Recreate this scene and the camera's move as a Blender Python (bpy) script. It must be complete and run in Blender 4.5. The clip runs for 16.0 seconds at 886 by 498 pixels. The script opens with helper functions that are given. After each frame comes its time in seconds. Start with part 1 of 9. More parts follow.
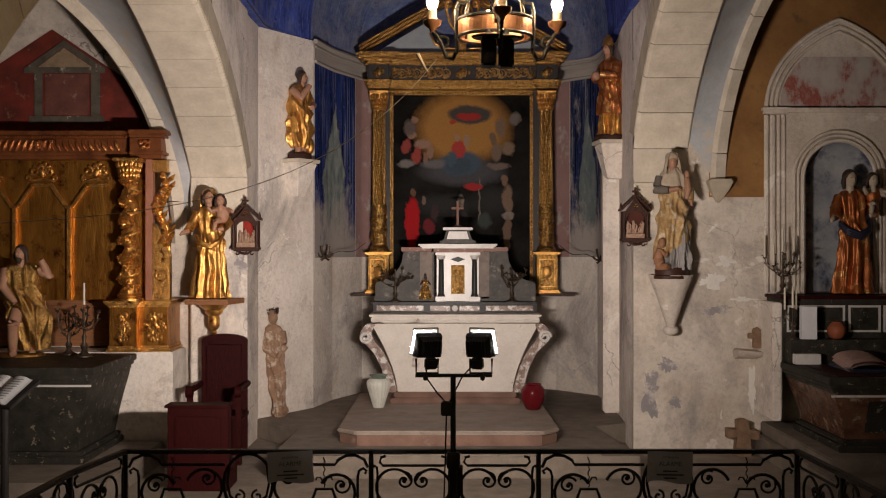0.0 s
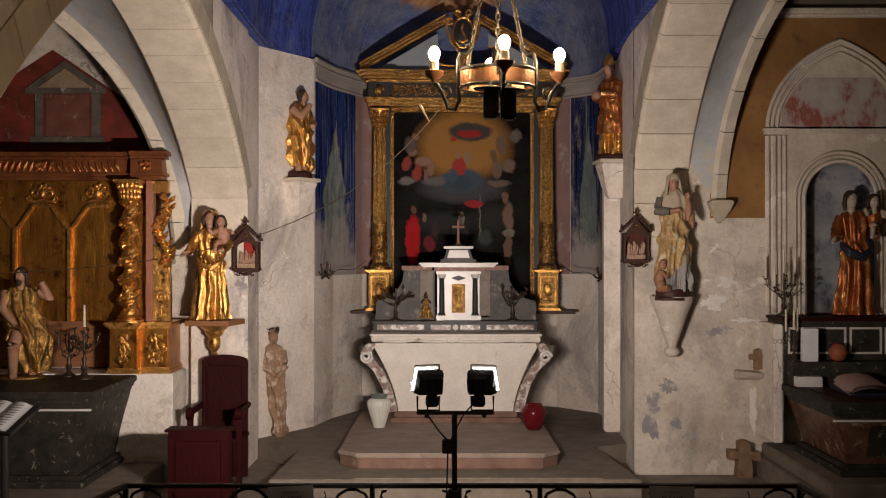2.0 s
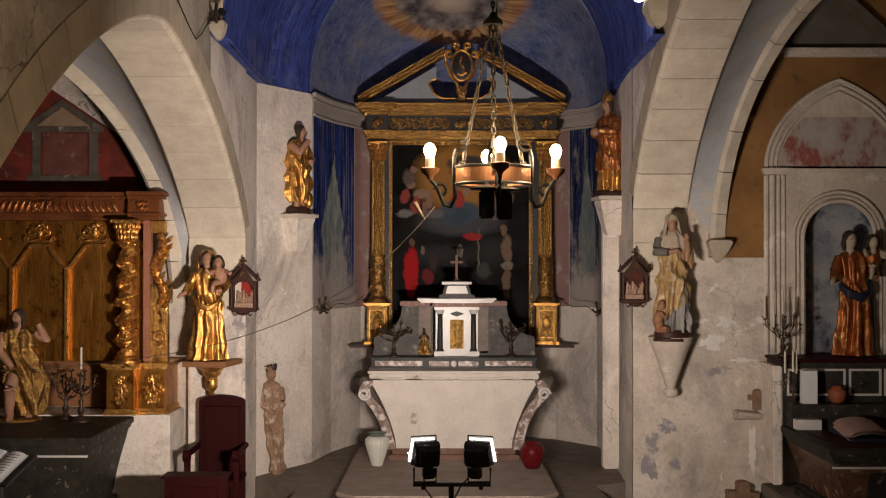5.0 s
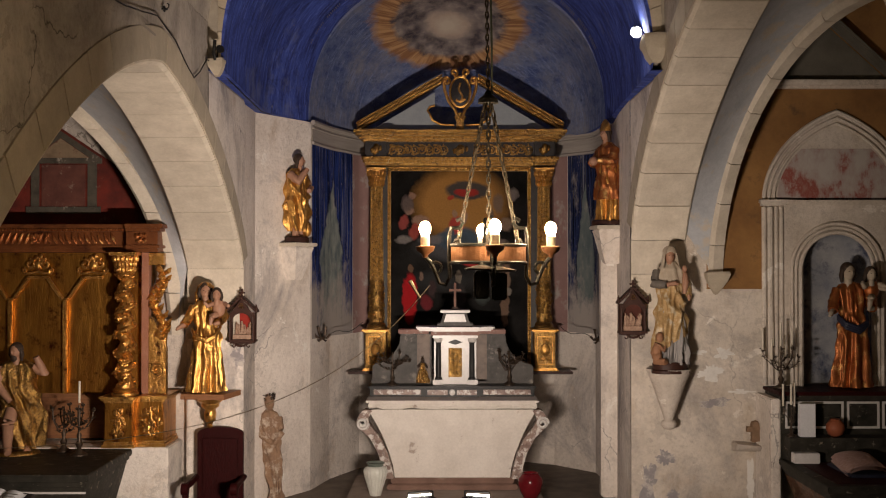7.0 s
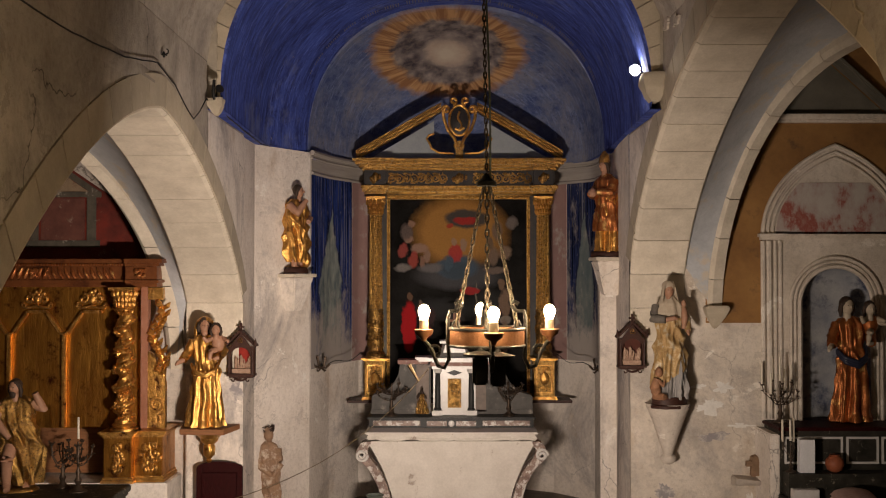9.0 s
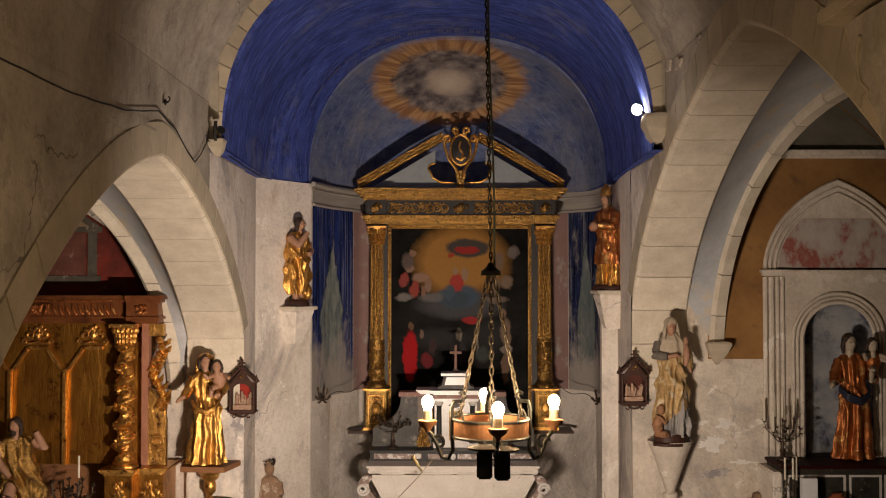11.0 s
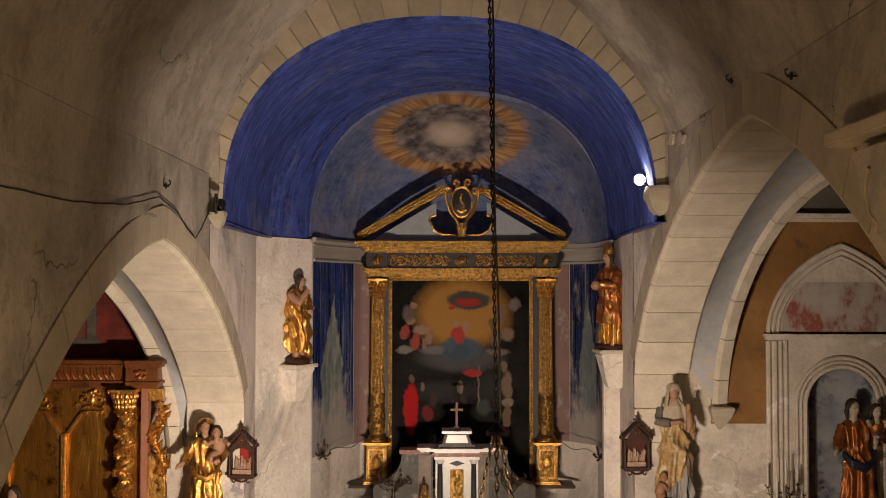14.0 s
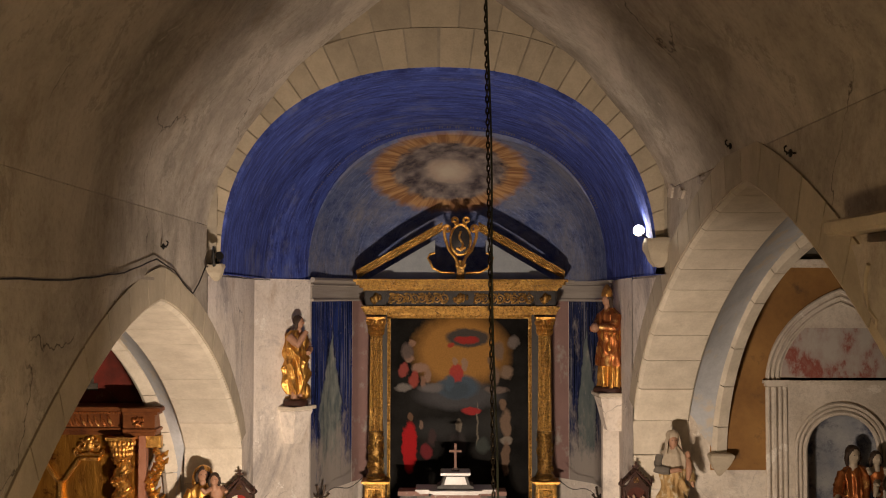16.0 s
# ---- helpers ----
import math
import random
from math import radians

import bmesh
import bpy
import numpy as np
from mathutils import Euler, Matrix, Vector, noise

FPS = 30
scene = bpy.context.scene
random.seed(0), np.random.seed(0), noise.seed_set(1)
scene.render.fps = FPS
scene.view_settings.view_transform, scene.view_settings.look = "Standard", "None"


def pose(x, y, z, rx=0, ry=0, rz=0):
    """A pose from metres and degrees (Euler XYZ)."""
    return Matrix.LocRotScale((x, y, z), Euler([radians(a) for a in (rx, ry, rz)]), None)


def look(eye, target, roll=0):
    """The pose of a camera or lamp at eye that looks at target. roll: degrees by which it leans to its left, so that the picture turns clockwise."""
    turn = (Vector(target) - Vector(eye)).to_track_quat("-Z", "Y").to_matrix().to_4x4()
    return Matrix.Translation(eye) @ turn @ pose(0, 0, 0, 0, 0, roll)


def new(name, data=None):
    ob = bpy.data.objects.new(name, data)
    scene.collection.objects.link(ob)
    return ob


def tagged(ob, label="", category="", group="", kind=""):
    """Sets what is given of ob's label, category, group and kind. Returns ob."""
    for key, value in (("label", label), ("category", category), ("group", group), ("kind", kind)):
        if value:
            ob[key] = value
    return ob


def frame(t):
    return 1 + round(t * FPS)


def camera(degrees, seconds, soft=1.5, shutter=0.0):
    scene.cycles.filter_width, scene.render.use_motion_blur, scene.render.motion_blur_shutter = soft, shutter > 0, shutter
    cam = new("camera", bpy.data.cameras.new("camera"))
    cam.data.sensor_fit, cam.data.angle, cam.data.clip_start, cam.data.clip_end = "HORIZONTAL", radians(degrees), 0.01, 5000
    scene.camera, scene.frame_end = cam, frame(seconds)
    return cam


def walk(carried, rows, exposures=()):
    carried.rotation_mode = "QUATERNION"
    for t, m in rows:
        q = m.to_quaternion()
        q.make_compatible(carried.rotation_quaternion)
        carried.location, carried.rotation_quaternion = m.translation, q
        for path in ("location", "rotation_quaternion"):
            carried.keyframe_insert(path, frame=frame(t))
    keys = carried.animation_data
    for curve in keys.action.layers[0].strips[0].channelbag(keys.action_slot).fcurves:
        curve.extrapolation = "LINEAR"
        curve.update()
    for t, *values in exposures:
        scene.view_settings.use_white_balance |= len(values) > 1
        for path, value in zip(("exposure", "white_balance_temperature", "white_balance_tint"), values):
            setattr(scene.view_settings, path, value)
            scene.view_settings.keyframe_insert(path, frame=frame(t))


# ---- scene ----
cam = camera(44.1, 16.0, soft=1.1)
METRES, EYE, TILT, LEAN, TURN = 2.2, 2.0, 0.0, 0.0, 0.0
ROWS = [
    (0.0, 0.0, 0.0, 0.0, 0.0, 0.0, -0.0),
    (0.5, -0.0014, -0.0004, 0.0165, 0.01, 0.05, -0.0),
    (1.0, -0.0035, 0.0003, 0.0362, 0.01, 0.09, -0.01),
    (1.5, -0.0036, 0.0025, 0.0544, 0.0, 0.14, -0.01),
    (2.0, -0.0031, 0.0049, 0.0757, -0.0, 0.2, -0.01),
    (2.5, -0.0015, 0.0084, 0.0975, -0.01, 0.26, -0.02),
    (3.0, -0.0014, 0.0104, 0.121, -0.0, 0.33, -0.03),
    (3.5, -0.0024, 0.0107, 0.1448, -0.01, 0.38, -0.04),
    (4.0, -0.0011, 0.0162, 0.1693, -0.03, 0.44, -0.03),
    (6.5, 0.0089, 0.013, 0.3054, -0.01, 0.77, -0.02),
    (7.0, 0.0104, 0.0106, 0.3359, -0.03, 0.85, -0.01),
    (7.5, 0.0123, 0.0077, 0.3655, -0.04, 0.92, -0.0),
    (8.0, 0.0128, 0.0062, 0.3965, -0.05, 1.01, 0.01),
    (8.5, 0.0125, 0.0047, 0.4272, -0.05, 1.09, 0.01),
    (9.0, 0.0115, 0.0064, 0.4586, -0.06, 1.18, 0.01),
    (11.5, 0.0039, 0.0136, 0.6312, -0.05, 1.56, -0.01),
    (12.0, 0.0019, 0.0141, 0.6709, -0.06, 1.66, -0.02),
    (12.5, -0.0005, 0.0174, 0.7076, -0.06, 1.74, -0.03),
    (13.0, -0.0029, 0.0231, 0.747, -0.07, 1.84, -0.05),
    (13.5, -0.0034, 0.0274, 0.7862, -0.07, 1.92, -0.07),
    (14.0, -0.003, 0.0311, 0.8275, -0.08, 2.01, -0.07),
    (14.5, -0.0023, 0.0337, 0.8674, -0.1, 2.1, -0.08),
    (15.0, -0.0005, 0.0342, 0.9097, -0.1, 2.2, -0.08),
    (15.5, -0.0001, 0.0348, 0.9521, -0.11, 2.29, -0.08),
    (16.0, -0.0005, 0.0353, 0.9957, -0.12, 2.4, -0.09),
]
walk(cam, [(t, pose(0, 0, EYE, TILT, LEAN, TURN) @ pose(METRES * x, METRES * y, METRES * z, 90 + pitch, roll, yaw)) for t, x, y, z, yaw, pitch, roll in ROWS],
     exposures=[(0, -0.12, 6350, 10), (6, -0.12, 6600, 10), (9, -0.10, 6850, 10), (12, 0.0, 7250, 10), (13.5, 0.05, 7350, 10), (16, 0.17, 7400, 10)])


# ---- world and exposure ----
world = bpy.data.worlds.new("world")
scene.world = world
world.use_nodes = True
world.node_tree.nodes["Background"].inputs[0].default_value = (0.9, 0.8, 0.7, 1)
world.node_tree.nodes["Background"].inputs[1].default_value = 0.004


# ---- small tools ----
def box(bm, x0, x1, y0, y1, z0, z1, m=None):
    vs = [bm.verts.new((x, y, z)) for z in (z0, z1) for x, y in ((x0, y0), (x1, y0), (x1, y1), (x0, y1))]
    for f in ((3, 2, 1, 0), (4, 5, 6, 7), (0, 1, 5, 4), (1, 2, 6, 5), (2, 3, 7, 6), (3, 0, 4, 7)):
        bm.faces.new([vs[i] for i in f])
    if m is not None:
        bmesh.ops.transform(bm, matrix=m, verts=vs)
    return vs


def lathe(bm, profile, segs=20, m=None, squash=1.0):
    """A turned form round z from (radius, height) pairs."""
    rings, made = [], []
    for r, z in profile:
        ring = [bm.verts.new((max(r, 1e-4) * math.cos(2 * math.pi * k / segs), squash * max(r, 1e-4) * math.sin(2 * math.pi * k / segs), z)) for k in range(segs)]
        rings.append(ring)
        made += ring
    for a, b in zip(rings, rings[1:]):
        for k in range(segs):
            bm.faces.new((a[k], a[(k + 1) % segs], b[(k + 1) % segs], b[k]))
    bm.faces.new(rings[0][::-1])
    bm.faces.new(rings[-1])
    if m is not None:
        bmesh.ops.transform(bm, matrix=m, verts=made)
    return made


def tube(bm, pts, radius, segs=8, ends=True):
    """A round bar along points; radius is one number or one for each point."""
    pts = [Vector(p) for p in pts]
    rings = []
    up = Vector((0.13, 0.31, 0.94))
    for i, p in enumerate(pts):
        d = (pts[min(i + 1, len(pts) - 1)] - pts[max(i - 1, 0)]).normalized()
        side = d.cross(up)
        if side.length < 0.1:
            side = d.cross(Vector((1, 0, 0)))
        side.normalize()
        top = side.cross(d)
        r = radius[i] if isinstance(radius, (list, tuple)) else radius
        rings.append([bm.verts.new(p + r * (math.cos(2 * math.pi * k / segs) * side + math.sin(2 * math.pi * k / segs) * top)) for k in range(segs)])
    for a, b in zip(rings, rings[1:]):
        for k in range(segs):
            bm.faces.new((a[k], b[k], b[(k + 1) % segs], a[(k + 1) % segs]))
    if ends:
        bm.faces.new(rings[0])
        bm.faces.new(rings[-1][::-1])
    return [v for r in rings for v in r]


def ball(bm, x, y, z, rx, ry=None, rz=None, u=14, v=10):
    ry, rz = ry or rx, rz or rx
    m = Matrix.Translation((x, y, z)) @ Matrix.Diagonal((rx, ry, rz, 1))
    return bmesh.ops.create_uvsphere(bm, u_segments=u, v_segments=v, radius=1, matrix=m)["verts"]


def prism(bm, poly, y0, y1, m=None):
    """An outline in x and z, drawn out from y0 to y1."""
    a = [bm.verts.new((x, y0, z)) for x, z in poly]
    b = [bm.verts.new((x, y1, z)) for x, z in poly]
    n = len(poly)
    bm.faces.new(a)
    bm.faces.new(b[::-1])
    for k in range(n):
        bm.faces.new((a[k], b[k], b[(k + 1) % n], a[(k + 1) % n]))
    if m is not None:
        bmesh.ops.transform(bm, matrix=m, verts=a + b)
    return a + b


def skin(bm, rows, closed=False):
    """A sheet through rows of points."""
    vs = [[bm.verts.new(p) for p in row] for row in rows]
    for a, b in zip(vs, vs[1:]):
        for k in range(len(a) - (0 if closed else 1)):
            j = (k + 1) % len(a)
            bm.faces.new((a[k], a[j], b[j], b[k]))
    return vs


def spiral(cx, cz, r0, r1, a0, a1, n=18):
    """Points (x, z) on a scroll from radius r0 at angle a0 to r1 at a1."""
    return [(cx + (r0 + (r1 - r0) * k / n) * math.cos(a0 + (a1 - a0) * k / n), cz + (r0 + (r1 - r0) * k / n) * math.sin(a0 + (a1 - a0) * k / n)) for k in range(n + 1)]


def part(name, bm, material, parent=None, label="", bevel=0.0, smooth=False, bsegs=2, auto=40):
    """One mesh object from a bmesh, under a thing or a part."""
    bmesh.ops.recalc_face_normals(bm, faces=bm.faces)
    if bevel:
        sharp = [e for e in bm.edges if len(e.link_faces) == 2 and e.calc_face_angle(0) > 0.6]
        bmesh.ops.bevel(bm, geom=sharp, offset=bevel, segments=bsegs, affect="EDGES", clamp_overlap=True)
    me = bpy.data.meshes.new(name)
    if smooth:
        for f in bm.faces:
            f.smooth = True
        for e in bm.edges:
            if len(e.link_faces) == 2 and e.calc_face_angle(0) > radians(auto):
                e.smooth = False
    bm.to_mesh(me)
    bm.free()
    for mt in material if isinstance(material, (list, tuple)) else [material]:
        me.materials.append(mt)
    ob = new(name, me)
    if parent is not None:
        ob.parent = parent
        if parent.name in IN_PLACE:
            ob.matrix_parent_inverse = parent.matrix_basis.inverted()
    if label:
        ob["label"] = label
    return ob


IN_PLACE = set()


def thing(name, label, category, group="", at=None, local=False):
    """An Empty at a thing's base. Its parts are drawn in the room's measures, or, if local, in its own."""
    ob = tagged(new(name), label, category, group)
    if at is not None:
        ob.matrix_basis = at
    if not local:
        IN_PLACE.add(ob.name)
    return ob


def slot(verts, index):
    """Gives the faces among these vertices a material index."""
    inside = set(verts)
    for f in {f for v in inside for f in v.link_faces}:
        if all(v in inside for v in f.verts):
            f.material_index = index


# ---- materials ----
def nodes_of(name, rough=0.7, metal=0.0):
    m = bpy.data.materials.new(name)
    m.use_nodes = True
    nt = m.node_tree
    b = nt.nodes["Principled BSDF"]
    b.inputs["Roughness"].default_value = rough
    b.inputs["Metallic"].default_value = metal
    return m, nt, b


def node(nt, kind, **kw):
    n = nt.nodes.new(kind)
    for key, v in kw.items():
        if isinstance(v, bpy.types.NodeSocket):
            nt.links.new(v, n.inputs[key.replace("_", " ")])
        else:
            n.inputs[key.replace("_", " ")].default_value = v
    return n


def grain(nt, scale, detail=5.0, stretch=None, rough=0.6):
    tc = nt.nodes.new("ShaderNodeNewGeometry").outputs["Position"]
    if stretch:
        mp = nt.nodes.new("ShaderNodeMapping")
        nt.links.new(tc, mp.inputs[0])
        mp.inputs["Scale"].default_value = stretch
        tc = mp.outputs[0]
    n = nt.nodes.new("ShaderNodeTexNoise")
    nt.links.new(tc, n.inputs["Vector"])
    n.inputs["Scale"].default_value, n.inputs["Detail"].default_value, n.inputs["Roughness"].default_value = scale, detail, rough
    return n.outputs[0]


def ramp(nt, value, stops):
    r = nt.nodes.new("ShaderNodeValToRGB")
    nt.links.new(value, r.inputs[0])
    e = r.color_ramp.elements
    while len(e) < len(stops):
        e.new(0.5)
    for el, (p, c) in zip(e, stops):
        el.position = p
        el.color = (*c, 1) if len(c) == 3 else c
    return r.outputs[0]


def mix(nt, fac, a, b, mode="MIX"):
    n = nt.nodes.new("ShaderNodeMix")
    n.data_type, n.blend_type = "RGBA", mode
    for sock, v in ((n.inputs[0], fac), (n.inputs[6], a), (n.inputs[7], b)):
        if isinstance(v, bpy.types.NodeSocket):
            nt.links.new(v, sock)
        else:
            sock.default_value = (*v, 1) if isinstance(v, tuple) else v
    return n.outputs[2]


def sums(nt, op, a, b=0.0, clamp=False):
    n = nt.nodes.new("ShaderNodeMath")
    n.operation, n.use_clamp = op, clamp
    for sock, v in zip(n.inputs, (a, b)):
        if isinstance(v, bpy.types.NodeSocket):
            nt.links.new(v, sock)
        else:
            sock.default_value = v
    return n.outputs[0]


def bump(nt, b, height, strength=0.4, dist=0.01):
    n = nt.nodes.new("ShaderNodeBump")
    n.inputs["Strength"].default_value, n.inputs["Distance"].default_value = strength, dist
    nt.links.new(height, n.inputs["Height"])
    nt.links.new(n.outputs[0], b.inputs["Normal"])


def surface(name, base, dark, scale=6.0, rough=0.7, metal=0.0, fine=60.0, relief=0.3, stain=None, stain_at=(0.56, 0.66), stain_scale=1.3, depth=0.01, stretch=None, vary=0.0, gloss=0.3):
    """A worn surface: two colours at one scale, a fine grain, and stains of a third colour."""
    m, nt, b = nodes_of(name, rough, metal)
    g1 = grain(nt, scale, 6, stretch)
    col = ramp(nt, g1, [(0.32, dark), (0.66, base)])
    g2 = grain(nt, fine, 4, stretch)
    col = mix(nt, 0.35, col, mix(nt, g2, tuple(c * 0.55 for c in base), tuple(min(1, c * 1.3) for c in base)))
    if stain:
        s = grain(nt, stain_scale, 8, None, 0.7)
        col = mix(nt, ramp(nt, s, [(stain_at[0], (0, 0, 0)), (stain_at[1], (1, 1, 1))]), col, stain)
    if vary:
        oi = nt.nodes.new("ShaderNodeObjectInfo").outputs["Random"]
        col = mix(nt, 1.0, col, ramp(nt, oi, [(0, (1 - vary,) * 3), (1, (1 + vary, 1 + vary * 0.9, 1 + vary * 0.7))]), "MULTIPLY")
    nt.links.new(col, b.inputs["Base Color"])
    r = nt.nodes.new("ShaderNodeMapRange")
    nt.links.new(g2, r.inputs[0])
    r.inputs[3].default_value, r.inputs[4].default_value = max(0.04, rough * 0.8), min(1, rough * 1.25)
    nt.links.new(r.outputs[0], b.inputs["Roughness"])
    b.inputs["Specular IOR Level"].default_value = gloss
    bump(nt, b, sums(nt, "ADD", sums(nt, "MULTIPLY", g1, 1.5), sums(nt, "MULTIPLY", g2, 0.5)), relief, depth)
    return m


def glowing(name, colour, strength):
    m, nt, b = nodes_of(name)
    b.inputs["Base Color"].default_value = (*colour, 1)
    b.inputs["Emission Color"].default_value = (*colour, 1)
    b.inputs["Emission Strength"].default_value = strength
    return m


def old_wall(name, base, shade, blotch, brown, pale, crack=0.35, seed=0.0, dirt=(0.50, 0.68), relief=0.5):
    """Old lime plaster: cloudy tone, large damp blotches, brown stains, pale fillings, fine cracks and pits."""
    m, nt, b = nodes_of(name, 0.92)
    b.inputs["Specular IOR Level"].default_value = 0.15
    pos = nt.nodes.new("ShaderNodeNewGeometry").outputs["Position"]
    mp = nt.nodes.new("ShaderNodeMapping")
    nt.links.new(pos, mp.inputs[0])
    mp.inputs["Location"].default_value = (seed, seed * 1.7, seed * 0.6)

    def tex(scale, detail=6.0, rough=0.6, stretch=None, warp=0.0):
        src = mp.outputs[0]
        if stretch:
            m2 = nt.nodes.new("ShaderNodeMapping")
            nt.links.new(src, m2.inputs[0])
            m2.inputs["Scale"].default_value = stretch
            src = m2.outputs[0]
        n = nt.nodes.new("ShaderNodeTexNoise")
        nt.links.new(src, n.inputs["Vector"])
        n.inputs["Scale"].default_value, n.inputs["Detail"].default_value, n.inputs["Roughness"].default_value, n.inputs["Distortion"].default_value = scale, detail, rough, warp
        return n.outputs[0]

    cloud = tex(1.6, 7, 0.65)
    col = ramp(nt, cloud, [(0.30, shade), (0.62, base)])
    col = mix(nt, ramp(nt, tex(0.75, 9, 0.72, None, 0.6), [(dirt[0], (0, 0, 0)), (dirt[1], (0.85, 0.85, 0.85))]), col, blotch)
    col = mix(nt, ramp(nt, tex(1.5, 9, 0.72, (1.4, 1.4, 0.8)), [(0.56, (0, 0, 0)), (0.70, (0.6, 0.6, 0.6))]), col, brown)
    col = mix(nt, ramp(nt, tex(2.6, 6, 0.6, None, 0.8), [(0.655, (0, 0, 0)), (0.675, (0.9, 0.9, 0.9))]), col, pale)
    # flaked coats with crisp edges
    flake = tex(2.0, 10, 0.78, None, 0.3)
    col = mix(nt, ramp(nt, flake, [(0.575, (0, 0, 0)), (0.59, (0.55, 0.55, 0.55)), (0.66, (0.25, 0.25, 0.25))]), col, tuple(0.55 * c + 0.45 * d for c, d in zip(shade, blotch)))
    col = mix(nt, ramp(nt, flake, [(0.36, (0.7, 0.7, 0.7)), (0.385, (0, 0, 0))]), col, pale)
    fleck = tex(26, 5, 0.7)
    col = mix(nt, 1.0, col, ramp(nt, fleck, [(0.30, (0.84, 0.82, 0.80)), (0.5, (1, 1, 1)), (0.68, (1.05, 1.04, 1.03))]), "MULTIPLY")
    pit = tex(70, 3, 0.6)
    col = mix(nt, ramp(nt, pit, [(0.70, (0, 0, 0)), (0.76, (0.35, 0.35, 0.35))]), col, tuple(c * 0.45 for c in shade))
    # cracks
    wob = nt.nodes.new("ShaderNodeTexNoise")
    nt.links.new(mp.outputs[0], wob.inputs["Vector"])
    wob.inputs["Scale"].default_value, wob.inputs["Detail"].default_value = 2.2, 6
    add = nt.nodes.new("ShaderNodeVectorMath")
    add.operation = "MULTIPLY_ADD"
    nt.links.new(wob.outputs[1], add.inputs[0])
    add.inputs[1].default_value = (0.55, 0.55, 0.55)
    nt.links.new(mp.outputs[0], add.inputs[2])
    v = nt.nodes.new("ShaderNodeTexVoronoi")
    v.feature = "DISTANCE_TO_EDGE"
    nt.links.new(add.outputs[0], v.inputs["Vector"])
    v.inputs["Scale"].default_value = 0.62
    line = ramp(nt, v.outputs[0], [(0.0008, (1, 1, 1)), (0.0032, (0, 0, 0))])
    mask = ramp(nt, tex(0.9, 3), [(0.50, (0, 0, 0)), (0.58, (crack, crack, crack))])
    cr = mix(nt, 1.0, line, mask, "MULTIPLY")
    col = mix(nt, cr, col, (0.05, 0.04, 0.035))
    nt.links.new(col, b.inputs["Base Color"])
    h = sums(nt, "ADD", sums(nt, "MULTIPLY", cloud, 2.2), sums(nt, "ADD", sums(nt, "MULTIPLY", fleck, 0.45), sums(nt, "MULTIPLY", pit, 0.25)))
    bump(nt, b, h, relief, 0.016)
    return m


PLASTER = old_wall("white_plaster", (0.84, 0.77, 0.70), (0.66, 0.59, 0.52), (0.34, 0.31, 0.30), (0.50, 0.38, 0.27), (0.90, 0.86, 0.80), 0.6, 0.0, (0.54, 0.67), 0.8)
PLASTER_CHAPEL = old_wall("yellowed_chapel_plaster", (0.70, 0.63, 0.55), (0.52, 0.455, 0.38), (0.33, 0.30, 0.28), (0.42, 0.31, 0.21), (0.80, 0.75, 0.68), 0.35, 5.0, (0.52, 0.66), 0.8)
PLASTER_RAW = old_wall("patched_plaster", (0.66, 0.59, 0.52), (0.44, 0.38, 0.32), (0.30, 0.26, 0.25), (0.40, 0.29, 0.20), (0.74, 0.69, 0.62), 0.9, 3.0, (0.48, 0.62), 0.8)
PLASTER_GREY = old_wall("grey_lime_plaster", (0.53, 0.475, 0.415), (0.35, 0.31, 0.27), (0.15, 0.135, 0.115), (0.24, 0.18, 0.13), (0.44, 0.40, 0.35), 0.9, 7.0, (0.46, 0.72), 0.6)
STONE = surface("limestone", (0.67, 0.60, 0.50), (0.46, 0.40, 0.32), 4.5, 0.88, fine=38, relief=0.7, stain=(0.46, 0.40, 0.32), stain_at=(0.62, 0.75), stain_scale=4, vary=0.08)
STONE_GREY = surface("grey_stone", (0.52, 0.45, 0.35), (0.36, 0.31, 0.24), 5, 0.9, fine=60, relief=0.4, vary=0.10)
JOINT = surface("mortar", (0.42, 0.37, 0.30), (0.30, 0.27, 0.22), 9, 0.95, relief=0.5)
BLUEGREY = surface("grey_blue_painted_plaster", (0.50, 0.51, 0.53), (0.33, 0.345, 0.37), 3.5, 0.9, fine=30, relief=0.6, stain=(0.50, 0.44, 0.36), stain_at=(0.54, 0.64), stain_scale=4)
FLOOR = surface("worn_stone_floor", (0.25, 0.21, 0.17), (0.12, 0.098, 0.078), 5.0, 0.75, fine=50, relief=0.35, stain=(0.20, 0.17, 0.14), stain_at=(0.56, 0.7), stain_scale=2.3, vary=0.12)
GOLD = surface("burnished_gold_leaf", (0.80, 0.44, 0.12), (0.32, 0.12, 0.028), 16, 0.30, 0.88, fine=60, relief=0.8, stain=(0.10, 0.03, 0.012), stain_at=(0.56, 0.68), stain_scale=9, gloss=0.5)
GOLD_OLD = surface("tarnished_gold_leaf", (0.46, 0.26, 0.075), (0.035, 0.02, 0.009), 28, 0.28, 0.9, fine=90, relief=0.9, stain=(0.05, 0.035, 0.025), stain_at=(0.56, 0.66), stain_scale=34)
BLACK_WOOD = surface("black_painted_wood", (0.035, 0.03, 0.028), (0.015, 0.013, 0.012), 12, 0.45, relief=0.2)
IRON = surface("black_wrought_iron", (0.022, 0.021, 0.02), (0.012, 0.011, 0.01), 30, 0.5, 0.3, relief=0.3)


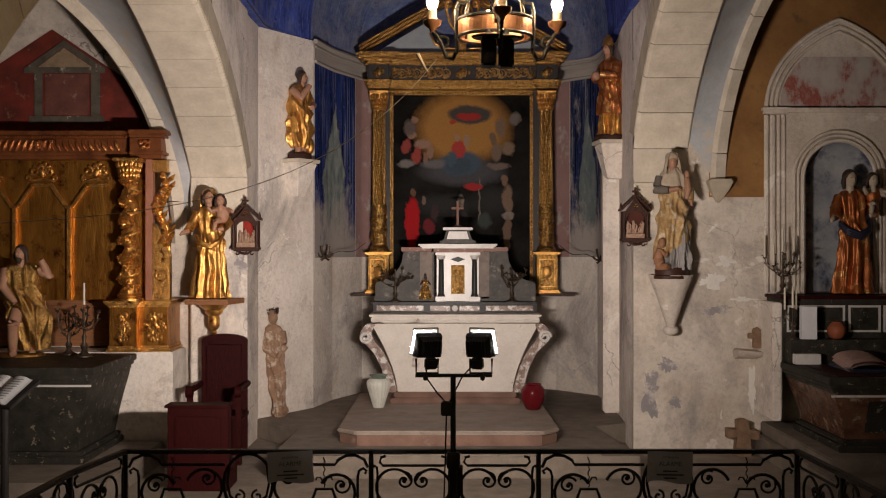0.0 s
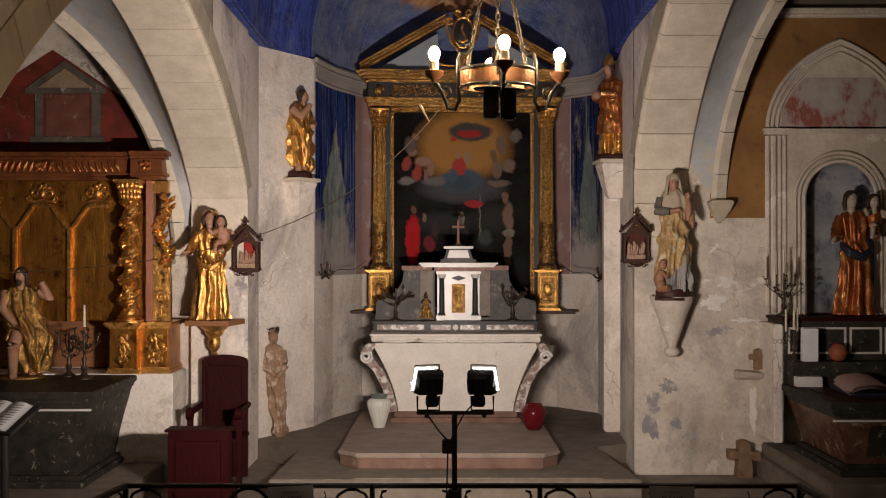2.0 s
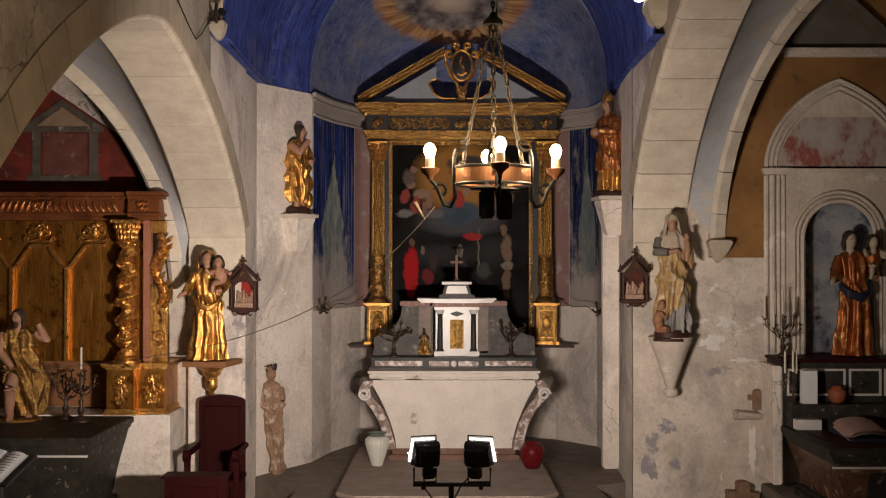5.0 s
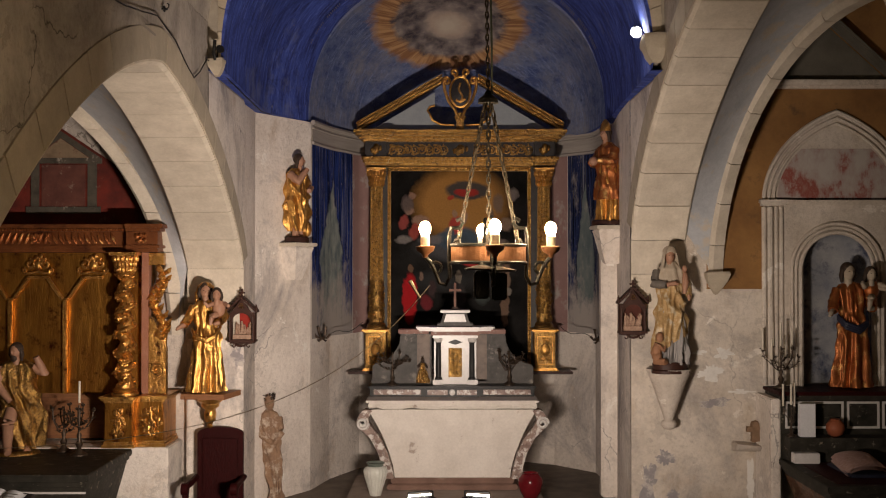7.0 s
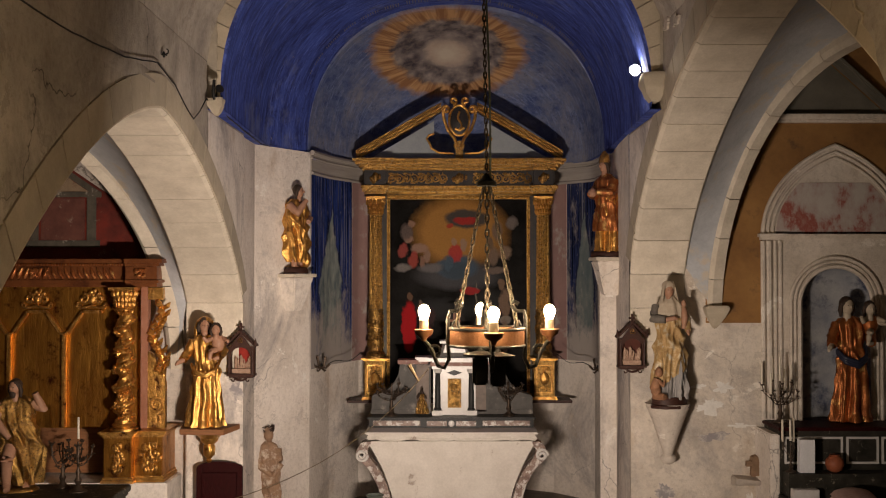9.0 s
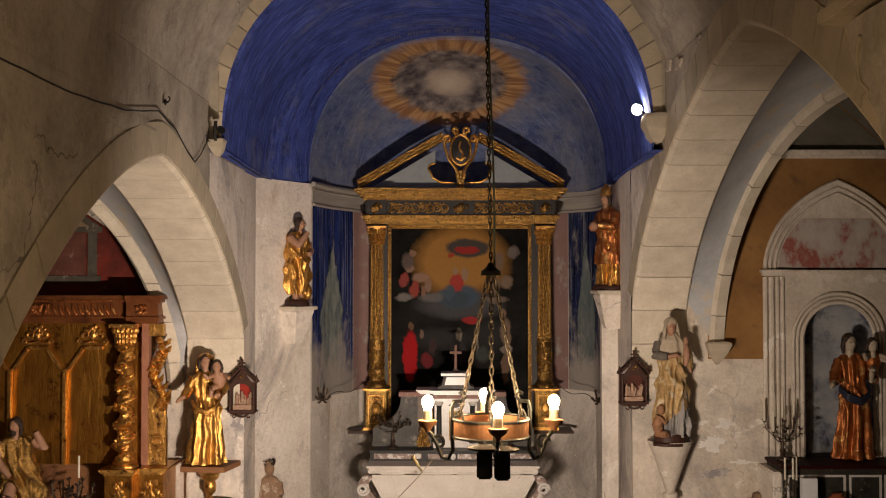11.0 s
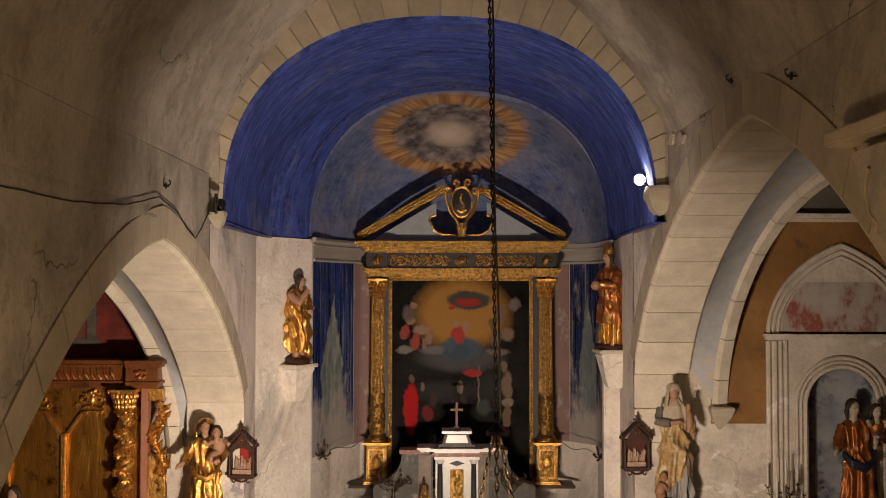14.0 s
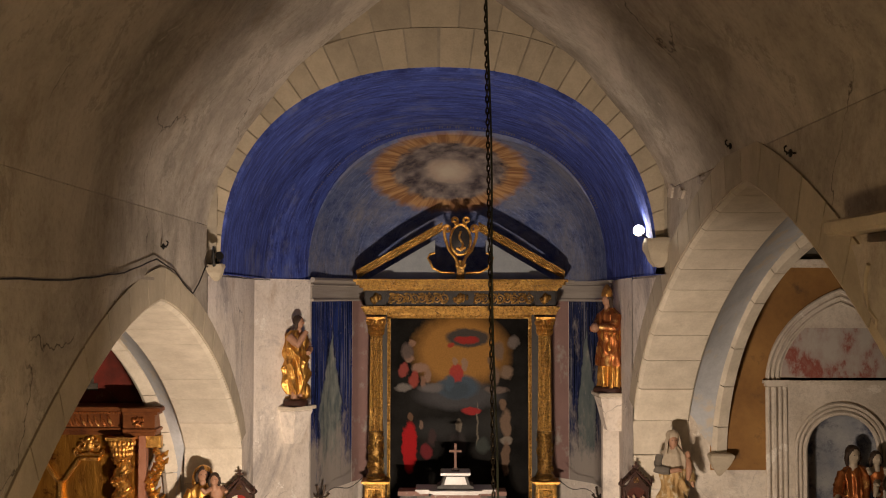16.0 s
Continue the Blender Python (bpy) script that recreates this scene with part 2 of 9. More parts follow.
# ---- the vault and walls ----
def fresco_blue(name, light=(0.045, 0.085, 0.40), deep=(0.010, 0.020, 0.15), worn=(0.16, 0.18, 0.30), amount=(0.53, 0.72), stretch=(1.6, 6.0, 1.6)):
    m, nt, b = nodes_of(name, 0.88)
    g1 = grain(nt, 1.6, 9, stretch, 0.72)
    col = ramp(nt, g1, [(0.40, deep), (0.60, light)])
    g2 = grain(nt, 1.4, 9, None, 0.75)
    col = mix(nt, ramp(nt, g2, [(amount[0], (0, 0, 0)), (amount[1], (1, 1, 1))]), col, worn)
    g4 = grain(nt, 3.2, 10, (1.4, 7.0, 1.4), 0.8)
    col = mix(nt, ramp(nt, g4, [(0.51, (0, 0, 0)), (0.62, (0.75, 0.75, 0.75))]), col, tuple(min(1, c * 1.5 + 0.045) for c in light))
    chip = grain(nt, 9.0, 8, None, 0.75)
    col = mix(nt, ramp(nt, chip, [(0.66, (0, 0, 0)), (0.70, (0.8, 0.8, 0.8))]), col, (0.30, 0.27, 0.24))
    col = mix(nt, ramp(nt, grain(nt, 5.0, 9, (1.0, 1.0, 1.0), 0.8), [(0.32, (0.85, 0.85, 0.85)), (0.44, (0, 0, 0))]), col, tuple(c * 0.45 for c in deep))
    b.inputs["Specular IOR Level"].default_value = 0.12
    g3 = grain(nt, 40, 3)
    col = mix(nt, 0.14, col, mix(nt, g3, (0.01, 0.02, 0.08), (0.3, 0.35, 0.5)))
    nt.links.new(col, b.inputs["Base Color"])
    bump(nt, b, g1, 0.25)
    return m, nt, b, col


BLUE = fresco_blue("blue_fresco")[0]


def glory_fresco():
    """Blue conch with a painted sunburst of orange rays, grey clouds and a pale middle."""
    m, nt, b, col = fresco_blue("blue_fresco_with_sunburst", (0.13, 0.17, 0.32), (0.05, 0.08, 0.22), (0.27, 0.27, 0.30), (0.45, 0.7), (2.0, 2.0, 6.0))
    pos = nt.nodes.new("ShaderNodeNewGeometry").outputs["Position"]
    s = nt.nodes.new("ShaderNodeSeparateXYZ")
    nt.links.new(pos, s.inputs[0])
    u = sums(nt, "DIVIDE", s.outputs[0], s.outputs[1])
    v = sums(nt, "DIVIDE", sums(nt, "SUBTRACT", s.outputs[2], 3.557), s.outputs[1])
    dx = sums(nt, "DIVIDE", sums(nt, "SUBTRACT", u, 0.0075), 0.083)
    dz = sums(nt, "DIVIDE", sums(nt, "SUBTRACT", v, 0.160), 0.0455)
    rad = sums(nt, "SQRT", sums(nt, "ADD", sums(nt, "MULTIPLY", dx, dx), sums(nt, "MULTIPLY", dz, dz)))
    ang = sums(nt, "ARCTAN2", dz, dx)
    wob = grain(nt, 7, 5)
    rad2 = sums(nt, "ADD", rad, sums(nt, "MULTIPLY", sums(nt, "SUBTRACT", wob, 0.5), 0.22))
    # rays of uneven width, and heaped clouds with dark undersides
    spoke = nt.nodes.new("ShaderNodeTexNoise")
    spoke.noise_dimensions = "2D"
    comb = nt.nodes.new("ShaderNodeCombineXYZ")
    nt.links.new(sums(nt, "MULTIPLY", ang, 9.0), comb.inputs[0])
    nt.links.new(sums(nt, "MULTIPLY", rad, 1.2), comb.inputs[1])
    nt.links.new(comb.outputs[0], spoke.inputs["Vector"])
    spoke.inputs["Scale"].default_value, spoke.inputs["Detail"].default_value = 1.5, 4
    ray = ramp(nt, spoke.outputs[0], [(0.38, (0, 0, 0)), (0.62, (1, 1, 1))])
    orange = mix(nt, ray, (0.30, 0.15, 0.075), (0.56, 0.33, 0.16))
    puff = nt.nodes.new("ShaderNodeTexVoronoi")
    puff.feature = "SMOOTH_F1"
    nt.links.new(pos, puff.inputs["Vector"])
    puff.inputs["Scale"].default_value = 7.5
    cloud = ramp(nt, puff.outputs[0], [(0.12, (0.36, 0.31, 0.28)), (0.40, (0.20, 0.17, 0.17)), (0.62, (0.055, 0.045, 0.055))])
    cloud = mix(nt, 0.35, cloud, ramp(nt, grain(nt, 14, 5), [(0.38, (0.08, 0.07, 0.09)), (0.62, (0.36, 0.30, 0.26))]))
    inside = ramp(nt, rad2, [(0.06, (0.60, 0.53, 0.43)), (0.20, (0.48, 0.38, 0.31)), (0.30, (0.3, 0.26, 0.24)), (0.50, (0.28, 0.24, 0.22))])
    disc = mix(nt, ramp(nt, rad2, [(0.24, (0, 0, 0)), (0.32, (1, 1, 1)), (0.58, (1, 1, 1)), (0.66, (0, 0, 0))]), mix(nt, ramp(nt, rad2, [(0.3, (0, 0, 0)), (0.6, (1, 1, 1))]), inside, orange), cloud)
    edge = ramp(nt, sums(nt, "ADD", rad2, sums(nt, "MULTIPLY", ray, 0.03)), [(0.80, (1, 1, 1)), (0.93, (0, 0, 0))])
    fin = mix(nt, edge, col, disc)
    nt.links.new(fin, b.inputs["Base Color"])
    return m


GLORY = glory_fresco()

LX, RX = -1.93, 1.87          # inner faces of the nave's long walls
CH_L, CH_R = -2.48, 2.40      # their faces on the chapels' side
FRONT = 9.1                   # plane of the chancel arch
BACK = -4.0                   # behind the camera
LEDGE = 4.3


LEFT_HALF = ((1.0, 4.76), (0.985, 4.95), (0.95, 5.15), (0.84, 5.52), (0.62, 6.06), (0.45, 6.34), (0.29, 6.58), (0.13, 6.80), (0.0, 6.93))
RIGHT_HALF = ((1.0, 5.06), (0.985, 5.15), (0.95, 5.30), (0.85, 5.60), (0.62, 6.10), (0.45, 6.37), (0.29, 6.60), (0.13, 6.80), (0.0, 6.93))


def vault_half(f, pts):
    """Half of the pointed nave vault: f from 0 at the springing to 1 at the crown; gives (share of half width, height)."""
    k = min(int(f * 8), 7)
    a, b = pts[k], pts[k + 1]
    u = f * 8 - k
    return a[0] + (b[0] - a[0]) * u, a[1] + (b[1] - a[1]) * u


def vault_profile():
    mid, half = (LX + RX) / 2, (RX - LX) / 2
    left = [vault_half(k / 24, LEFT_HALF) for k in range(25)]
    right = [vault_half(k / 24, RIGHT_HALF) for k in range(24)]
    return [(mid - half * s, z) for s, z in left] + [(mid + half * s, z) for s, z in reversed(right)]


def oculus(x):
    """Height of the chancel arch's opening over x."""
    u = min(1.0, abs((x + 0.02) / 1.80))
    return 4.45 + 1.63 * (1 - u ** 2.35) ** (1 / 2.35)


bm = bmesh.new()
prof = vault_profile()
ys = [BACK + (FRONT - BACK) * k / 26 for k in range(27)]
skin(bm, [[(x, y, z + 0.03 * min(1, max(0, z - 5.1)) * noise.noise((x * 1.3, y * 1.3, z))) for x, z in prof] for y in ys])
skin(bm, [[(x * 1.12, y, z + 0.3) for x, z in prof] for y in (BACK, FRONT)])
vault = tagged(part("ceiling_nave_vault", bm, PLASTER_GREY, smooth=True), "pointed barrel vault of stained grey lime plaster", "ceiling", kind="structure")


def arch_left(y):
    if y > 7.6:
        u = min(1, (y - 7.6) / 3.5)
        return 1.9 + 2.26 * (1 - u ** 1.4) ** 0.5
    return 4.16 - 0.116 * (7.6 - y) - 0.12 * (7.6 - y) ** 2


def arch_right(y):
    if y > 6.75:
        u = min(1, (y - 6.75) / 4.15)
        return 2.3 + 2.6 * (1 - u ** 1.4) ** 0.47
    return 4.90 - 0.25 * (6.75 - y) - 0.103 * (6.75 - y) ** 2


def long_wall(name, x0, x1, arch, near, far, top, label):
    """A nave wall with its pointed arch: the wall over and beside the opening, from the floor to the ledge."""
    bm = bmesh.new()
    n = 48
    curve = [(near + (far - near) * k / n) for k in range(n + 1)]
    for xa in (x0, x1):
        low = [bm.verts.new((xa, y, max(0.0, arch(y)))) for y in curve]
        high = [bm.verts.new((xa, y, top)) for y in curve]
        for k in range(n):
            bm.faces.new((low[k], low[k + 1], high[k + 1], high[k]))
    skin(bm, [[(x0, y, arch(y)), (x1, y, arch(y))] for y in curve])
    lo, hi = min(x0, x1), max(x0, x1)
    box(bm, lo, hi, BACK, near, 0, top)
    skin(bm, [[(x0, far, 0.0), (x1, far, 0.0)], [(x0, far, arch(far)), (x1, far, arch(far))]])
    skin(bm, [[(lo, BACK, top), (hi, BACK, top)], [(lo, far, top), (hi, far, top)]])
    return tagged(part(name, bm, PLASTER_GREY), label, "wall", kind="structure")


wall_left = long_wall("wall_left", LX, CH_L, arch_left, 4.3, 10.78, 4.757, "nave wall of grey plaster with a pointed arch to the chapel")
wall_right = long_wall("wall_right", RX, CH_R, arch_right, 3.9, 10.73, 5.057, "nave wall of stained grey plaster with a pointed arch to the chapel")

# thin ledge where the vault meets the left wall
bm = bmesh.new()
skin(bm, [[(LX, y, 4.22 + 0.02 * noise.noise((y, 3, 0))), (LX + 0.014, y, 4.30 + 0.02 * noise.noise((y * 2, 5, 0))), (LX, y, 4.36)] for y in [BACK + 0.3 * k for k in range(39)]])
tagged(part("trim_ledge", bm, PLASTER_GREY, smooth=True), "uneven plaster ledge under the vault", "ledge", kind="structure")

# wall over the chancel arch
bm = bmesh.new()
nx = 60
xs = [LX + (RX - LX) * k / nx for k in range(nx + 1)]


def vault_z(x):
    mid, half = (LX + RX) / 2, (RX - LX) / 2
    s = abs(x - mid) / half
    best = 4.7
    for k in range(200):
        a = vault_half(k / 200, LEFT_HALF if x < mid else RIGHT_HALF)
        if a[0] >= s - 1e-6:
            best = a[1]
    return best


for x0, x1 in zip(xs, xs[1:]):
    for y in (FRONT, FRONT + 0.35):
        z0, z1 = max(oculus(x0), 4.3), max(oculus(x1), 4.3)
        vs = [bm.verts.new(p) for p in ((x0, y, z0), (x1, y, z1), (x1, y, max(vault_z(x1) + 0.1, z1 + 0.02)), (x0, y, max(vault_z(x0) + 0.1, z0 + 0.02)))]
        bm.faces.new(vs)
skin(bm, [[(x, FRONT, max(oculus(x), 4.3)), (x, FRONT + 0.35, max(oculus(x), 4.3))] for x in xs])
arch_wall = tagged(part("wall_chancel_arch", bm, JOINT), "grey stone arch face over the chancel opening", "wall", kind="structure")

# ---- the apse ----
APSE = [(-1.97, 10.80), (-1.96, 11.60), (-1.47, 12.40), (-1.32, 13.05), (-1.02, 13.75), (-0.50, 14.22), (0.2, 14.40), (0.9, 14.30), (1.45, 13.98), (1.90, 13.45), (1.97, 12.45), (1.90, 11.6), (1.86, 10.73)]


def apse_wall():
    bm = bmesh.new()
    hs = [0.0, 0.8, 1.6, 2.4, 3.2, 4.36]
    skin(bm, [[(x, y, z) for x, y in APSE] for z in hs])
    skin(bm, [[(x * 1.25, max(y + 0.04, 12.2 + (y - 12.2) * 1.22), z) for x, y in APSE] for z in (0.0, 4.36)])
    return tagged(part("wall_apse", bm, PLASTER), "white plaster apse wall, scuffed and stained", "wall", kind="structure")


wall_apse = apse_wall()


def span(y, side):
    """Where the blue vault springs, left or right of the axis."""
    left = ((9.0, -1.805), (10.8, -1.85), (11.6, -1.85), (12.4, -1.52), (13.05, -1.35), (13.75, -1.05), (14.22, -0.52), (14.41, 0.2))
    right = ((9.0, 1.765), (10.8, 1.83), (11.6, 1.86), (12.4, 1.88), (13.0, 1.86), (13.45, 1.80), (13.98, 1.45), (14.3, 0.9), (14.41, 0.2))
    pts = left if side < 0 else right
    for (y0, x0), (y1, x1) in zip(pts, pts[1:]):
        if y0 <= y <= y1:
            return x0 + (x1 - x0) * (y - y0) / (y1 - y0)
    return 0.2


def vault_row(y, n=44):
    a, b = span(y, -1), span(y, 1)
    rise = (1.70 - 0.012 * max(0.0, 10.0 - y)) * (1.0 if y < 12.45 else max(0.0, 1 - ((y - 12.45) / 1.97) ** 2) ** 0.5)
    drop = 0.05 if y > 12.45 else 0.0
    row = []
    for k in range(n + 1):
        c, s = math.cos(math.pi * k / n), math.sin(math.pi * k / n)
        row.append(((a + b) / 2 - (b - a) / 2 * math.copysign(abs(c) ** 0.87, c), y, 4.36 + max(0, rise - drop) * abs(s) ** 0.87))
    return row


def conch():
    """Blue vault over the chancel: a barrel behind the arch that closes to a half dome."""
    root = tagged(new("ceiling_apse"), "blue frescoed apse vault with a faded painted sunburst", "ceiling", kind="structure")
    bm = bmesh.new()
    skin(bm, [vault_row(FRONT + 0.01 + (12.45 - FRONT - 0.01) * i / 18) for i in range(19)])
    lip = []
    for k in range(45):
        c, s = math.cos(math.pi * k / 44), math.sin(math.pi * k / 44)
        lip.append((-0.02 - 1.803 * math.copysign(abs(c) ** 0.87, c), FRONT - 0.004, max(4.36, 4.453 + 1.63 * abs(s) ** 0.87)))
    skin(bm, [lip, vault_row(FRONT + 0.01)])
    part("blue_barrel", bm, BLUE, root, smooth=True)
    bm = bmesh.new()
    skin(bm, [vault_row(12.451), vault_row(12.45)])
    skin(bm, [vault_row(12.451 + 1.958 * math.sin(i / 22 * math.pi / 2)) for i in range(23)])
    part("half_dome", bm, GLORY, root, "half dome painted with a faded sunburst", smooth=True)
    # worn lettering on the band, as plain strokes
    bm = bmesh.new()
    row = vault_row(12.18, 88)
    for k in [j for j in range(13, 76) if j % 9 not in (0, 5)]:
        p, q = Vector(row[k]), Vector(row[k + 1])
        mid, d = (p + q) / 2, (q - p).normalized()
        inward = Vector((0.1, 12.2, 4.3)) - mid
        inward.y = 0
        inward.normalize()
        for off in (-0.012, 0.016):
            c = mid + inward * 0.006 + d * off
            vs = [bm.verts.new(c + d * sx * 0.006 + Vector((0, sy * 0.075, 0))) for sx, sy in ((-1, -1), (1, -1), (1, 1), (-1, 1))]
            bm.faces.new(vs)
    part("worn_lettering", bm, surface("faded_lettering", (0.20, 0.19, 0.22), (0.07, 0.09, 0.2), 12, 0.9), root, "faded strokes of worn lettering")
    return root



conch()

# level shoulders between the walls' heads and the springing of the blue vault
bm = bmesh.new()
for side in (-1, 1):
    skin(bm, [[((LX if side < 0 else RX) * (1.0 if y < 10.72 else 1.25), y, 4.364), (span(y, side) - side * 0.012, y, 4.364)] for y in [9.1 + 5.3 * k / 40 for k in range(41)]])
tagged(part("trim_vault_shoulder", bm, BLUE), "narrow blue painted shoulder at the vault springing", "ledge", kind="structure")

# white plaster of the piers below the arches
for name, x0, x1, y, top in (("wall_pier_left", CH_L, LX + 0.006, 10.742, 2.02), ("wall_pier_right", RX - 0.006, CH_R, 10.702, 2.32)):
    bm = bmesh.new()
    box(bm, x0, x1, y, y + (0.037 if x0 < 0 else 0.027), 0.0, top)
    pier = tagged(part(name, bm, PLASTER if x0 < 0 else PLASTER_CHAPEL, bevel=0.012 if x0 < 0 else 0.0), "white plastered pier below the arch", "pier", kind="structure")
    end = arch_left(10.775) if x0 < 0 else arch_right(10.725)
    for k in range(2):
        bm = bmesh.new()
        z0, z1 = top + 0.004 + (end - top) * k / 2, top - 0.004 + (end - top) * (k + 1) / 2
        box(bm, x0, x1, y + 0.002, y + (0.037 if x0 < 0 else 0.027), z0, z1)
        part("stone", bm, STONE, pier, bevel=0.006)

# white plaster over the far legs of both arches, inside the chancel
for name, x, off, arch, far in (("wall_chancel_left", LX, 0.006, arch_left, 10.77), ("wall_chancel_right", RX, -0.006, arch_right, 10.72)):
    bm = bmesh.new()
    rows = []
    for k in range(25):
        y = 9.12 + (far - 9.12) * k / 24
        slope = (arch(y) - arch(y - 0.03)) / 0.03
        low = min(4.33, arch(y) + (0.17 + 0.03 * noise.noise((y * 3, x, 0))) * math.sqrt(1 + slope * slope))
        rows.append([(x + off, y, low + (4.345 - low) * j / 4) for j in range(5)])
    skin(bm, rows)
    tagged(part(name, bm, PLASTER, smooth=True), "pale stained plaster over the arch's far leg", "wall", kind="structure")

# ---- floors ----
bm = bmesh.new()
skin(bm, [[(-9, BACK, 0), (9, BACK, 0)], [(-9, 15, 0), (9, 15, 0)]])
tagged(part("floor", bm, FLOOR), "dark worn stone floor of the nave and chapels", "floor", kind="structure")
bm = bmesh.new()
prism(bm, [(-1.52, 9.5), (1.72, 9.5), (1.55, 11.1), (1.9, 11.3), (2.0, 14.6), (-1.6, 14.6), (-2.0, 11.6), (-1.45, 10.9)], 0.0, 0.2, Matrix(((1, 0, 0, 0), (0, 0, 1, 0), (0, 1, 0, 0), (0, 0, 0, 1))))
tagged(part("floor_chancel", bm, FLOOR, bevel=0.01), "raised chancel floor of worn stone slabs", "floor", kind="structure")
bm = bmesh.new()
box(bm, -9.2, 9.2, BACK - 0.3, BACK, 0, 7.5)
tagged(part("wall_back", bm, PLASTER_GREY), "grey plaster wall at the rear of the nave", "wall", kind="structure")

# ---- the chapels' shells ----
RED_WALL = surface("dark_red_painted_plaster", (0.17, 0.025, 0.016), (0.022, 0.010, 0.008), 4.5, 0.85, fine=30, relief=0.4, stain=(0.17, 0.085, 0.05), stain_at=(0.58, 0.66), stain_scale=7)
OCHRE = surface("ochre_painted_plaster", (0.36, 0.19, 0.065), (0.13, 0.055, 0.02), 1.3, 0.88, fine=24, relief=0.4, stain=(0.10, 0.06, 0.035), stain_at=(0.56, 0.70), stain_scale=3)


def shell(name, side, x_in, back_y, mat, label, niche=None):
    bm = bmesh.new()
    far = side * 6.5
    lo, hi = min(x_in, far), max(x_in, far)
    if niche:
        nx, nw, nz = niche
        prism(bm, [(lo, 0), (nx - nw, 0)] + [(nx - nw * math.cos(math.pi * k / 20), nz + nw * math.sin(math.pi * k / 20)) for k in range(21)] + [(nx + nw, 0), (hi, 0), (hi, 6.0), (lo, 6.0)], back_y, back_y + 0.3)
    else:
        box(bm, lo, hi, back_y, back_y + 0.3, 0, 6.0)
    back = tagged(part(name + "_east", bm, mat), label, "wall", kind="structure")
    bm = bmesh.new()
    box(bm, min(far, far + side * 0.3), max(far, far + side * 0.3), 2.0, back_y + 0.3, 0, 6.0)
    box(bm, lo, hi, 1.7, 2.0, 0, 6.0)
    tagged(part(name + "_outer", bm, PLASTER_GREY), "plain grey plaster chapel wall", "wall", kind="structure")
    bm = bmesh.new()
    box(bm, lo, hi, 1.7, back_y + 0.3, 5.6, 5.8)
    tagged(part("ceiling_" + name, bm, PLASTER_GREY), "dim plaster chapel ceiling", "ceiling", kind="structure")
    return back


shell("wall_chapel_left", -1, CH_L, 10.86, PLASTER_RAW, "chapel end wall of patched white plaster")
shell("wall_chapel_right", 1, CH_R, 10.70, PLASTER_CHAPEL, "chapel end wall of stained white plaster", (3.86, 0.355, 2.705))


def rib_curve(p0, p1, rise, n=26, power=0.55):
    """A rib from its springing to a higher end, rising steeply first."""
    out = []
    for k in range(n + 1):
        f = k / n
        u = 1 - math.cos(f * math.pi / 2) if rise else f
        h = math.sin(f * math.pi / 2)
        out.append(Vector((p0[0] + (p1[0] - p0[0]) * u, p0[1] + (p1[1] - p0[1]) * u, p0[2] + (p1[2] - p0[2]) * h)))
    return out


def rib(name, curve, wide, deep, across, label, count):
    """A stone rib of separate blocks along a curve; across is the level direction over its width."""
    root = tagged(new(name), label, "rib", kind="structure")
    across = Vector(across).normalized()
    for i in range(count):
        a, b = i * (len(curve) - 1) // count, (i + 1) * (len(curve) - 1) // count
        bm = bmesh.new()
        rows = []
        for k in range(a, b + 1):
            d = (curve[min(k + 1, len(curve) - 1)] - curve[max(k - 1, 0)]).normalized()
            out = across.cross(d).normalized()
            if out.z < 0:
                out = -out
            p = curve[k]
            if k == a:
                p = p + d * 0.004
            if k == b:
                p = p - d * 0.004
            h = wide / 2
            rows.append([p - across * h * 0.72, p - across * h + out * deep * 0.3, p - across * h + out * deep, p + across * h + out * deep, p + across * h + out * deep * 0.3, p + across * h * 0.72])
        vs = skin(bm, rows, True)
        bm.faces.new(vs[0])
        bm.faces.new(vs[-1][::-1])
        part("stone", bm, STONE, root)
    return root


RIB_L = rib_curve((-2.58, 10.80, 2.05), (-3.75, 8.3, 4.35), True)
RIB_R = rib_curve((2.70, 10.66, 2.52), (3.32, 8.3, 4.78), True)
rib("trim_rib_left", RIB_L, 0.17, 0.16, (0.91, 0.42, 0), "pale limestone vault rib of the chapel", 8)
rib("trim_rib_right", RIB_R, 0.15, 0.16, (0.95, 0.3, 0), "pale limestone vault rib of the chapel", 8)


def web(name, curve, x_edge, arch, y_far, y_near, lift):
    """Painted vault web between a rib and the back edge of the nave arch."""
    bm = bmesh.new()
    n = len(curve) - 1
    rows = []
    for k, p in enumerate(curve):
        f = k / n
        y = y_far + (y_near - y_far) * (1 - math.cos(f * math.pi / 2))
        e = Vector((x_edge, y, arch(y) + 0.02))
        q = p + Vector((0, 0, lift))
        row = []
        for j in range(9):
            g = j / 8
            v = e.lerp(q, g)
            v.z += 0.12 * math.sin(g * math.pi) * f
            row.append(v)
        rows.append(row)
    skin(bm, rows)
    return tagged(part(name, bm, BLUEGREY, smooth=True), "grey-blue painted chapel vault web", "ceiling", kind="structure")


web("ceiling_web_left", RIB_L, CH_L, arch_left, 10.77, 6.6, 0.09)
web("ceiling_web_right", RIB_R, CH_R, arch_right, 10.72, 6.6, 0.09)


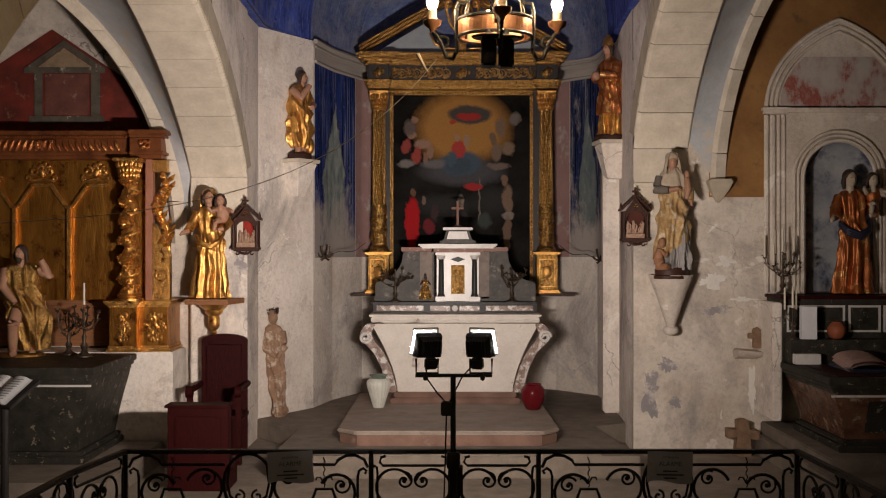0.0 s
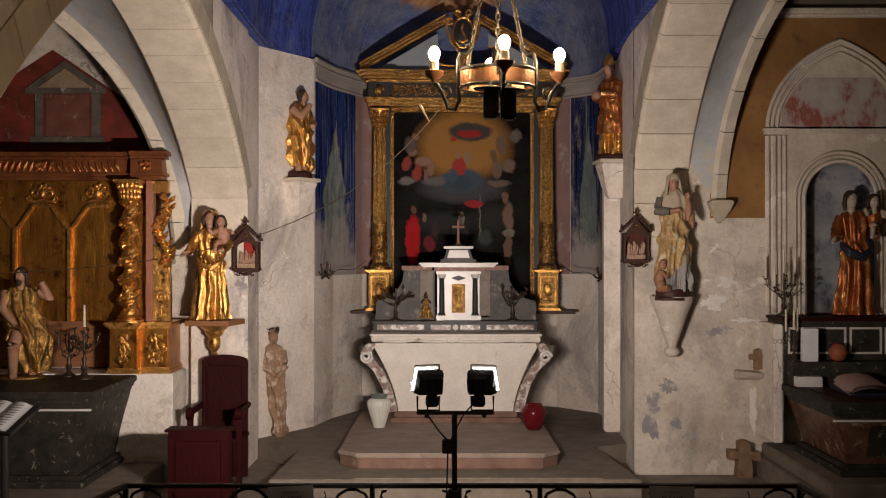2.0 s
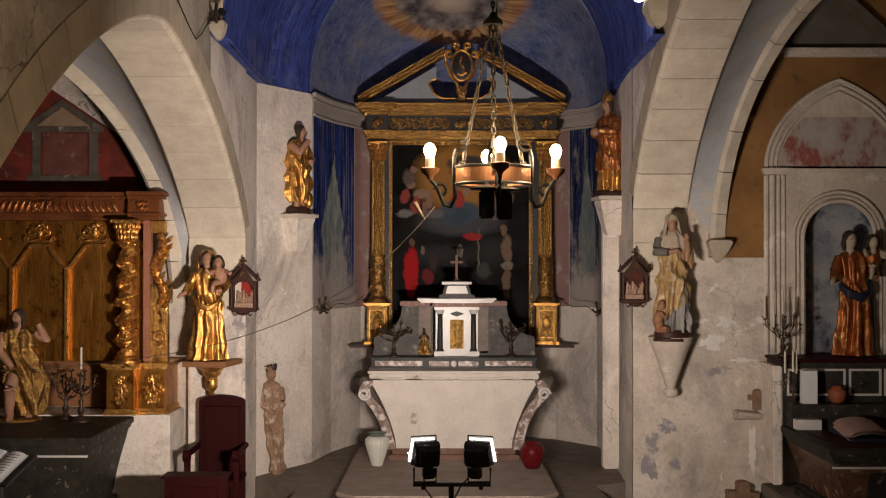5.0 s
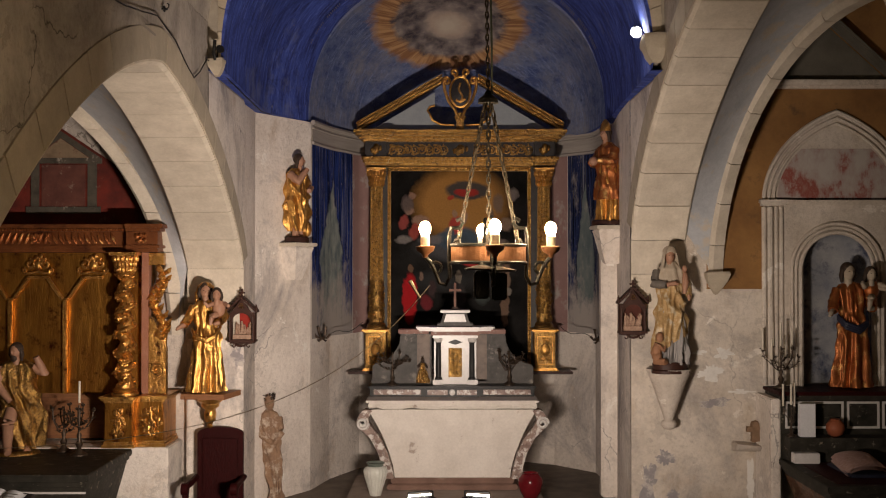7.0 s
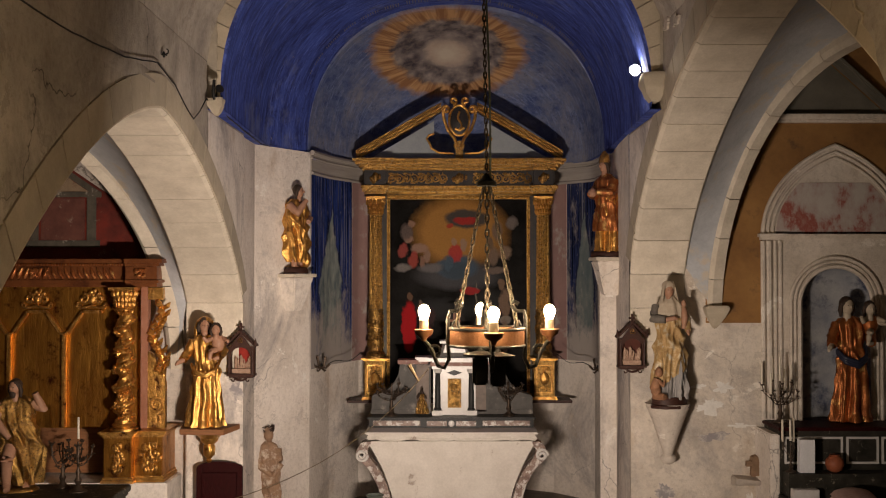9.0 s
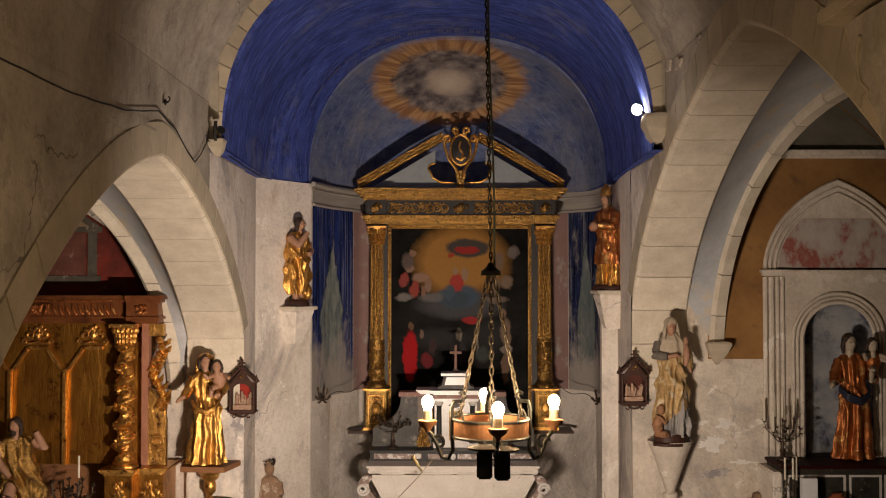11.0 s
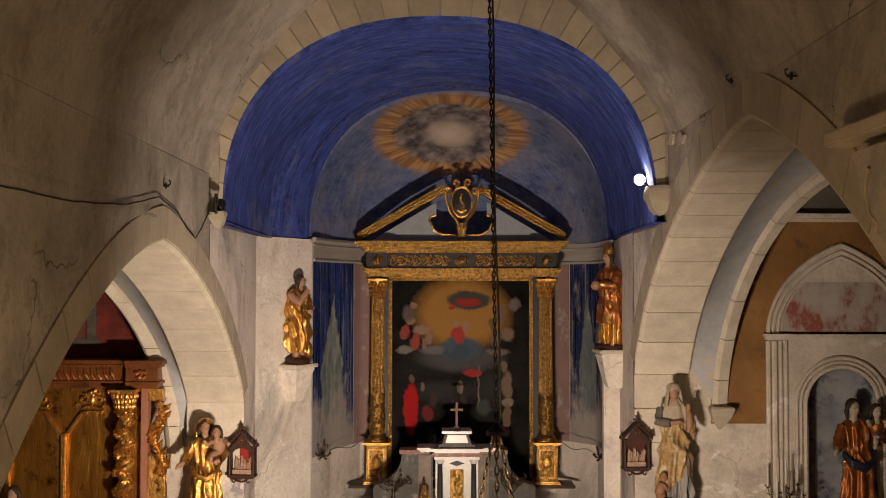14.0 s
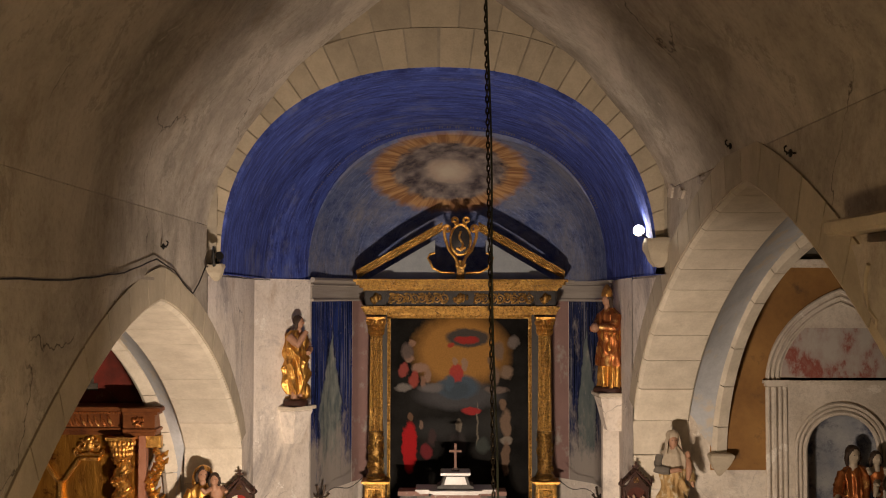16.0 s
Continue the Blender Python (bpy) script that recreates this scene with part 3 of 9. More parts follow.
# ---- the dressed stones of the arches ----
def soffit_stones(root, x0, x1, arch, ys, proud):
    """Dressed blocks lining an arch's underside, one object each."""
    for ya, yb in zip(ys, ys[1:]):
        bm = bmesh.new()
        rows = []
        n = 6
        for k in range(n + 1):
            y = ya + (yb - ya) * k / n
            y += 0.005 * (1 if k == 0 else -1 if k == n else 0) * (1 if yb > ya else -1)
            z = arch(y)
            e = 0.02
            s = (arch(y + e) - arch(y - e)) / (2 * e) if y + e < max(ys) else -4.0
            nrm = Vector((0, s, -1)).normalized()
            side = 1 if x0 < x1 else -1
            a, b = Vector((x0, y, z)), Vector((x1, y, z))
            rows.append([a, a + nrm * (proud - 0.02), a + nrm * proud + Vector((side * 0.03, 0, 0)), b + nrm * proud - Vector((side * 0.015, 0, 0)), b + nrm * (proud - 0.015), b])
        vs = skin(bm, rows)
        bm.faces.new(vs[0])
        bm.faces.new(vs[-1])
        part("stone", bm, STONE, root)


def by_length(arch, far, near, step):
    """Stations along an arch from its far springing, at even lengths."""
    out, y, run = [far], far, 0.0
    last = Vector((far, arch(far)))
    while y > near:
        y -= 0.004
        p = Vector((y, arch(y)))
        run += (p - last).length
        last = p
        if run >= step:
            out.append(y)
            run = 0.0
    return out


soffit_stones(wall_left, LX + 0.004, CH_L, arch_left, by_length(arch_left, 10.775, 4.4, 0.42), 0.035)
soffit_stones(wall_right, RX - 0.004, CH_R, arch_right, by_length(arch_right, 10.725, 4.0, 0.42), 0.035)


def ring_stones(root, x, side, arch, ys, tall):
    """Flat voussoirs on the nave face round an arch."""
    for ya, yb in zip(ys, ys[1:]):
        bm = bmesh.new()
        rows = []
        for k in range(5):
            y = ya + (yb - ya) * k / 4
            y += (0.006 if k == 0 else -0.006 if k == 4 else 0) * (1 if yb > ya else -1)
            e = 0.03
            s = (arch(y + e) - arch(y - e)) / (2 * e) if y + e < max(ys) else -4.0
            nrm = Vector((0, -s, 1)).normalized()
            p = Vector((x, y, arch(y)))
            rows.append([p, p + Vector((side * 0.012, 0, 0)), p + Vector((side * 0.012, 0, 0)) + nrm * tall, p + nrm * tall])
        vs = skin(bm, rows)
        bm.faces.new(vs[0])
        bm.faces.new(vs[-1])
        part("stone", bm, STONE_GREY, root)


ring_stones(wall_left, LX, 1, arch_left, by_length(arch_left, 10.72, 4.4, 0.42), 0.22)
ring_stones(wall_right, RX, -1, arch_right, by_length(arch_right, 10.66, 4.0, 0.36), 0.26)

# voussoirs of the chancel arch, a ring and a course above it
def arch_point(a):
    """A point on the chancel arch's edge and how far the stonework reaches over it."""
    c = math.cos(a)
    x = -0.02 - 1.80 * math.copysign(abs(c) ** 0.87, c)
    z = max(4.36, 4.45 + 1.63 * abs(math.sin(a)) ** 0.87)
    ray = Vector((x + 0.02, z - 4.2)).normalized()
    reach = 0.012
    while reach < 1.6 and abs(x + ray.x * reach) < 1.84 and z + ray.y * reach < vault_z(x + ray.x * reach) + 0.03:
        reach += 0.01
    return x, z, ray, reach


for course, count, shift in ((0, 30, 0.0), (1, 24, 0.4)):
    for k in range(count):
        rows = []
        for j in range(5):
            a = math.pi * min(1.0, (k + shift + j / 4) / count)
            a += 0.003 * (1 if j == 0 else -1 if j == 4 else 0)
            x, z, ray, reach = arch_point(a)
            lo, hi = (0.0, min(reach, 0.33)) if course == 0 else (0.337, reach)
            if hi < lo + 0.01:
                rows = []
                break
            p, q = (x + ray.x * lo, z + ray.y * lo), (x + ray.x * hi, z + ray.y * hi)
            rows.append([(p[0], FRONT, p[1]), (p[0], FRONT - 0.012, p[1]), (q[0], FRONT - 0.012, q[1]), (q[0], FRONT, q[1])])
        if rows:
            bm = bmesh.new()
            vs = skin(bm, rows)
            bm.faces.new(vs[0])
            bm.faces.new(vs[-1])
            part("stone", bm, STONE_GREY, arch_wall)


# ---- lamps of the place ----
def lamp(name, kind, energy, colour, m, **kw):
    d = bpy.data.lights.new(name, kind)
    d.energy, d.color = energy, colour
    if kind == "AREA":
        d.shape, d.size, d.size_y = "RECTANGLE", kw["size"], kw["size_y"]
        d.spread = radians(kw["spread"])
    else:
        d.shadow_soft_size = kw["size"]
    ob = new(name, d)
    ob.matrix_basis = m
    return ob


FLOODS = [(-0.075, -1.5, 120), (0.185, -0.3, 60)]
for fx, aim, watts in FLOODS:
    lamp("flood_light", "AREA", watts, (1.0, 0.845, 0.735), look((fx, 5.63, 1.50), (aim, 12.0, 2.5)), size=0.20, size_y=0.09, spread=128)


# ---- more materials ----
MARBLE_WHITE = surface("white_marble", (0.68, 0.65, 0.62), (0.55, 0.52, 0.50), 7, 0.25, fine=30, relief=0.1, gloss=0.2, stain=(0.42, 0.38, 0.36), stain_at=(0.6, 0.72), stain_scale=6)
MARBLE_GREY = surface("dark_grey_marble", (0.10, 0.092, 0.084), (0.03, 0.028, 0.026), 9, 0.42, fine=40, relief=0.15, gloss=0.12, stain=(0.26, 0.23, 0.20), stain_at=(0.56, 0.66), stain_scale=6)
MARBLE_BLACK = surface("black_marble", (0.035, 0.035, 0.034), (0.018, 0.018, 0.018), 6, 0.35, relief=0.1, gloss=0.12, stain=(0.22, 0.21, 0.18), stain_at=(0.66, 0.69), stain_scale=7)
MARBLE_RED = surface("reddish_marble", (0.28, 0.13, 0.10), (0.16, 0.09, 0.07), 8, 0.5, relief=0.15, stain=(0.42, 0.36, 0.31), stain_at=(0.58, 0.66), stain_scale=10)
MARBLE_VEIN = surface("veined_marble", (0.34, 0.25, 0.21), (0.09, 0.05, 0.05), 22, 0.25, relief=0.12, gloss=0.2, stain=(0.6, 0.56, 0.52), stain_at=(0.5, 0.56), stain_scale=14)
MARBLE_GREEN = surface("dark_green_marble", (0.050, 0.045, 0.036), (0.010, 0.011, 0.010), 9, 0.5, relief=0.3, gloss=0.06, stain=(0.20, 0.17, 0.13), stain_at=(0.60, 0.63), stain_scale=13)
WHITEWASH = surface("whitewashed_stone", (0.77, 0.72, 0.66), (0.60, 0.55, 0.49), 3.5, 0.85, fine=40, relief=0.6, stain=(0.40, 0.33, 0.28), stain_at=(0.62, 0.68), stain_scale=5)
STEP_STONE = surface("worn_reddish_step_stone", (0.23, 0.135, 0.10), (0.12, 0.068, 0.05), 5, 0.7, fine=60, relief=0.4, stain=(0.36, 0.28, 0.22), stain_at=(0.58, 0.70), stain_scale=3)
WOOD = surface("pine_board", (0.30, 0.135, 0.06), (0.17, 0.07, 0.03), 5, 0.55, relief=0.2, stretch=(1, 12, 12))
DARK_WOOD = surface("dark_brown_wood", (0.060, 0.024, 0.016), (0.022, 0.010, 0.008), 9, 0.5, relief=0.2, stretch=(3, 3, 14))
RED_WOOD = surface("oxblood_painted_wood", (0.034, 0.004, 0.004), (0.016, 0.003, 0.003), 8, 0.5, gloss=0.08, relief=0.3, stretch=(6, 6, 2))
SKIN = surface("painted_flesh_tone", (0.40, 0.22, 0.14), (0.27, 0.13, 0.08), 14, 0.5, relief=0.1)
HAIR = surface("dark_painted_hair", (0.05, 0.03, 0.02), (0.025, 0.016, 0.012), 40, 0.55, relief=0.6)
GREY_PAINT = surface("grey_painted_wood", (0.33, 0.36, 0.38), (0.24, 0.27, 0.29), 6, 0.6, relief=0.15)
WAX = surface("candle_wax", (0.72, 0.66, 0.54), (0.6, 0.53, 0.42), 12, 0.5, relief=0.1)
PAPER = surface("white_paper", (0.78, 0.78, 0.80), (0.70, 0.70, 0.73), 10, 0.8, relief=0.1)
TERRA = surface("terracotta", (0.36, 0.11, 0.05), (0.22, 0.06, 0.03), 9, 0.5, relief=0.2)
SILVER_STONE = surface("rough_brown_stone", (0.30, 0.19, 0.12), (0.16, 0.10, 0.06), 16, 0.9, fine=70, relief=0.9, depth=0.02)
BULB = glowing("lit_bulb", (1.0, 0.72, 0.42), 640)
SPOT = glowing("lit_spot", (1.0, 0.93, 0.82), 120)
GLASS_LIT = glowing("lit_flood_glass", (1.0, 0.93, 0.85), 12)

# ---- painted chapel and apse surfaces ----
bm = bmesh.new()
prism(bm, [(-5.83, 2.9), (-2.60, 2.9), (-2.60, 3.32), (-3.88, 4.18)], 10.854, 10.86)
tagged(part("trim_red_wall_painting", bm, RED_WALL), "dark red painted area of the chapel wall", "wall painting", kind="structure")
bm = bmesh.new()
AED = surface("faded_red_painted_panel", (0.15, 0.055, 0.04), (0.06, 0.022, 0.018), 7, 0.85, stain=(0.26, 0.19, 0.15), stain_at=(0.58, 0.68), stain_scale=9)
AEDW = surface("grey_green_painted_frame", (0.10, 0.085, 0.065), (0.025, 0.022, 0.018), 8, 0.85, stain=(0.36, 0.31, 0.25), stain_at=(0.58, 0.66), stain_scale=7)
AEDP = surface("cream_painted_gable", (0.30, 0.22, 0.14), (0.13, 0.08, 0.05), 8, 0.85, stain=(0.12, 0.04, 0.03), stain_at=(0.55, 0.65), stain_scale=8)
prism(bm, [(-4.14, 3.80), (-3.76, 4.07), (-3.36, 3.80), (-3.47, 3.80), (-3.76, 4.00), (-4.03, 3.80)], 10.840, 10.846)
box(bm, -4.15, -3.35, 10.836, 10.852, 3.745, 3.80)
box(bm, -4.05, -3.97, 10.840, 10.852, 3.32, 3.745)
box(bm, -3.49, -3.40, 10.840, 10.852, 3.32, 3.745)
box(bm, -4.10, -3.36, 10.840, 10.852, 3.25, 3.318)
wp = tagged(part("trim_painted_aedicule", bm, AEDW), "faded painted aedicule with a small gable", "wall painting", kind="structure")
bm = bmesh.new()
box(bm, -3.945, -3.515, 10.844, 10.852, 3.325, 3.735)
part("red_panel", bm, AED, wp)
bm = bmesh.new()
prism(bm, [(-4.02, 3.802), (-3.76, 3.995), (-3.48, 3.802)], 10.845, 10.852)
part("gable_field", bm, AEDP, wp)

# painted curtains, dado stripes and cornice that follow the apse wall
def along_apse(i0, i1, f0, f1, z0, z1, off, n=10):
    """A sheet just off the apse wall between two places on its plan."""
    pts = []
    axis = Vector((0.15, 12.6))
    for k in range(n + 1):
        u = (i0 + f0) + ((i1 + f1) - (i0 + f0)) * k / n
        j = min(int(u), len(APSE) - 2)
        a, b = Vector(APSE[j]), Vector(APSE[j + 1])
        p = a.lerp(b, u - j)
        pts.append(p + (axis - p).normalized() * off)
    return [[(p.x, p.y, z) for p in pts] for z in (z0, z0 + (z1 - z0) / 3, z0 + (z1 - z0) * 2 / 3, z1)]


def curtain_paint(name, x0, wide, blue, pale, fade):
    """Two painted blue curtains drawn aside over a pale gap that widens downwards; worn near the foot."""
    m, nt, b = nodes_of(name, 0.88)
    b.inputs["Specular IOR Level"].default_value = 0.1
    pos = nt.nodes.new("ShaderNodeNewGeometry").outputs["Position"]
    s = nt.nodes.new("ShaderNodeSeparateXYZ")
    nt.links.new(pos, s.inputs[0])
    g = grain(nt, 1.0, 6, (26, 26, 0.8))
    col = ramp(nt, g, [(0.40, tuple(c * 0.08 for c in blue)), (0.46, tuple(c * 0.6 for c in blue)), (0.51, blue), (0.55, tuple(c * 0.25 for c in blue)), (0.62, tuple(0.5 * c + 0.14 for c in blue))])
    wob = sums(nt, "MULTIPLY", sums(nt, "SUBTRACT", grain(nt, 4.0, 6), 0.5), 0.22)
    across = sums(nt, "ADD", sums(nt, "DIVIDE", sums(nt, "SUBTRACT", s.outputs[0], x0), wide), wob)
    away = sums(nt, "ABSOLUTE", sums(nt, "SUBTRACT", across, 0.46))
    gap = sums(nt, "MULTIPLY", sums(nt, "SUBTRACT", 3.80, s.outputs[2]), 0.30, True)
    gap = sums(nt, "MINIMUM", gap, 0.27)
    inside = sums(nt, "SUBTRACT", gap, away)
    green = ramp(nt, grain(nt, 9.0, 6, (1, 1, 0.4)), [(0.35, (0.10, 0.13, 0.14)), (0.6, pale), (0.75, (0.42, 0.38, 0.33))])
    col = mix(nt, ramp(nt, inside, [(0.0, (0, 0, 0)), (0.035, (1, 1, 1))]), col, green)
    line = mix(nt, 1.0, ramp(nt, inside, [(0.0, (1, 1, 1)), (0.012, (0, 0, 0))]), ramp(nt, sums(nt, "ADD", inside, 0.05), [(0.03, (0, 0, 0)), (0.05, (0.8, 0.8, 0.8))]), "MULTIPLY")
    col = mix(nt, line, col, (0.02, 0.02, 0.035))
    w = grain(nt, 2.6, 9, (1, 1, 0.5), 0.75)
    low = sums(nt, "MULTIPLY", sums(nt, "SUBTRACT", 3.1, s.outputs[2]), 0.22, True)
    col = mix(nt, ramp(nt, sums(nt, "ADD", w, low), [(fade, (0, 0, 0)), (fade + 0.16, (0.95, 0.95, 0.95))]), col, (0.38, 0.34, 0.31))
    fleck = grain(nt, 34, 6, (1, 1, 0.35), 0.75)
    col = mix(nt, ramp(nt, fleck, [(0.60, (0, 0, 0)), (0.70, (0.7, 0.7, 0.7))]), col, (0.36, 0.35, 0.36))
    nt.links.new(col, b.inputs["Base Color"])
    bump(nt, b, fleck, 0.4, 0.006)
    return m


CURTAIN_L = curtain_paint("blue_painted_curtain", -1.4625, 0.3675, (0.03, 0.06, 0.26), (0.26, 0.29, 0.27), 0.575)
CURTAIN_R = curtain_paint("faded_blue_painted_curtain", 1.95, -0.34, (0.028, 0.04, 0.12), (0.17, 0.19, 0.18), 0.56)
PINK = surface("faded_pink_stripe", (0.36, 0.22, 0.20), (0.28, 0.17, 0.16), 5, 0.88, stain=(0.45, 0.40, 0.36), stain_at=(0.55, 0.68), stain_scale=4)
PCORN = surface("painted_cornice", (0.42, 0.38, 0.34), (0.30, 0.27, 0.25), 2, 0.88, stretch=(1, 1, 14))
for name, a, b, z0, z1, off, mat, label in (
    ("trim_painted_curtain_left", (2, 0.05), (3, 0.75), 1.9, 4.12, 0.006, CURTAIN_L, "faded blue curtain painted on the apse wall"),
    ("trim_painted_curtain_right", (8, 0.35), (9, 0.75), 1.9, 4.12, 0.006, CURTAIN_R, "faded blue curtain painted on the apse wall"),
    ("trim_pink_stripe_left", (3, 0.76), (4, 0.6), 1.9, 4.12, 0.006, PINK, "faded pink stripe painted on the apse wall"),
    ("trim_pink_stripe_right", (7, 0.6), (8, 0.34), 1.9, 4.12, 0.006, PINK, "faded pink stripe painted on the apse wall"),
    ("trim_painted_cornice_left", (2, 0.02), (4, 0.7), 4.12, 4.37, 0.02, PCORN, "grey moulded cornice painted on the apse wall"),
    ("trim_painted_cornice_right", (7, 0.5), (9, 0.9), 4.12, 4.37, 0.02, PCORN, "grey moulded cornice painted on the apse wall"),
):
    bm = bmesh.new()
    skin(bm, along_apse(a[0], b[0], a[1], b[1], z0, z1, off))
    if "cornice" in name:
        for z, r in ((4.13, 0.02), (4.30, 0.014), (4.36, 0.03)):
            tube(bm, [(p[0], p[1], z) for p in along_apse(a[0], b[0], a[1], b[1], z, z + 0.01, off)[0]], r, 6)
    tagged(part(name, bm, mat, smooth=True), label, "wall painting", kind="structure")

# ---- altar step and altar ----
TREAD = surface("worn_pinkish_tread_stone", (0.33, 0.27, 0.225), (0.20, 0.155, 0.125), 5, 0.75, fine=40, relief=0.5, stain=(0.14, 0.10, 0.08), stain_at=(0.60, 0.72), stain_scale=3)


def main_altar():
    bm = bmesh.new()
    poly = [(-0.78, 9.98), (0.90, 9.98), (1.06, 10.16), (1.06, 12.6), (-0.96, 12.6), (-0.96, 10.16)]
    flip = Matrix(((1, 0, 0, 0), (0, 0, 1, 0), (0, 1, 0, 0), (0, 0, 0, 1)))
    prism(bm, poly, 0.2, 0.30, flip)
    st = thing("altar_step", "worn reddish stone altar step with chamfered corners", "step", at=pose(0.05, 11.2, 0.2))
    part("riser", bm, STEP_STONE, st, bevel=0.008)
    bm = bmesh.new()
    prism(bm, [(x * 1.0 + (0.02 if x > 0 else -0.02), y - 0.02) if y < 12 else (x, y) for x, y in poly], 0.302, 0.342, flip)
    part("tread", bm, TREAD, st, bevel=0.012)

    al = thing("main_altar", "whitewashed stone altar with scrolled marble consoles at its corners", "altar", at=pose(0.13, 12.1, 0.342))
    c = 0.13
    bm = bmesh.new()
    rows = []
    for k in range(13):
        f = k / 12
        z = 0.46 + 0.74 * f
        h = 0.62 + 0.28 * f ** 1.6
        rows.append([(c - h, 12.55, z), (c - h, 11.80 - 0.09 * f, z), (c + h, 11.80 - 0.09 * f, z), (c + h, 12.55, z)])
    vs = skin(bm, rows)
    bm.faces.new(vs[-1])
    part("body", bm, WHITEWASH, al, smooth=True)
    bm = bmesh.new()
    box(bm, c - 0.70, c + 0.70, 11.72, 12.55, 0.342, 0.40)
    box(bm, c - 0.66, c + 0.66, 11.76, 12.55, 0.40, 0.46)
    part("plinth", bm, STEP_STONE, al, bevel=0.012)
    bm = bmesh.new()
    n = 60
    rows = []
    for k in range(n + 1):
        x = c - 0.90 + 1.80 * k / n
        chip = 0.035 * max(0.0, noise.noise((x * 5, 3.1, 0)) + 0.5 * noise.noise((x * 17, 1.0, 0)))
        rows.append([(x, 12.55, 1.20), (x, 11.68 + chip, 1.205 + 0.6 * chip), (x, 11.66 + 0.5 * chip, 1.225 + chip), (x, 11.66, 1.275), (x, 12.55, 1.275)])
    vs = skin(bm, rows, True)
    bm.faces.new(vs[0])
    bm.faces.new(vs[-1])
    part("mensa", bm, WHITEWASH, al, "white altar slab with a chipped edge", bevel=0.012)
    bm = bmesh.new()
    box(bm, c - 0.92, c + 0.92, 11.66, 12.55, 1.277, 1.30)
    part("slab_edge", bm, WHITEWASH, al, bevel=0.006)
    for s in (-1, 1):
        bm = bmesh.new()
        pts = [(c + s * (0.66 + 0.02), 0.47), (c + s * 0.70, 0.60), (c + s * 0.74, 0.74), (c + s * 0.82, 0.90), (c + s * 0.93, 1.02), (c + s * 0.96, 1.10), (c + s * 0.90, 1.20)]
        wide = [0.06, 0.05, 0.05, 0.055, 0.065, 0.06, 0.05]
        for dy in (0.0,):
            rings = []
            for (x, z), w in zip(pts, wide):
                rings.append([(x - w, 11.66, z), (x + w, 11.66, z), (x + w, 11.86, z), (x - w, 11.86, z)])
            v2 = skin(bm, rings, True)
            bm.faces.new(v2[0])
            bm.faces.new(v2[-1])
        part("console", bm, MARBLE_VEIN, al, "veined dark marble scroll console", bevel=0.012, smooth=True)
        bm = bmesh.new()
        tube(bm, [(x, 11.655, z) for x, z in spiral(c + s * 0.955, 1.06, 0.065, 0.015, 0, s * 9.5, 30)], 0.016, 6)
        lathe(bm, [(0.02, -0.09), (0.055, -0.08), (0.06, 0.08), (0.02, 0.09)], 14, pose(c + s * 0.955, 11.75, 1.06, 90))
        part("volute", bm, MARBLE_WHITE, al, "white marble volute", smooth=True)
    # gradine with inlaid panels
    g = thing("altar_gradine", "dark marble shelf inlaid with veined marble panels", "altar shelf", at=pose(c, 12.2, 1.30))
    bm = bmesh.new()
    box(bm, c - 0.90, c + 0.90, 12.02, 12.5, 1.302, 1.395)
    box(bm, c - 0.92, c + 0.92, 11.99, 12.5, 1.395, 1.415)
    box(bm, c - 0.30, c + 0.30, 11.985, 12.02, 1.302, 1.394)
    part("shelf", bm, MARBLE_BLACK, g, bevel=0.005)
    for x0, x1, y in ((-0.86, -0.34, 12.012), (-0.27, -0.05, 11.977), (0.05, 0.27, 11.977), (0.34, 0.86, 12.012)):
        bm = bmesh.new()
        box(bm, c + x0, c + x1, y, y + 0.02, 1.322, 1.378)
        part("inlay", bm, MARBLE_VEIN, g, bevel=0.004)
    bm = bmesh.new()
    lathe(bm, [(0.035, 0), (0.03, 0.012), (0.005, 0.016)], 18, pose(c, 11.983, 1.35, 90))
    part("boss", bm, MARBLE_WHITE, g, smooth=True)
    # side blocks beside the tabernacle
    sb = thing("altar_back_piece", "grey marble back piece with stepped and scooped shoulders", "altar back", at=pose(c, 12.4, 1.415))
    for s in (-1, 1):
        bm = bmesh.new()
        prof = [(0.24, 1.417), (0.90, 1.417), (0.90, 1.61)] + [(0.90 - 0.30 * math.sin(a), 1.63 + 0.30 * (1 - math.cos(a))) for a in (0.1, 0.35, 0.6, 0.85, 1.1)] + [(0.60, 1.86), (0.585, 1.97), (0.24, 1.97)]
        prism(bm, [(c + s * x + 0.01, z) for x, z in prof], 12.28, 12.5)
        part("shoulder", bm, MARBLE_GREY, sb, bevel=0.006)
        bm = bmesh.new()
        box(bm, c + s * 0.43 - 0.17, c + s * 0.43 + 0.17, 12.255, 12.5, 1.972, 2.02)
        part("capping", bm, MARBLE_RED, sb, bevel=0.006)
        bm = bmesh.new()
        box(bm, c + s * 0.32 - 0.07, c + s * 0.32 + 0.07, 12.262, 12.278, 1.44, 1.965)
        part("pilaster", bm, surface("brown_grey_marble", (0.20, 0.15, 0.12), (0.09, 0.07, 0.06), 9, 0.4, relief=0.1, gloss=0.15), sb, bevel=0.004)
        bm = bmesh.new()
        box(bm, c + s * 0.57 - 0.33, c + s * 0.57 + 0.33, 12.262, 12.279, 1.418, 1.47)
        part("base_moulding", bm, MARBLE_GREY, sb, bevel=0.006)
    # tabernacle
    t = thing("tabernacle", "white marble tabernacle with black columns and a gilded door", "tabernacle", at=pose(c + 0.02, 12.3, 1.415))
    c = 0.165
    y = 12.14
    bm = bmesh.new()
    box(bm, c - 0.235, c + 0.235, y + 0.05, 12.5, 1.417, 1.96)
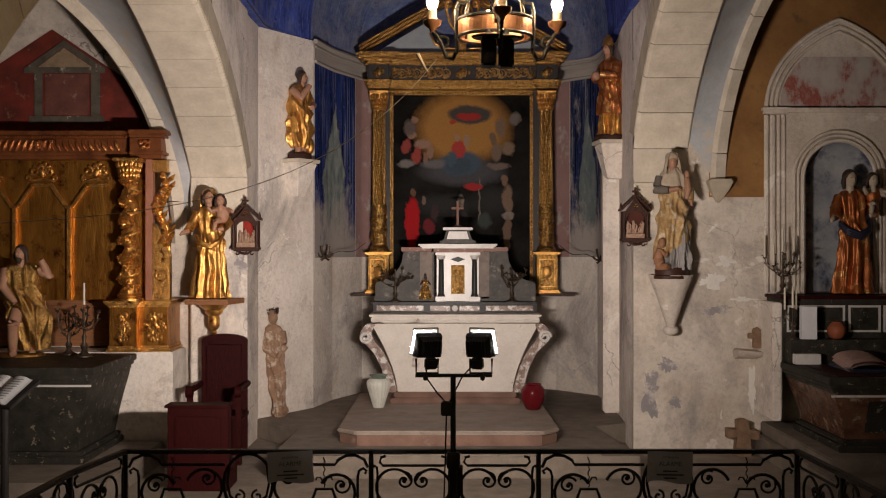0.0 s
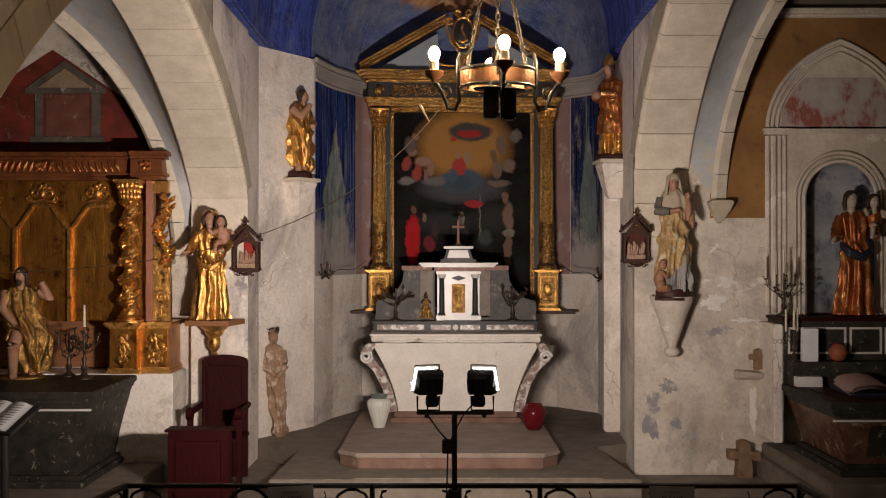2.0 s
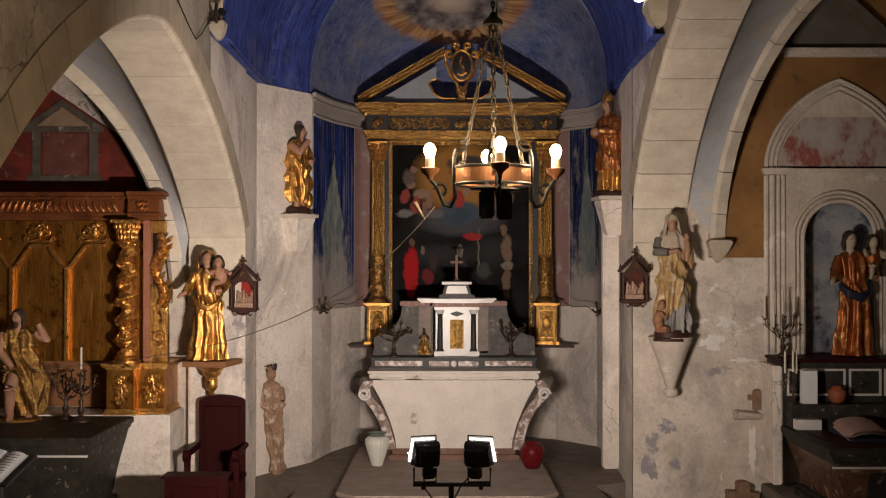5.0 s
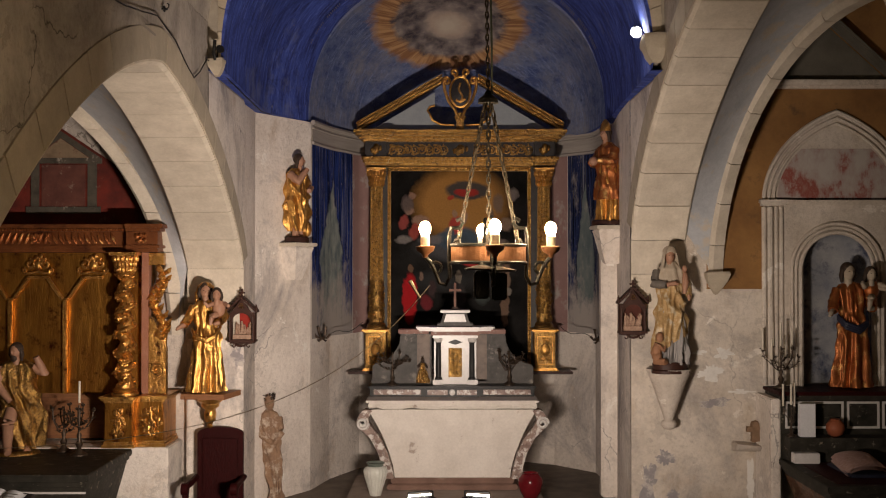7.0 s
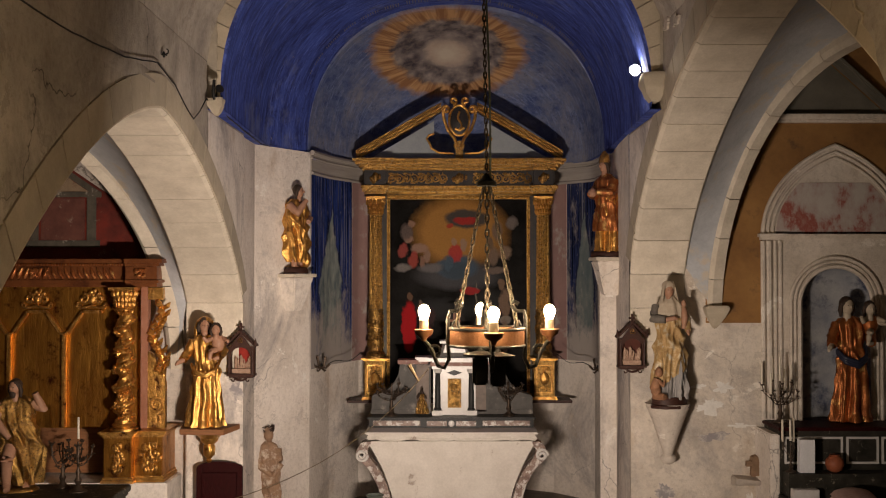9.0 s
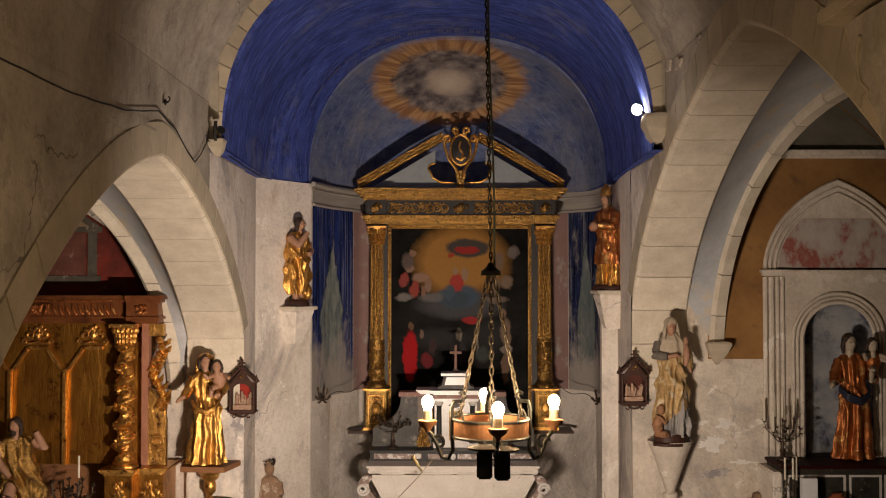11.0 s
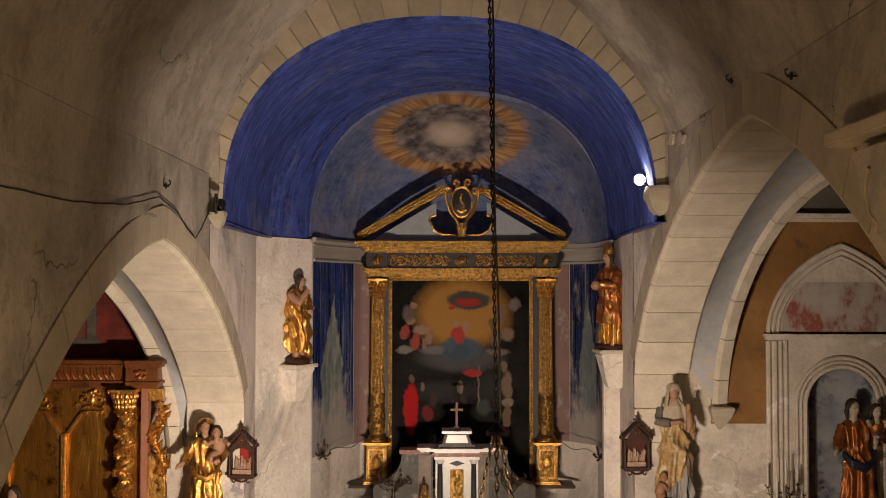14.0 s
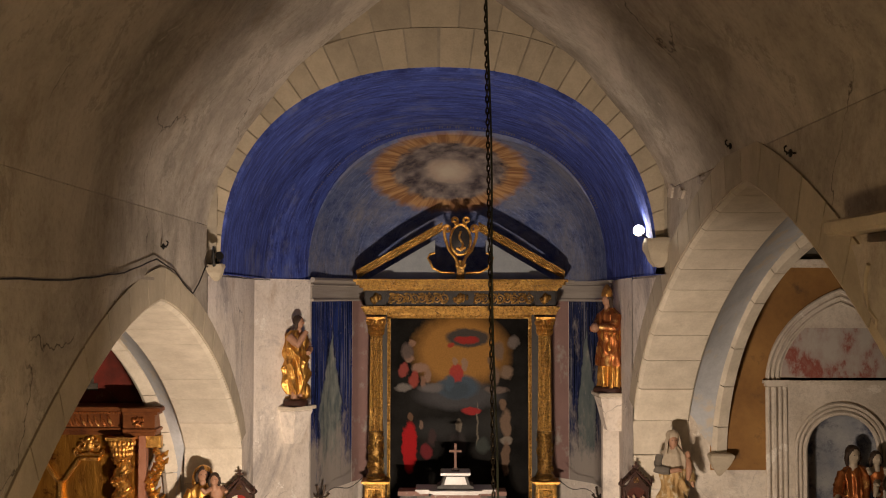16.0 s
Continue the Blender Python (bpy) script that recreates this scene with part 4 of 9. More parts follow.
    box(bm, c - 0.25, c - 0.13, y, y + 0.06, 1.417, 1.47)
    box(bm, c + 0.13, c + 0.25, y, y + 0.06, 1.417, 1.47)
    box(bm, c - 0.25, c + 0.25, y, y + 0.06, 1.93, 1.962)
    part("body", bm, MARBLE_WHITE, t, bevel=0.005)
    for s in (-1, 1):
        bm = bmesh.new()
        lathe(bm, [(0.042, 1.472), (0.042, 1.49), (0.032, 1.50), (0.030, 1.7), (0.027, 1.87), (0.034, 1.885)], 16, pose(c + s * 0.185, y + 0.025, 0))
        part("column", bm, MARBLE_BLACK, t, smooth=True)
        bm = bmesh.new()
        lathe(bm, [(0.034, 1.886), (0.045, 1.90), (0.047, 1.928)], 16, pose(c + s * 0.185, y + 0.025, 0))
        part("capital", bm, MARBLE_WHITE, t, smooth=True)
    bm = bmesh.new()
    box(bm, c - 0.075, c + 0.075, y + 0.028, y + 0.049, 1.50, 1.82)
    for a in range(12):
        r = 0.05
        tube(bm, [(c + 0.02 * math.cos(a * 0.524), y + 0.026, 1.74 + 0.02 * math.sin(a * 0.524)), (c + r * math.cos(a * 0.524), y + 0.026, 1.74 + r * math.sin(a * 0.524))], 0.006, 5)
    lathe(bm, [(0.022, 0), (0.015, 0.012)], 12, pose(c, y + 0.03, 1.74, 90))
    lathe(bm, [(0.035, 1.53), (0.012, 1.56), (0.01, 1.6), (0.03, 1.65), (0.032, 1.68)], 12, pose(c, y + 0.03, 0), 0.4)
    part("door", bm, GOLD_OLD, t, "gilded tabernacle door with a chalice in relief", smooth=True)
    bm = bmesh.new()
    prism(bm, [(c - 0.085, 1.885), (c, 1.855), (c + 0.085, 1.885), (c, 1.915)], y + 0.035, y + 0.055)
    part("lozenge", bm, MARBLE_BLACK, t)
    bm = bmesh.new()
    box(bm, c - 0.27, c + 0.27, y - 0.02, 12.5, 1.963, 2.005)
    part("architrave", bm, MARBLE_RED, t, bevel=0.004)
    for w, z0, z1 in ((0.0, 2.006, 2.022), (0.02, 2.0222, 2.038), (0.04, 2.0382, 2.056)):
        bm = bmesh.new()
        fr, mid, bk = y - 0.03 - w, y + 0.06 - w, 12.5
        prism(bm, [(c - 0.25 - w, fr), (c + 0.25 + w, fr), (c + 0.25 + w, mid), (c + 0.40 + w, mid), (c + 0.40 + w, bk), (c - 0.40 - w, bk), (c - 0.40 - w, mid), (c - 0.25 - w, mid)], z0, z1, Matrix(((1, 0, 0, 0), (0, 0, 1, 0), (0, 1, 0, 0), (0, 0, 0, 1))))
        part("cornice_slab", bm, MARBLE_WHITE, t, bevel=0.003)
    bm = bmesh.new()
    rings = []
    for z, w in ((2.058, 0.20), (2.09, 0.20), (2.10, 0.16), (2.21, 0.125)):
        rings.append([(c - w, y + 0.03, z), (c + w, y + 0.03, z), (c + w, 12.45, z), (c - w, 12.45, z)])
    v2 = skin(bm, rings, True)
    bm.faces.new(v2[-1])
    part("pedestal", bm, MARBLE_GREY, t, bevel=0.004)
    bm = bmesh.new()
    prism(bm, [(c - 0.125, 2.11), (c + 0.125, 2.11), (c + 0.10, 2.195), (c - 0.10, 2.195)], y + 0.024, y + 0.04)
    part("inset", bm, MARBLE_WHITE, t)
    bm = bmesh.new()
    box(bm, c - 0.165, c + 0.165, y + 0.0, 12.47, 2.212, 2.24)
    part("top_slab", bm, MARBLE_WHITE, t, bevel=0.005)
    cr = thing("altar_cross", "small dark wooden altar cross on a stepped foot", "cross", at=pose(c, 12.3, 2.24))
    bm = bmesh.new()
    box(bm, c - 0.045, c + 0.045, 12.27, 12.34, 2.242, 2.258)
    box(bm, c - 0.03, c + 0.03, 12.28, 12.33, 2.258, 2.272)
    part("foot", bm, DARK_WOOD, cr, bevel=0.003)
    bm = bmesh.new()
    box(bm, c - 0.013, c + 0.013, 12.295, 12.32, 2.273, 2.54)
    box(bm, c - 0.068, c - 0.014, 12.295, 12.32, 2.445, 2.471)
    box(bm, c + 0.014, c + 0.068, 12.295, 12.32, 2.445, 2.471)
    part("crosspiece", bm, surface("reddish_wood", (0.22, 0.10, 0.06), (0.13, 0.05, 0.03), 9, 0.5), cr, bevel=0.002)


main_altar()


# ---- the high retable ----
def altar_painting():
    """Dark old canvas with soft plain patches of colour."""
    m, nt, b = nodes_of("old_oil_painting", 0.45)
    pos = nt.nodes.new("ShaderNodeNewGeometry").outputs["Position"]
    s = nt.nodes.new("ShaderNodeSeparateXYZ")
    nt.links.new(pos, s.inputs[0])
    g = grain(nt, 3.2, 6)
    gw = sums(nt, "MULTIPLY", sums(nt, "SUBTRACT", g, 0.5), 0.10)
    gf = grain(nt, 10, 6)
    gw = sums(nt, "ADD", gw, sums(nt, "MULTIPLY", sums(nt, "SUBTRACT", gf, 0.5), 0.09))
    x = sums(nt, "ADD", s.outputs[0], gw)
    z = sums(nt, "ADD", s.outputs[2], sums(nt, "MULTIPLY", gw, -0.8))
    col = ramp(nt, g, [(0.35, (0.004, 0.0035, 0.003)), (0.65, (0.014, 0.013, 0.012))])
    # centre x, z, radii, colour, softness
    glow = (
        (0.24, 3.50, 0.66, 0.52, (0.36, 0.18, 0.05), 0.45),
        (0.24, 2.95, 0.6, 0.2, (0.07, 0.07, 0.075), 0.55),
        (0.02, 2.55, 0.5, 0.16, (0.03, 0.03, 0.03), 0.8),
        (0.62, 2.6, 0.3, 0.22, (0.03, 0.03, 0.029), 0.8),
        (0.34, 3.66, 0.30, 0.13, (0.05, 0.05, 0.05), 0.25),
        (0.32, 3.64, 0.17, 0.06, (0.32, 0.03, 0.025), 0.35),
        (0.12, 3.58, 0.06, 0.035, (0.34, 0.05, 0.03), 0.3),
        (0.22, 3.06, 0.30, 0.17, (0.055, 0.085, 0.12), 0.3),
        (0.20, 3.22, 0.10, 0.14, (0.36, 0.045, 0.04), 0.25),
        (0.18, 3.37, 0.036, 0.05, (0.46, 0.29, 0.19), 0.3),
    )
    upper_left = (
        (0.3, 3.33, 0.045, 0.09, (0.45, 0.29, 0.2), 0.3),
        (-0.36, 3.6, 0.055, 0.05, (0.42, 0.25, 0.17), 0.4),
        (-0.4, 3.42, 0.07, 0.06, (0.46, 0.28, 0.2), 0.4),
        (-0.26, 3.3, 0.13, 0.07, (0.44, 0.27, 0.2), 0.4),
        (-0.33, 3.16, 0.07, 0.13, (0.3, 0.06, 0.045), 0.35),
        (-0.47, 3.28, 0.07, 0.12, (0.28, 0.06, 0.05), 0.4),
        (-0.45, 3.05, 0.13, 0.06, (0.3, 0.27, 0.25), 0.6),
        (0.72, 3.5, 0.07, 0.14, (0.26, 0.18, 0.13), 0.5),
        (0.8, 3.25, 0.1, 0.1, (0.2, 0.14, 0.1), 0.5),
        (0.88, 3.62, 0.08, 0.1, (0.24, 0.2, 0.18), 0.5),
    )
    upper_right = (
        (0.66, 3.2, 0.07, 0.14, (0.17, 0.12, 0.09), 0.5),
        (-0.16, 3.2, 0.05, 0.1, (0.4, 0.25, 0.18), 0.4),
        (-0.22, 3.12, 0.04, 0.09, (0.36, 0.2, 0.14), 0.4),
        (-0.42, 3.5, 0.09, 0.12, (0.12, 0.09, 0.08), 0.5),
        (-0.1, 3.05, 0.2, 0.07, (0.14, 0.13, 0.13), 0.6),
        (0.2, 3.02, 0.2, 0.12, (0.05, 0.07, 0.09), 0.4),
        (0.12, 3.1, 0.06, 0.12, (0.06, 0.09, 0.12), 0.3),
        (0.62, 3.36, 0.05, 0.09, (0.22, 0.15, 0.1), 0.4),
        (0.7, 3.02, 0.16, 0.05, (0.16, 0.12, 0.1), 0.5),
        (-0.1, 2.45, 0.06, 0.12, (0.05, 0.03, 0.03), 0.4),
    )
    lower = (
        (-0.18, 2.28, 0.08, 0.1, (0.16, 0.02, 0.025), 0.4),
        (0.52, 2.35, 0.1, 0.12, (0.05, 0.06, 0.055), 0.5),
        (0.45, 2.62, 0.015, 0.3, (0.16, 0.14, 0.11), 0.3),
        (-0.38, 2.33, 0.1, 0.34, (0.42, 0.012, 0.016), 0.16),
        (-0.37, 2.7, 0.035, 0.05, (0.14, 0.08, 0.05), 0.3),
        (-0.24, 2.6, 0.04, 0.06, (0.3, 0.2, 0.15), 0.4),
        (0.38, 2.77, 0.13, 0.055, (0.34, 0.03, 0.03), 0.4),
        (0.22, 2.6, 0.045, 0.09, (0.33, 0.28, 0.22), 0.3),
        (0.22, 2.36, 0.11, 0.18, (0.035, 0.03, 0.03), 0.3),
        (0.8, 2.62, 0.075, 0.2, (0.3, 0.2, 0.14), 0.35),
    )
    remainder = (
        (0.8, 2.42, 0.09, 0.06, (0.34, 0.29, 0.24), 0.35),
        (0.79, 2.2, 0.06, 0.24, (0.25, 0.16, 0.11), 0.35),
        (0.76, 2.85, 0.05, 0.08, (0.28, 0.18, 0.12), 0.35),
    )
    patches = glow + upper_left + upper_right + lower + remainder
    for cx, cz, rx, rz, c, soft in patches:
        dx = sums(nt, "DIVIDE", sums(nt, "SUBTRACT", x, cx), rx)
        dz = sums(nt, "DIVIDE", sums(nt, "SUBTRACT", z, cz), rz)
        d = sums(nt, "ADD", sums(nt, "MULTIPLY", dx, dx), sums(nt, "MULTIPLY", dz, dz))
        fac = ramp(nt, d, [(max(0.0, 0.80 - 0.9 * soft), (0.95, 0.95, 0.95)), (1.0, (0, 0, 0))])
        col = mix(nt, fac, col, tuple(v * (0.58 if c[0] > 0.2 and c[1] > 0.5 * c[0] and rx < 0.3 else 0.9) for v in c))
    crackle = grain(nt, 60, 3)
    col = mix(nt, 1.0, col, ramp(nt, crackle, [(0.35, (0.86, 0.85, 0.84)), (0.6, (1.05, 1.05, 1.05))]), "MULTIPLY")
    b.inputs["Specular IOR Level"].default_value = 0.02
    nt.links.new(col, b.inputs["Base Color"])
    bump(nt, b, crackle, 0.15, 0.004)
    return m


def scrollwork(bm, x0, x1, z0, z1, y, r, n):
    """Running scrolls in relief."""
    for k in range(n):
        cx = x0 + (x1 - x0) * (k + 0.5) / n
        s = 1 if k % 2 else -1
        h = (z1 - z0) / 2
        tube(bm, [(x, y, z) for x, z in spiral(cx, (z0 + z1) / 2, h * 0.85, h * 0.15, s * 1.57, s * 9.0, 20)], r, 5)
        tube(bm, [(cx - (x1 - x0) / n / 2, y, (z0 + z1) / 2 - s * h * 0.7), (cx, y - r, (z0 + z1) / 2 + s * h * 0.8), (cx + (x1 - x0) / n / 2, y, (z0 + z1) / 2 + s * h * 0.7)], r * 1.2, 5)


def leafage(bm, cx, cz, y, w, h, count, seed, size=0.03):
    """A cluster of carved leaves and buds in relief."""
    rnd = random.Random(seed)
    for k in range(count):
        a = rnd.random() * 6.283
        q = rnd.random() ** 0.5
        ball(bm, cx + w * q * math.cos(a), y - 0.006 * rnd.random(), cz + h * q * math.sin(a), size * (0.5 + rnd.random() * 0.6), size * 0.6, size * (0.5 + rnd.random() * 0.8), 7, 5)


def retable():
    D = 13.42
    r = thing("retable", "gilded and dark painted column retable with a broken pediment", "retable", at=pose(0.21, 13.5, 1.40))
    CANVAS = altar_painting()
    cl, cr_ = -0.783, 1.262
    bm = bmesh.new()
    box(bm, cl - 0.02, cr_ + 0.02, 13.56, 13.70, 1.45, 4.36)
    part("backboard", bm, BLACK_WOOD, r)
    bm = bmesh.new()
    box(bm, cl + 0.17, cr_ - 0.19, 13.535, 13.555, 1.5, 3.90)
    part("canvas", bm, CANVAS, r, "darkened oil painting with soft patches of red and ochre")
    for name, x0, x1, z0, z1 in (("frame_side", cl + 0.13, cl + 0.168, 1.5, 3.93), ("frame_side", cr_ - 0.188, cr_ - 0.15, 1.5, 3.93), ("frame_top", cl + 0.13, cr_ - 0.15, 3.902, 3.95)):
        bm = bmesh.new()
        box(bm, x0, x1, 13.50, 13.555, z0, z1)
        if name == "frame_side":
            for k in range(54):
                ball(bm, (x0 + x1) / 2, 13.495, z0 + 0.02 + k * (z1 - z0) / 54, 0.014, 0.012, 0.017, 6, 5)
        else:
            for k in range(44):
                ball(bm, x0 + 0.02 + k * (x1 - x0) / 44, 13.495, (z0 + z1) / 2, 0.017, 0.012, 0.014, 6, 5)
        part(name, bm, GOLD_OLD, r, smooth=True)
    for c in (cl, cr_):
        # shelf, pedestal, column
        bm = bmesh.new()
        box(bm, c - 0.125, c + 0.125, 13.24, 13.56, 1.50, 1.93)
        part("pedestal", bm, GOLD_OLD, r, bevel=0.006)
        for mould in (((0.16, 1.465, 1.482), (0.145, 1.482, 1.499)), ((0.145, 1.931, 1.945), (0.165, 1.945, 1.962))):
            bm = bmesh.new()
            for w, z0, z1 in mould:
                box(bm, c - w, c + w, 13.24 - (w - 0.125), 13.56, z0, z1)
            part("moulding", bm, GOLD, r, bevel=0.003)
        bm = bmesh.new()
        lathe(bm, [(0.055, 0), (0.05, 0.02), (0.03, 0.03), (0.005, 0.034)], 16, pose(c, 13.235, 1.72, 90) @ Matrix.Diagonal((1, 1.35, 1, 1)))
        box(bm, c - 0.09, c + 0.09, 13.228, 13.238, 1.54, 1.552)
        box(bm, c - 0.09, c + 0.09, 13.228, 13.238, 1.87, 1.882)
        box(bm, c - 0.095, c - 0.085, 13.228, 13.238, 1.54, 1.88)
        box(bm, c + 0.085, c + 0.095, 13.228, 13.238, 1.54, 1.88)
        leafage(bm, c, 1.83, 13.232, 0.05, 0.025, 10, 3, 0.018)
        leafage(bm, c, 1.60, 13.232, 0.05, 0.02, 10, 4, 0.018)
        part("medallion", bm, GOLD, r, "gilded oval medallion", smooth=True)
        bm = bmesh.new()
        lathe(bm, [(0.125, 1.963), (0.125, 1.985), (0.11, 1.99), (0.118, 2.01), (0.10, 2.03), (0.092, 2.045)], 22, pose(c, 13.40, 0))
        part("column_base", bm, GOLD_OLD, r, smooth=True)
        bm = bmesh.new()
        lathe(bm, [(0.088, 2.046), (0.092, 2.3), (0.090, 2.52), (0.096, 2.525), (0.096, 2.545)], 22, pose(c, 13.40, 0))
        rnd = random.Random(int(c * 100))
        for k in range(44):
            a = math.pi + rnd.random() * math.pi
            z = 2.07 + rnd.random() * 0.43
            ball(bm, c + 0.09 * math.cos(a), 13.40 + 0.09 * math.sin(a), z, 0.018, 0.018, 0.028, 6, 5)
        part("carved_drum", bm, GOLD_OLD, r, "carved foliage on the lower column", smooth=True)
        bm = bmesh.new()
        n = 80
        rings = []
        for k in range(9):
            z = 2.546 + 1.15 * k / 8
            q = 0.086 - 0.010 * (k / 8)
            rings.append([(c + (q - 0.008 * (1 if j % 4 in (0, 1) else 0)) * math.cos(2 * math.pi * j / n), 13.40 + (q - 0.008 * (1 if j % 4 in (0, 1) else 0)) * math.sin(2 * math.pi * j / n), z) for j in range(n)])
        skin(bm, rings, True)
        part("fluted_shaft", bm, GOLD_OLD, r)
        bm = bmesh.new()
        lathe(bm, [(0.082, 3.697), (0.09, 3.71), (0.075, 3.72), (0.08, 3.80), (0.11, 3.90)], 18, pose(c, 13.40, 0))
        box(bm, c - 0.115, c + 0.115, 13.28, 13.52, 3.90, 3.925)
        for tier, (zz, rr) in enumerate(((3.745, 0.085), (3.80, 0.09), (3.855, 0.105))):
            for k in range(9):
                a = math.pi + math.pi * (k + 0.5 * (tier % 2)) / 8.5
                ball(bm, c + rr * math.cos(a), 13.40 + rr * math.sin(a), zz, 0.02, 0.02, 0.035, 6, 5)
        for s in (-1, 1):
            tube(bm, [(x, 13.285, z) for x, z in spiral(c + s * 0.09, 3.875, 0.028, 0.006, 0, s * 8, 14)], 0.009, 5)
        part("capital", bm, GOLD, r, "gilded corinthian capital", smooth=True)
    bm = bmesh.new()
    box(bm, cl - 0.33, cr_ + 0.33, 13.16, 13.56, 1.43, 1.463)
    part("shelf", bm, DARK_WOOD, r, "dark wooden shelf under the columns", bevel=0.006)
    # entablature
    x0, x1 = cl - 0.14, cr_ + 0.14
    bm = bmesh.new()
    for w, z0, z1 in ((0.0, 3.951, 3.985), (0.02, 3.985, 4.02), (0.04, 4.02, 4.055)):
        box(bm, x0 - w, x1 + w, 13.34 - w, 13.60, z0, z1)
        for c in (cl, cr_):
            box(bm, c - 0.13 - w, c + 0.13 + w, 13.27 - w, 13.36, z0, z1)
    part("architrave", bm, GOLD_OLD, r, bevel=0.003)
    bm = bmesh.new()
    box(bm, x0, x1, 13.35, 13.60, 4.056, 4.24)
    for c in (cl, cr_):
        box(bm, c - 0.12, c + 0.12, 13.28, 13.35, 4.057, 4.24)
    part("frieze", bm, BLACK_WOOD, r)
    mid = (cl + cr_) / 2
    for lo, hi in ((cl + 0.15, mid - 0.16), (mid + 0.16, cr_ - 0.15)):
        for k in range(8):
            bm = bmesh.new()
            e0, e1 = lo + (hi - lo) * k / 8, lo + (hi - lo) * (k + 1) / 8
            sgn = 1 if k % 2 else -1
            tube(bm, [(x, 13.343, z) for x, z in spiral((e0 + e1) / 2, 4.148, 0.062, 0.012, -sgn * 2.2, sgn * 8.0, 26)], [0.011 - 0.006 * q / 26 for q in range(27)], 6)
            tube(bm, [(e0, 13.345, 4.148 + sgn * 0.06), (e0 + 0.02, 13.34, 4.148), ((e0 + e1) / 2, 13.345, 4.148 - sgn * 0.066)], [0.006, 0.01, 0.008], 6)
            leafage(bm, (e0 + e1) / 2, 4.148, 13.345, 0.055, 0.06, 7, k + 3, 0.016)
            part("frieze_scroll", bm, GOLD_OLD, r, smooth=True)
    for c, y in ((cl, 13.275), (mid, 13.345), (cr_, 13.275)):
        bm = bmesh.new()
        ball(bm, c, y, 4.15, 0.045, 0.03, 0.055)
        leafage(bm, c, 4.14, y, 0.09 if c == mid else 0.06, 0.05, 16, 8, 0.03)
        part("carved_boss", bm, GOLD_OLD, r, "dark carved boss", smooth=True)
    bm = bmesh.new()
    for w, z0, z1 in ((0.02, 4.241, 4.275), (0.06, 4.275, 4.31), (0.10, 4.31, 4.345), (0.13, 4.345, 4.38)):
        box(bm, x0 - w, x1 + w, 13.34 - w, 13.60, z0, z1)
        for c in (cl, cr_):
            box(bm, c - 0.12 - w * 0.8, c + 0.12 + w * 0.8, 13.28 - w, 13.34, z0, z1)
    part("cornice", bm, GOLD_OLD, r, bevel=0.004)
    # pediment
    bm = bmesh.new()
    apex = 5.12
    xa, xb = x0 - 0.08, x1 + 0.08
    lip = [(mid - 0.31, 4.70)] + [(mid - 0.31 - 0.09 * math.sin(a), 4.70 - 0.06 + 0.06 * math.cos(a)) for a in (0.8, 1.6, 2.4)] + [(mid - 0.34, 4.52), (mid - 0.24, 4.465), (mid - 0.07, 4.455)]
    tymp = [(xa + 0.12, 4.382), (mid - 0.03, 4.382), (mid - 0.03, 4.455)] + lip[::-1] + [(mid - 0.31, 4.382 + (mid - 0.31 - xa) * 0.515)]
    prism(bm, tymp, 13.44, 13.52)
    prism(bm, [(2 * mid - x, z) for x, z in tymp], 13.44, 13.52)
    part("tympanum", bm, GREY_PAINT, r, "pale grey painted tympanum")
    for s in (-1, 1):
        bm = bmesh.new()
        for off, th, y0 in ((0.0, 0.035, 13.40), (0.036, 0.035, 13.35), (0.072, 0.03, 13.30)):
            e0, e1 = xa - 0.02, mid - 0.22
            k = 0.565
            q = [(e0, 4.383 + off), (e1, 4.383 + off + (e1 - e0) * k), (e1, 4.383 + off + th + (e1 - e0) * k), (e0, 4.383 + off + th)]
            prism(bm, q if s < 0 else [(2 * mid - x, z) for x, z in q], y0, 13.53)
        part("raking_cornice", bm, GOLD_OLD, r, bevel=0.003)
        bm = bmesh.new()
        tube(bm, [(mid + s * (mid - x), 13.43, z) for x, z in lip], 0.014, 6)
        part("scroll_lip", bm, GOLD, r, smooth=True)
    # cartouche
    bm = bmesh.new()
    zc = 4.86
    lathe(bm, [(0.13, 0), (0.125, 0.03), (0.02, 0.055)], 24, pose(mid, 13.42, zc, 90) @ Matrix.Diagonal((0.85, 1.35, 1, 1)))
    part("cartouche_field", bm, BLACK_WOOD, r, "dark oval cartouche", smooth=True)
    bm = bmesh.new()
    tube(bm, [(mid + 0.125 * math.cos(a), 13.39, zc + 0.185 * math.sin(a)) for a in [k * 0.2618 for k in range(25)]], 0.016, 6)
    for s in (-1, 1):
        tube(bm, [(mid + s * 0.02, 13.37, zc - 0.33), (mid + s * 0.06, 13.37, zc - 0.22), (mid + s * 0.14, 13.37, zc - 0.12), (mid + s * 0.19, 13.37, zc + 0.02), (mid + s * 0.20, 13.37, zc + 0.12)] + [(x, 13.37, z) for x, z in (spiral(mid + s * 0.165, zc + 0.13, 0.05, 0.012, 0 if s > 0 else math.pi, s * 8.0 + (0 if s > 0 else math.pi), 16))], 0.02, 7)
        tube(bm, [(x, 13.37, z) for x, z in spiral(mid + s * 0.075, zc + 0.235, 0.05, 0.012, -1.57, -1.57 - s * 7, 14)], 0.018, 7)
    tube(bm, [(mid + 0.035 * math.sin(k * 0.55) * (1 - k / 16), 13.365, zc - 0.11 + 0.018 * k) for k in range(13)], 0.014, 6)
    tube(bm, [(mid - 0.05, 13.365, zc - 0.10), (mid, 13.36, zc - 0.13), (mid + 0.06, 13.365, zc - 0.09)], 0.016, 6)
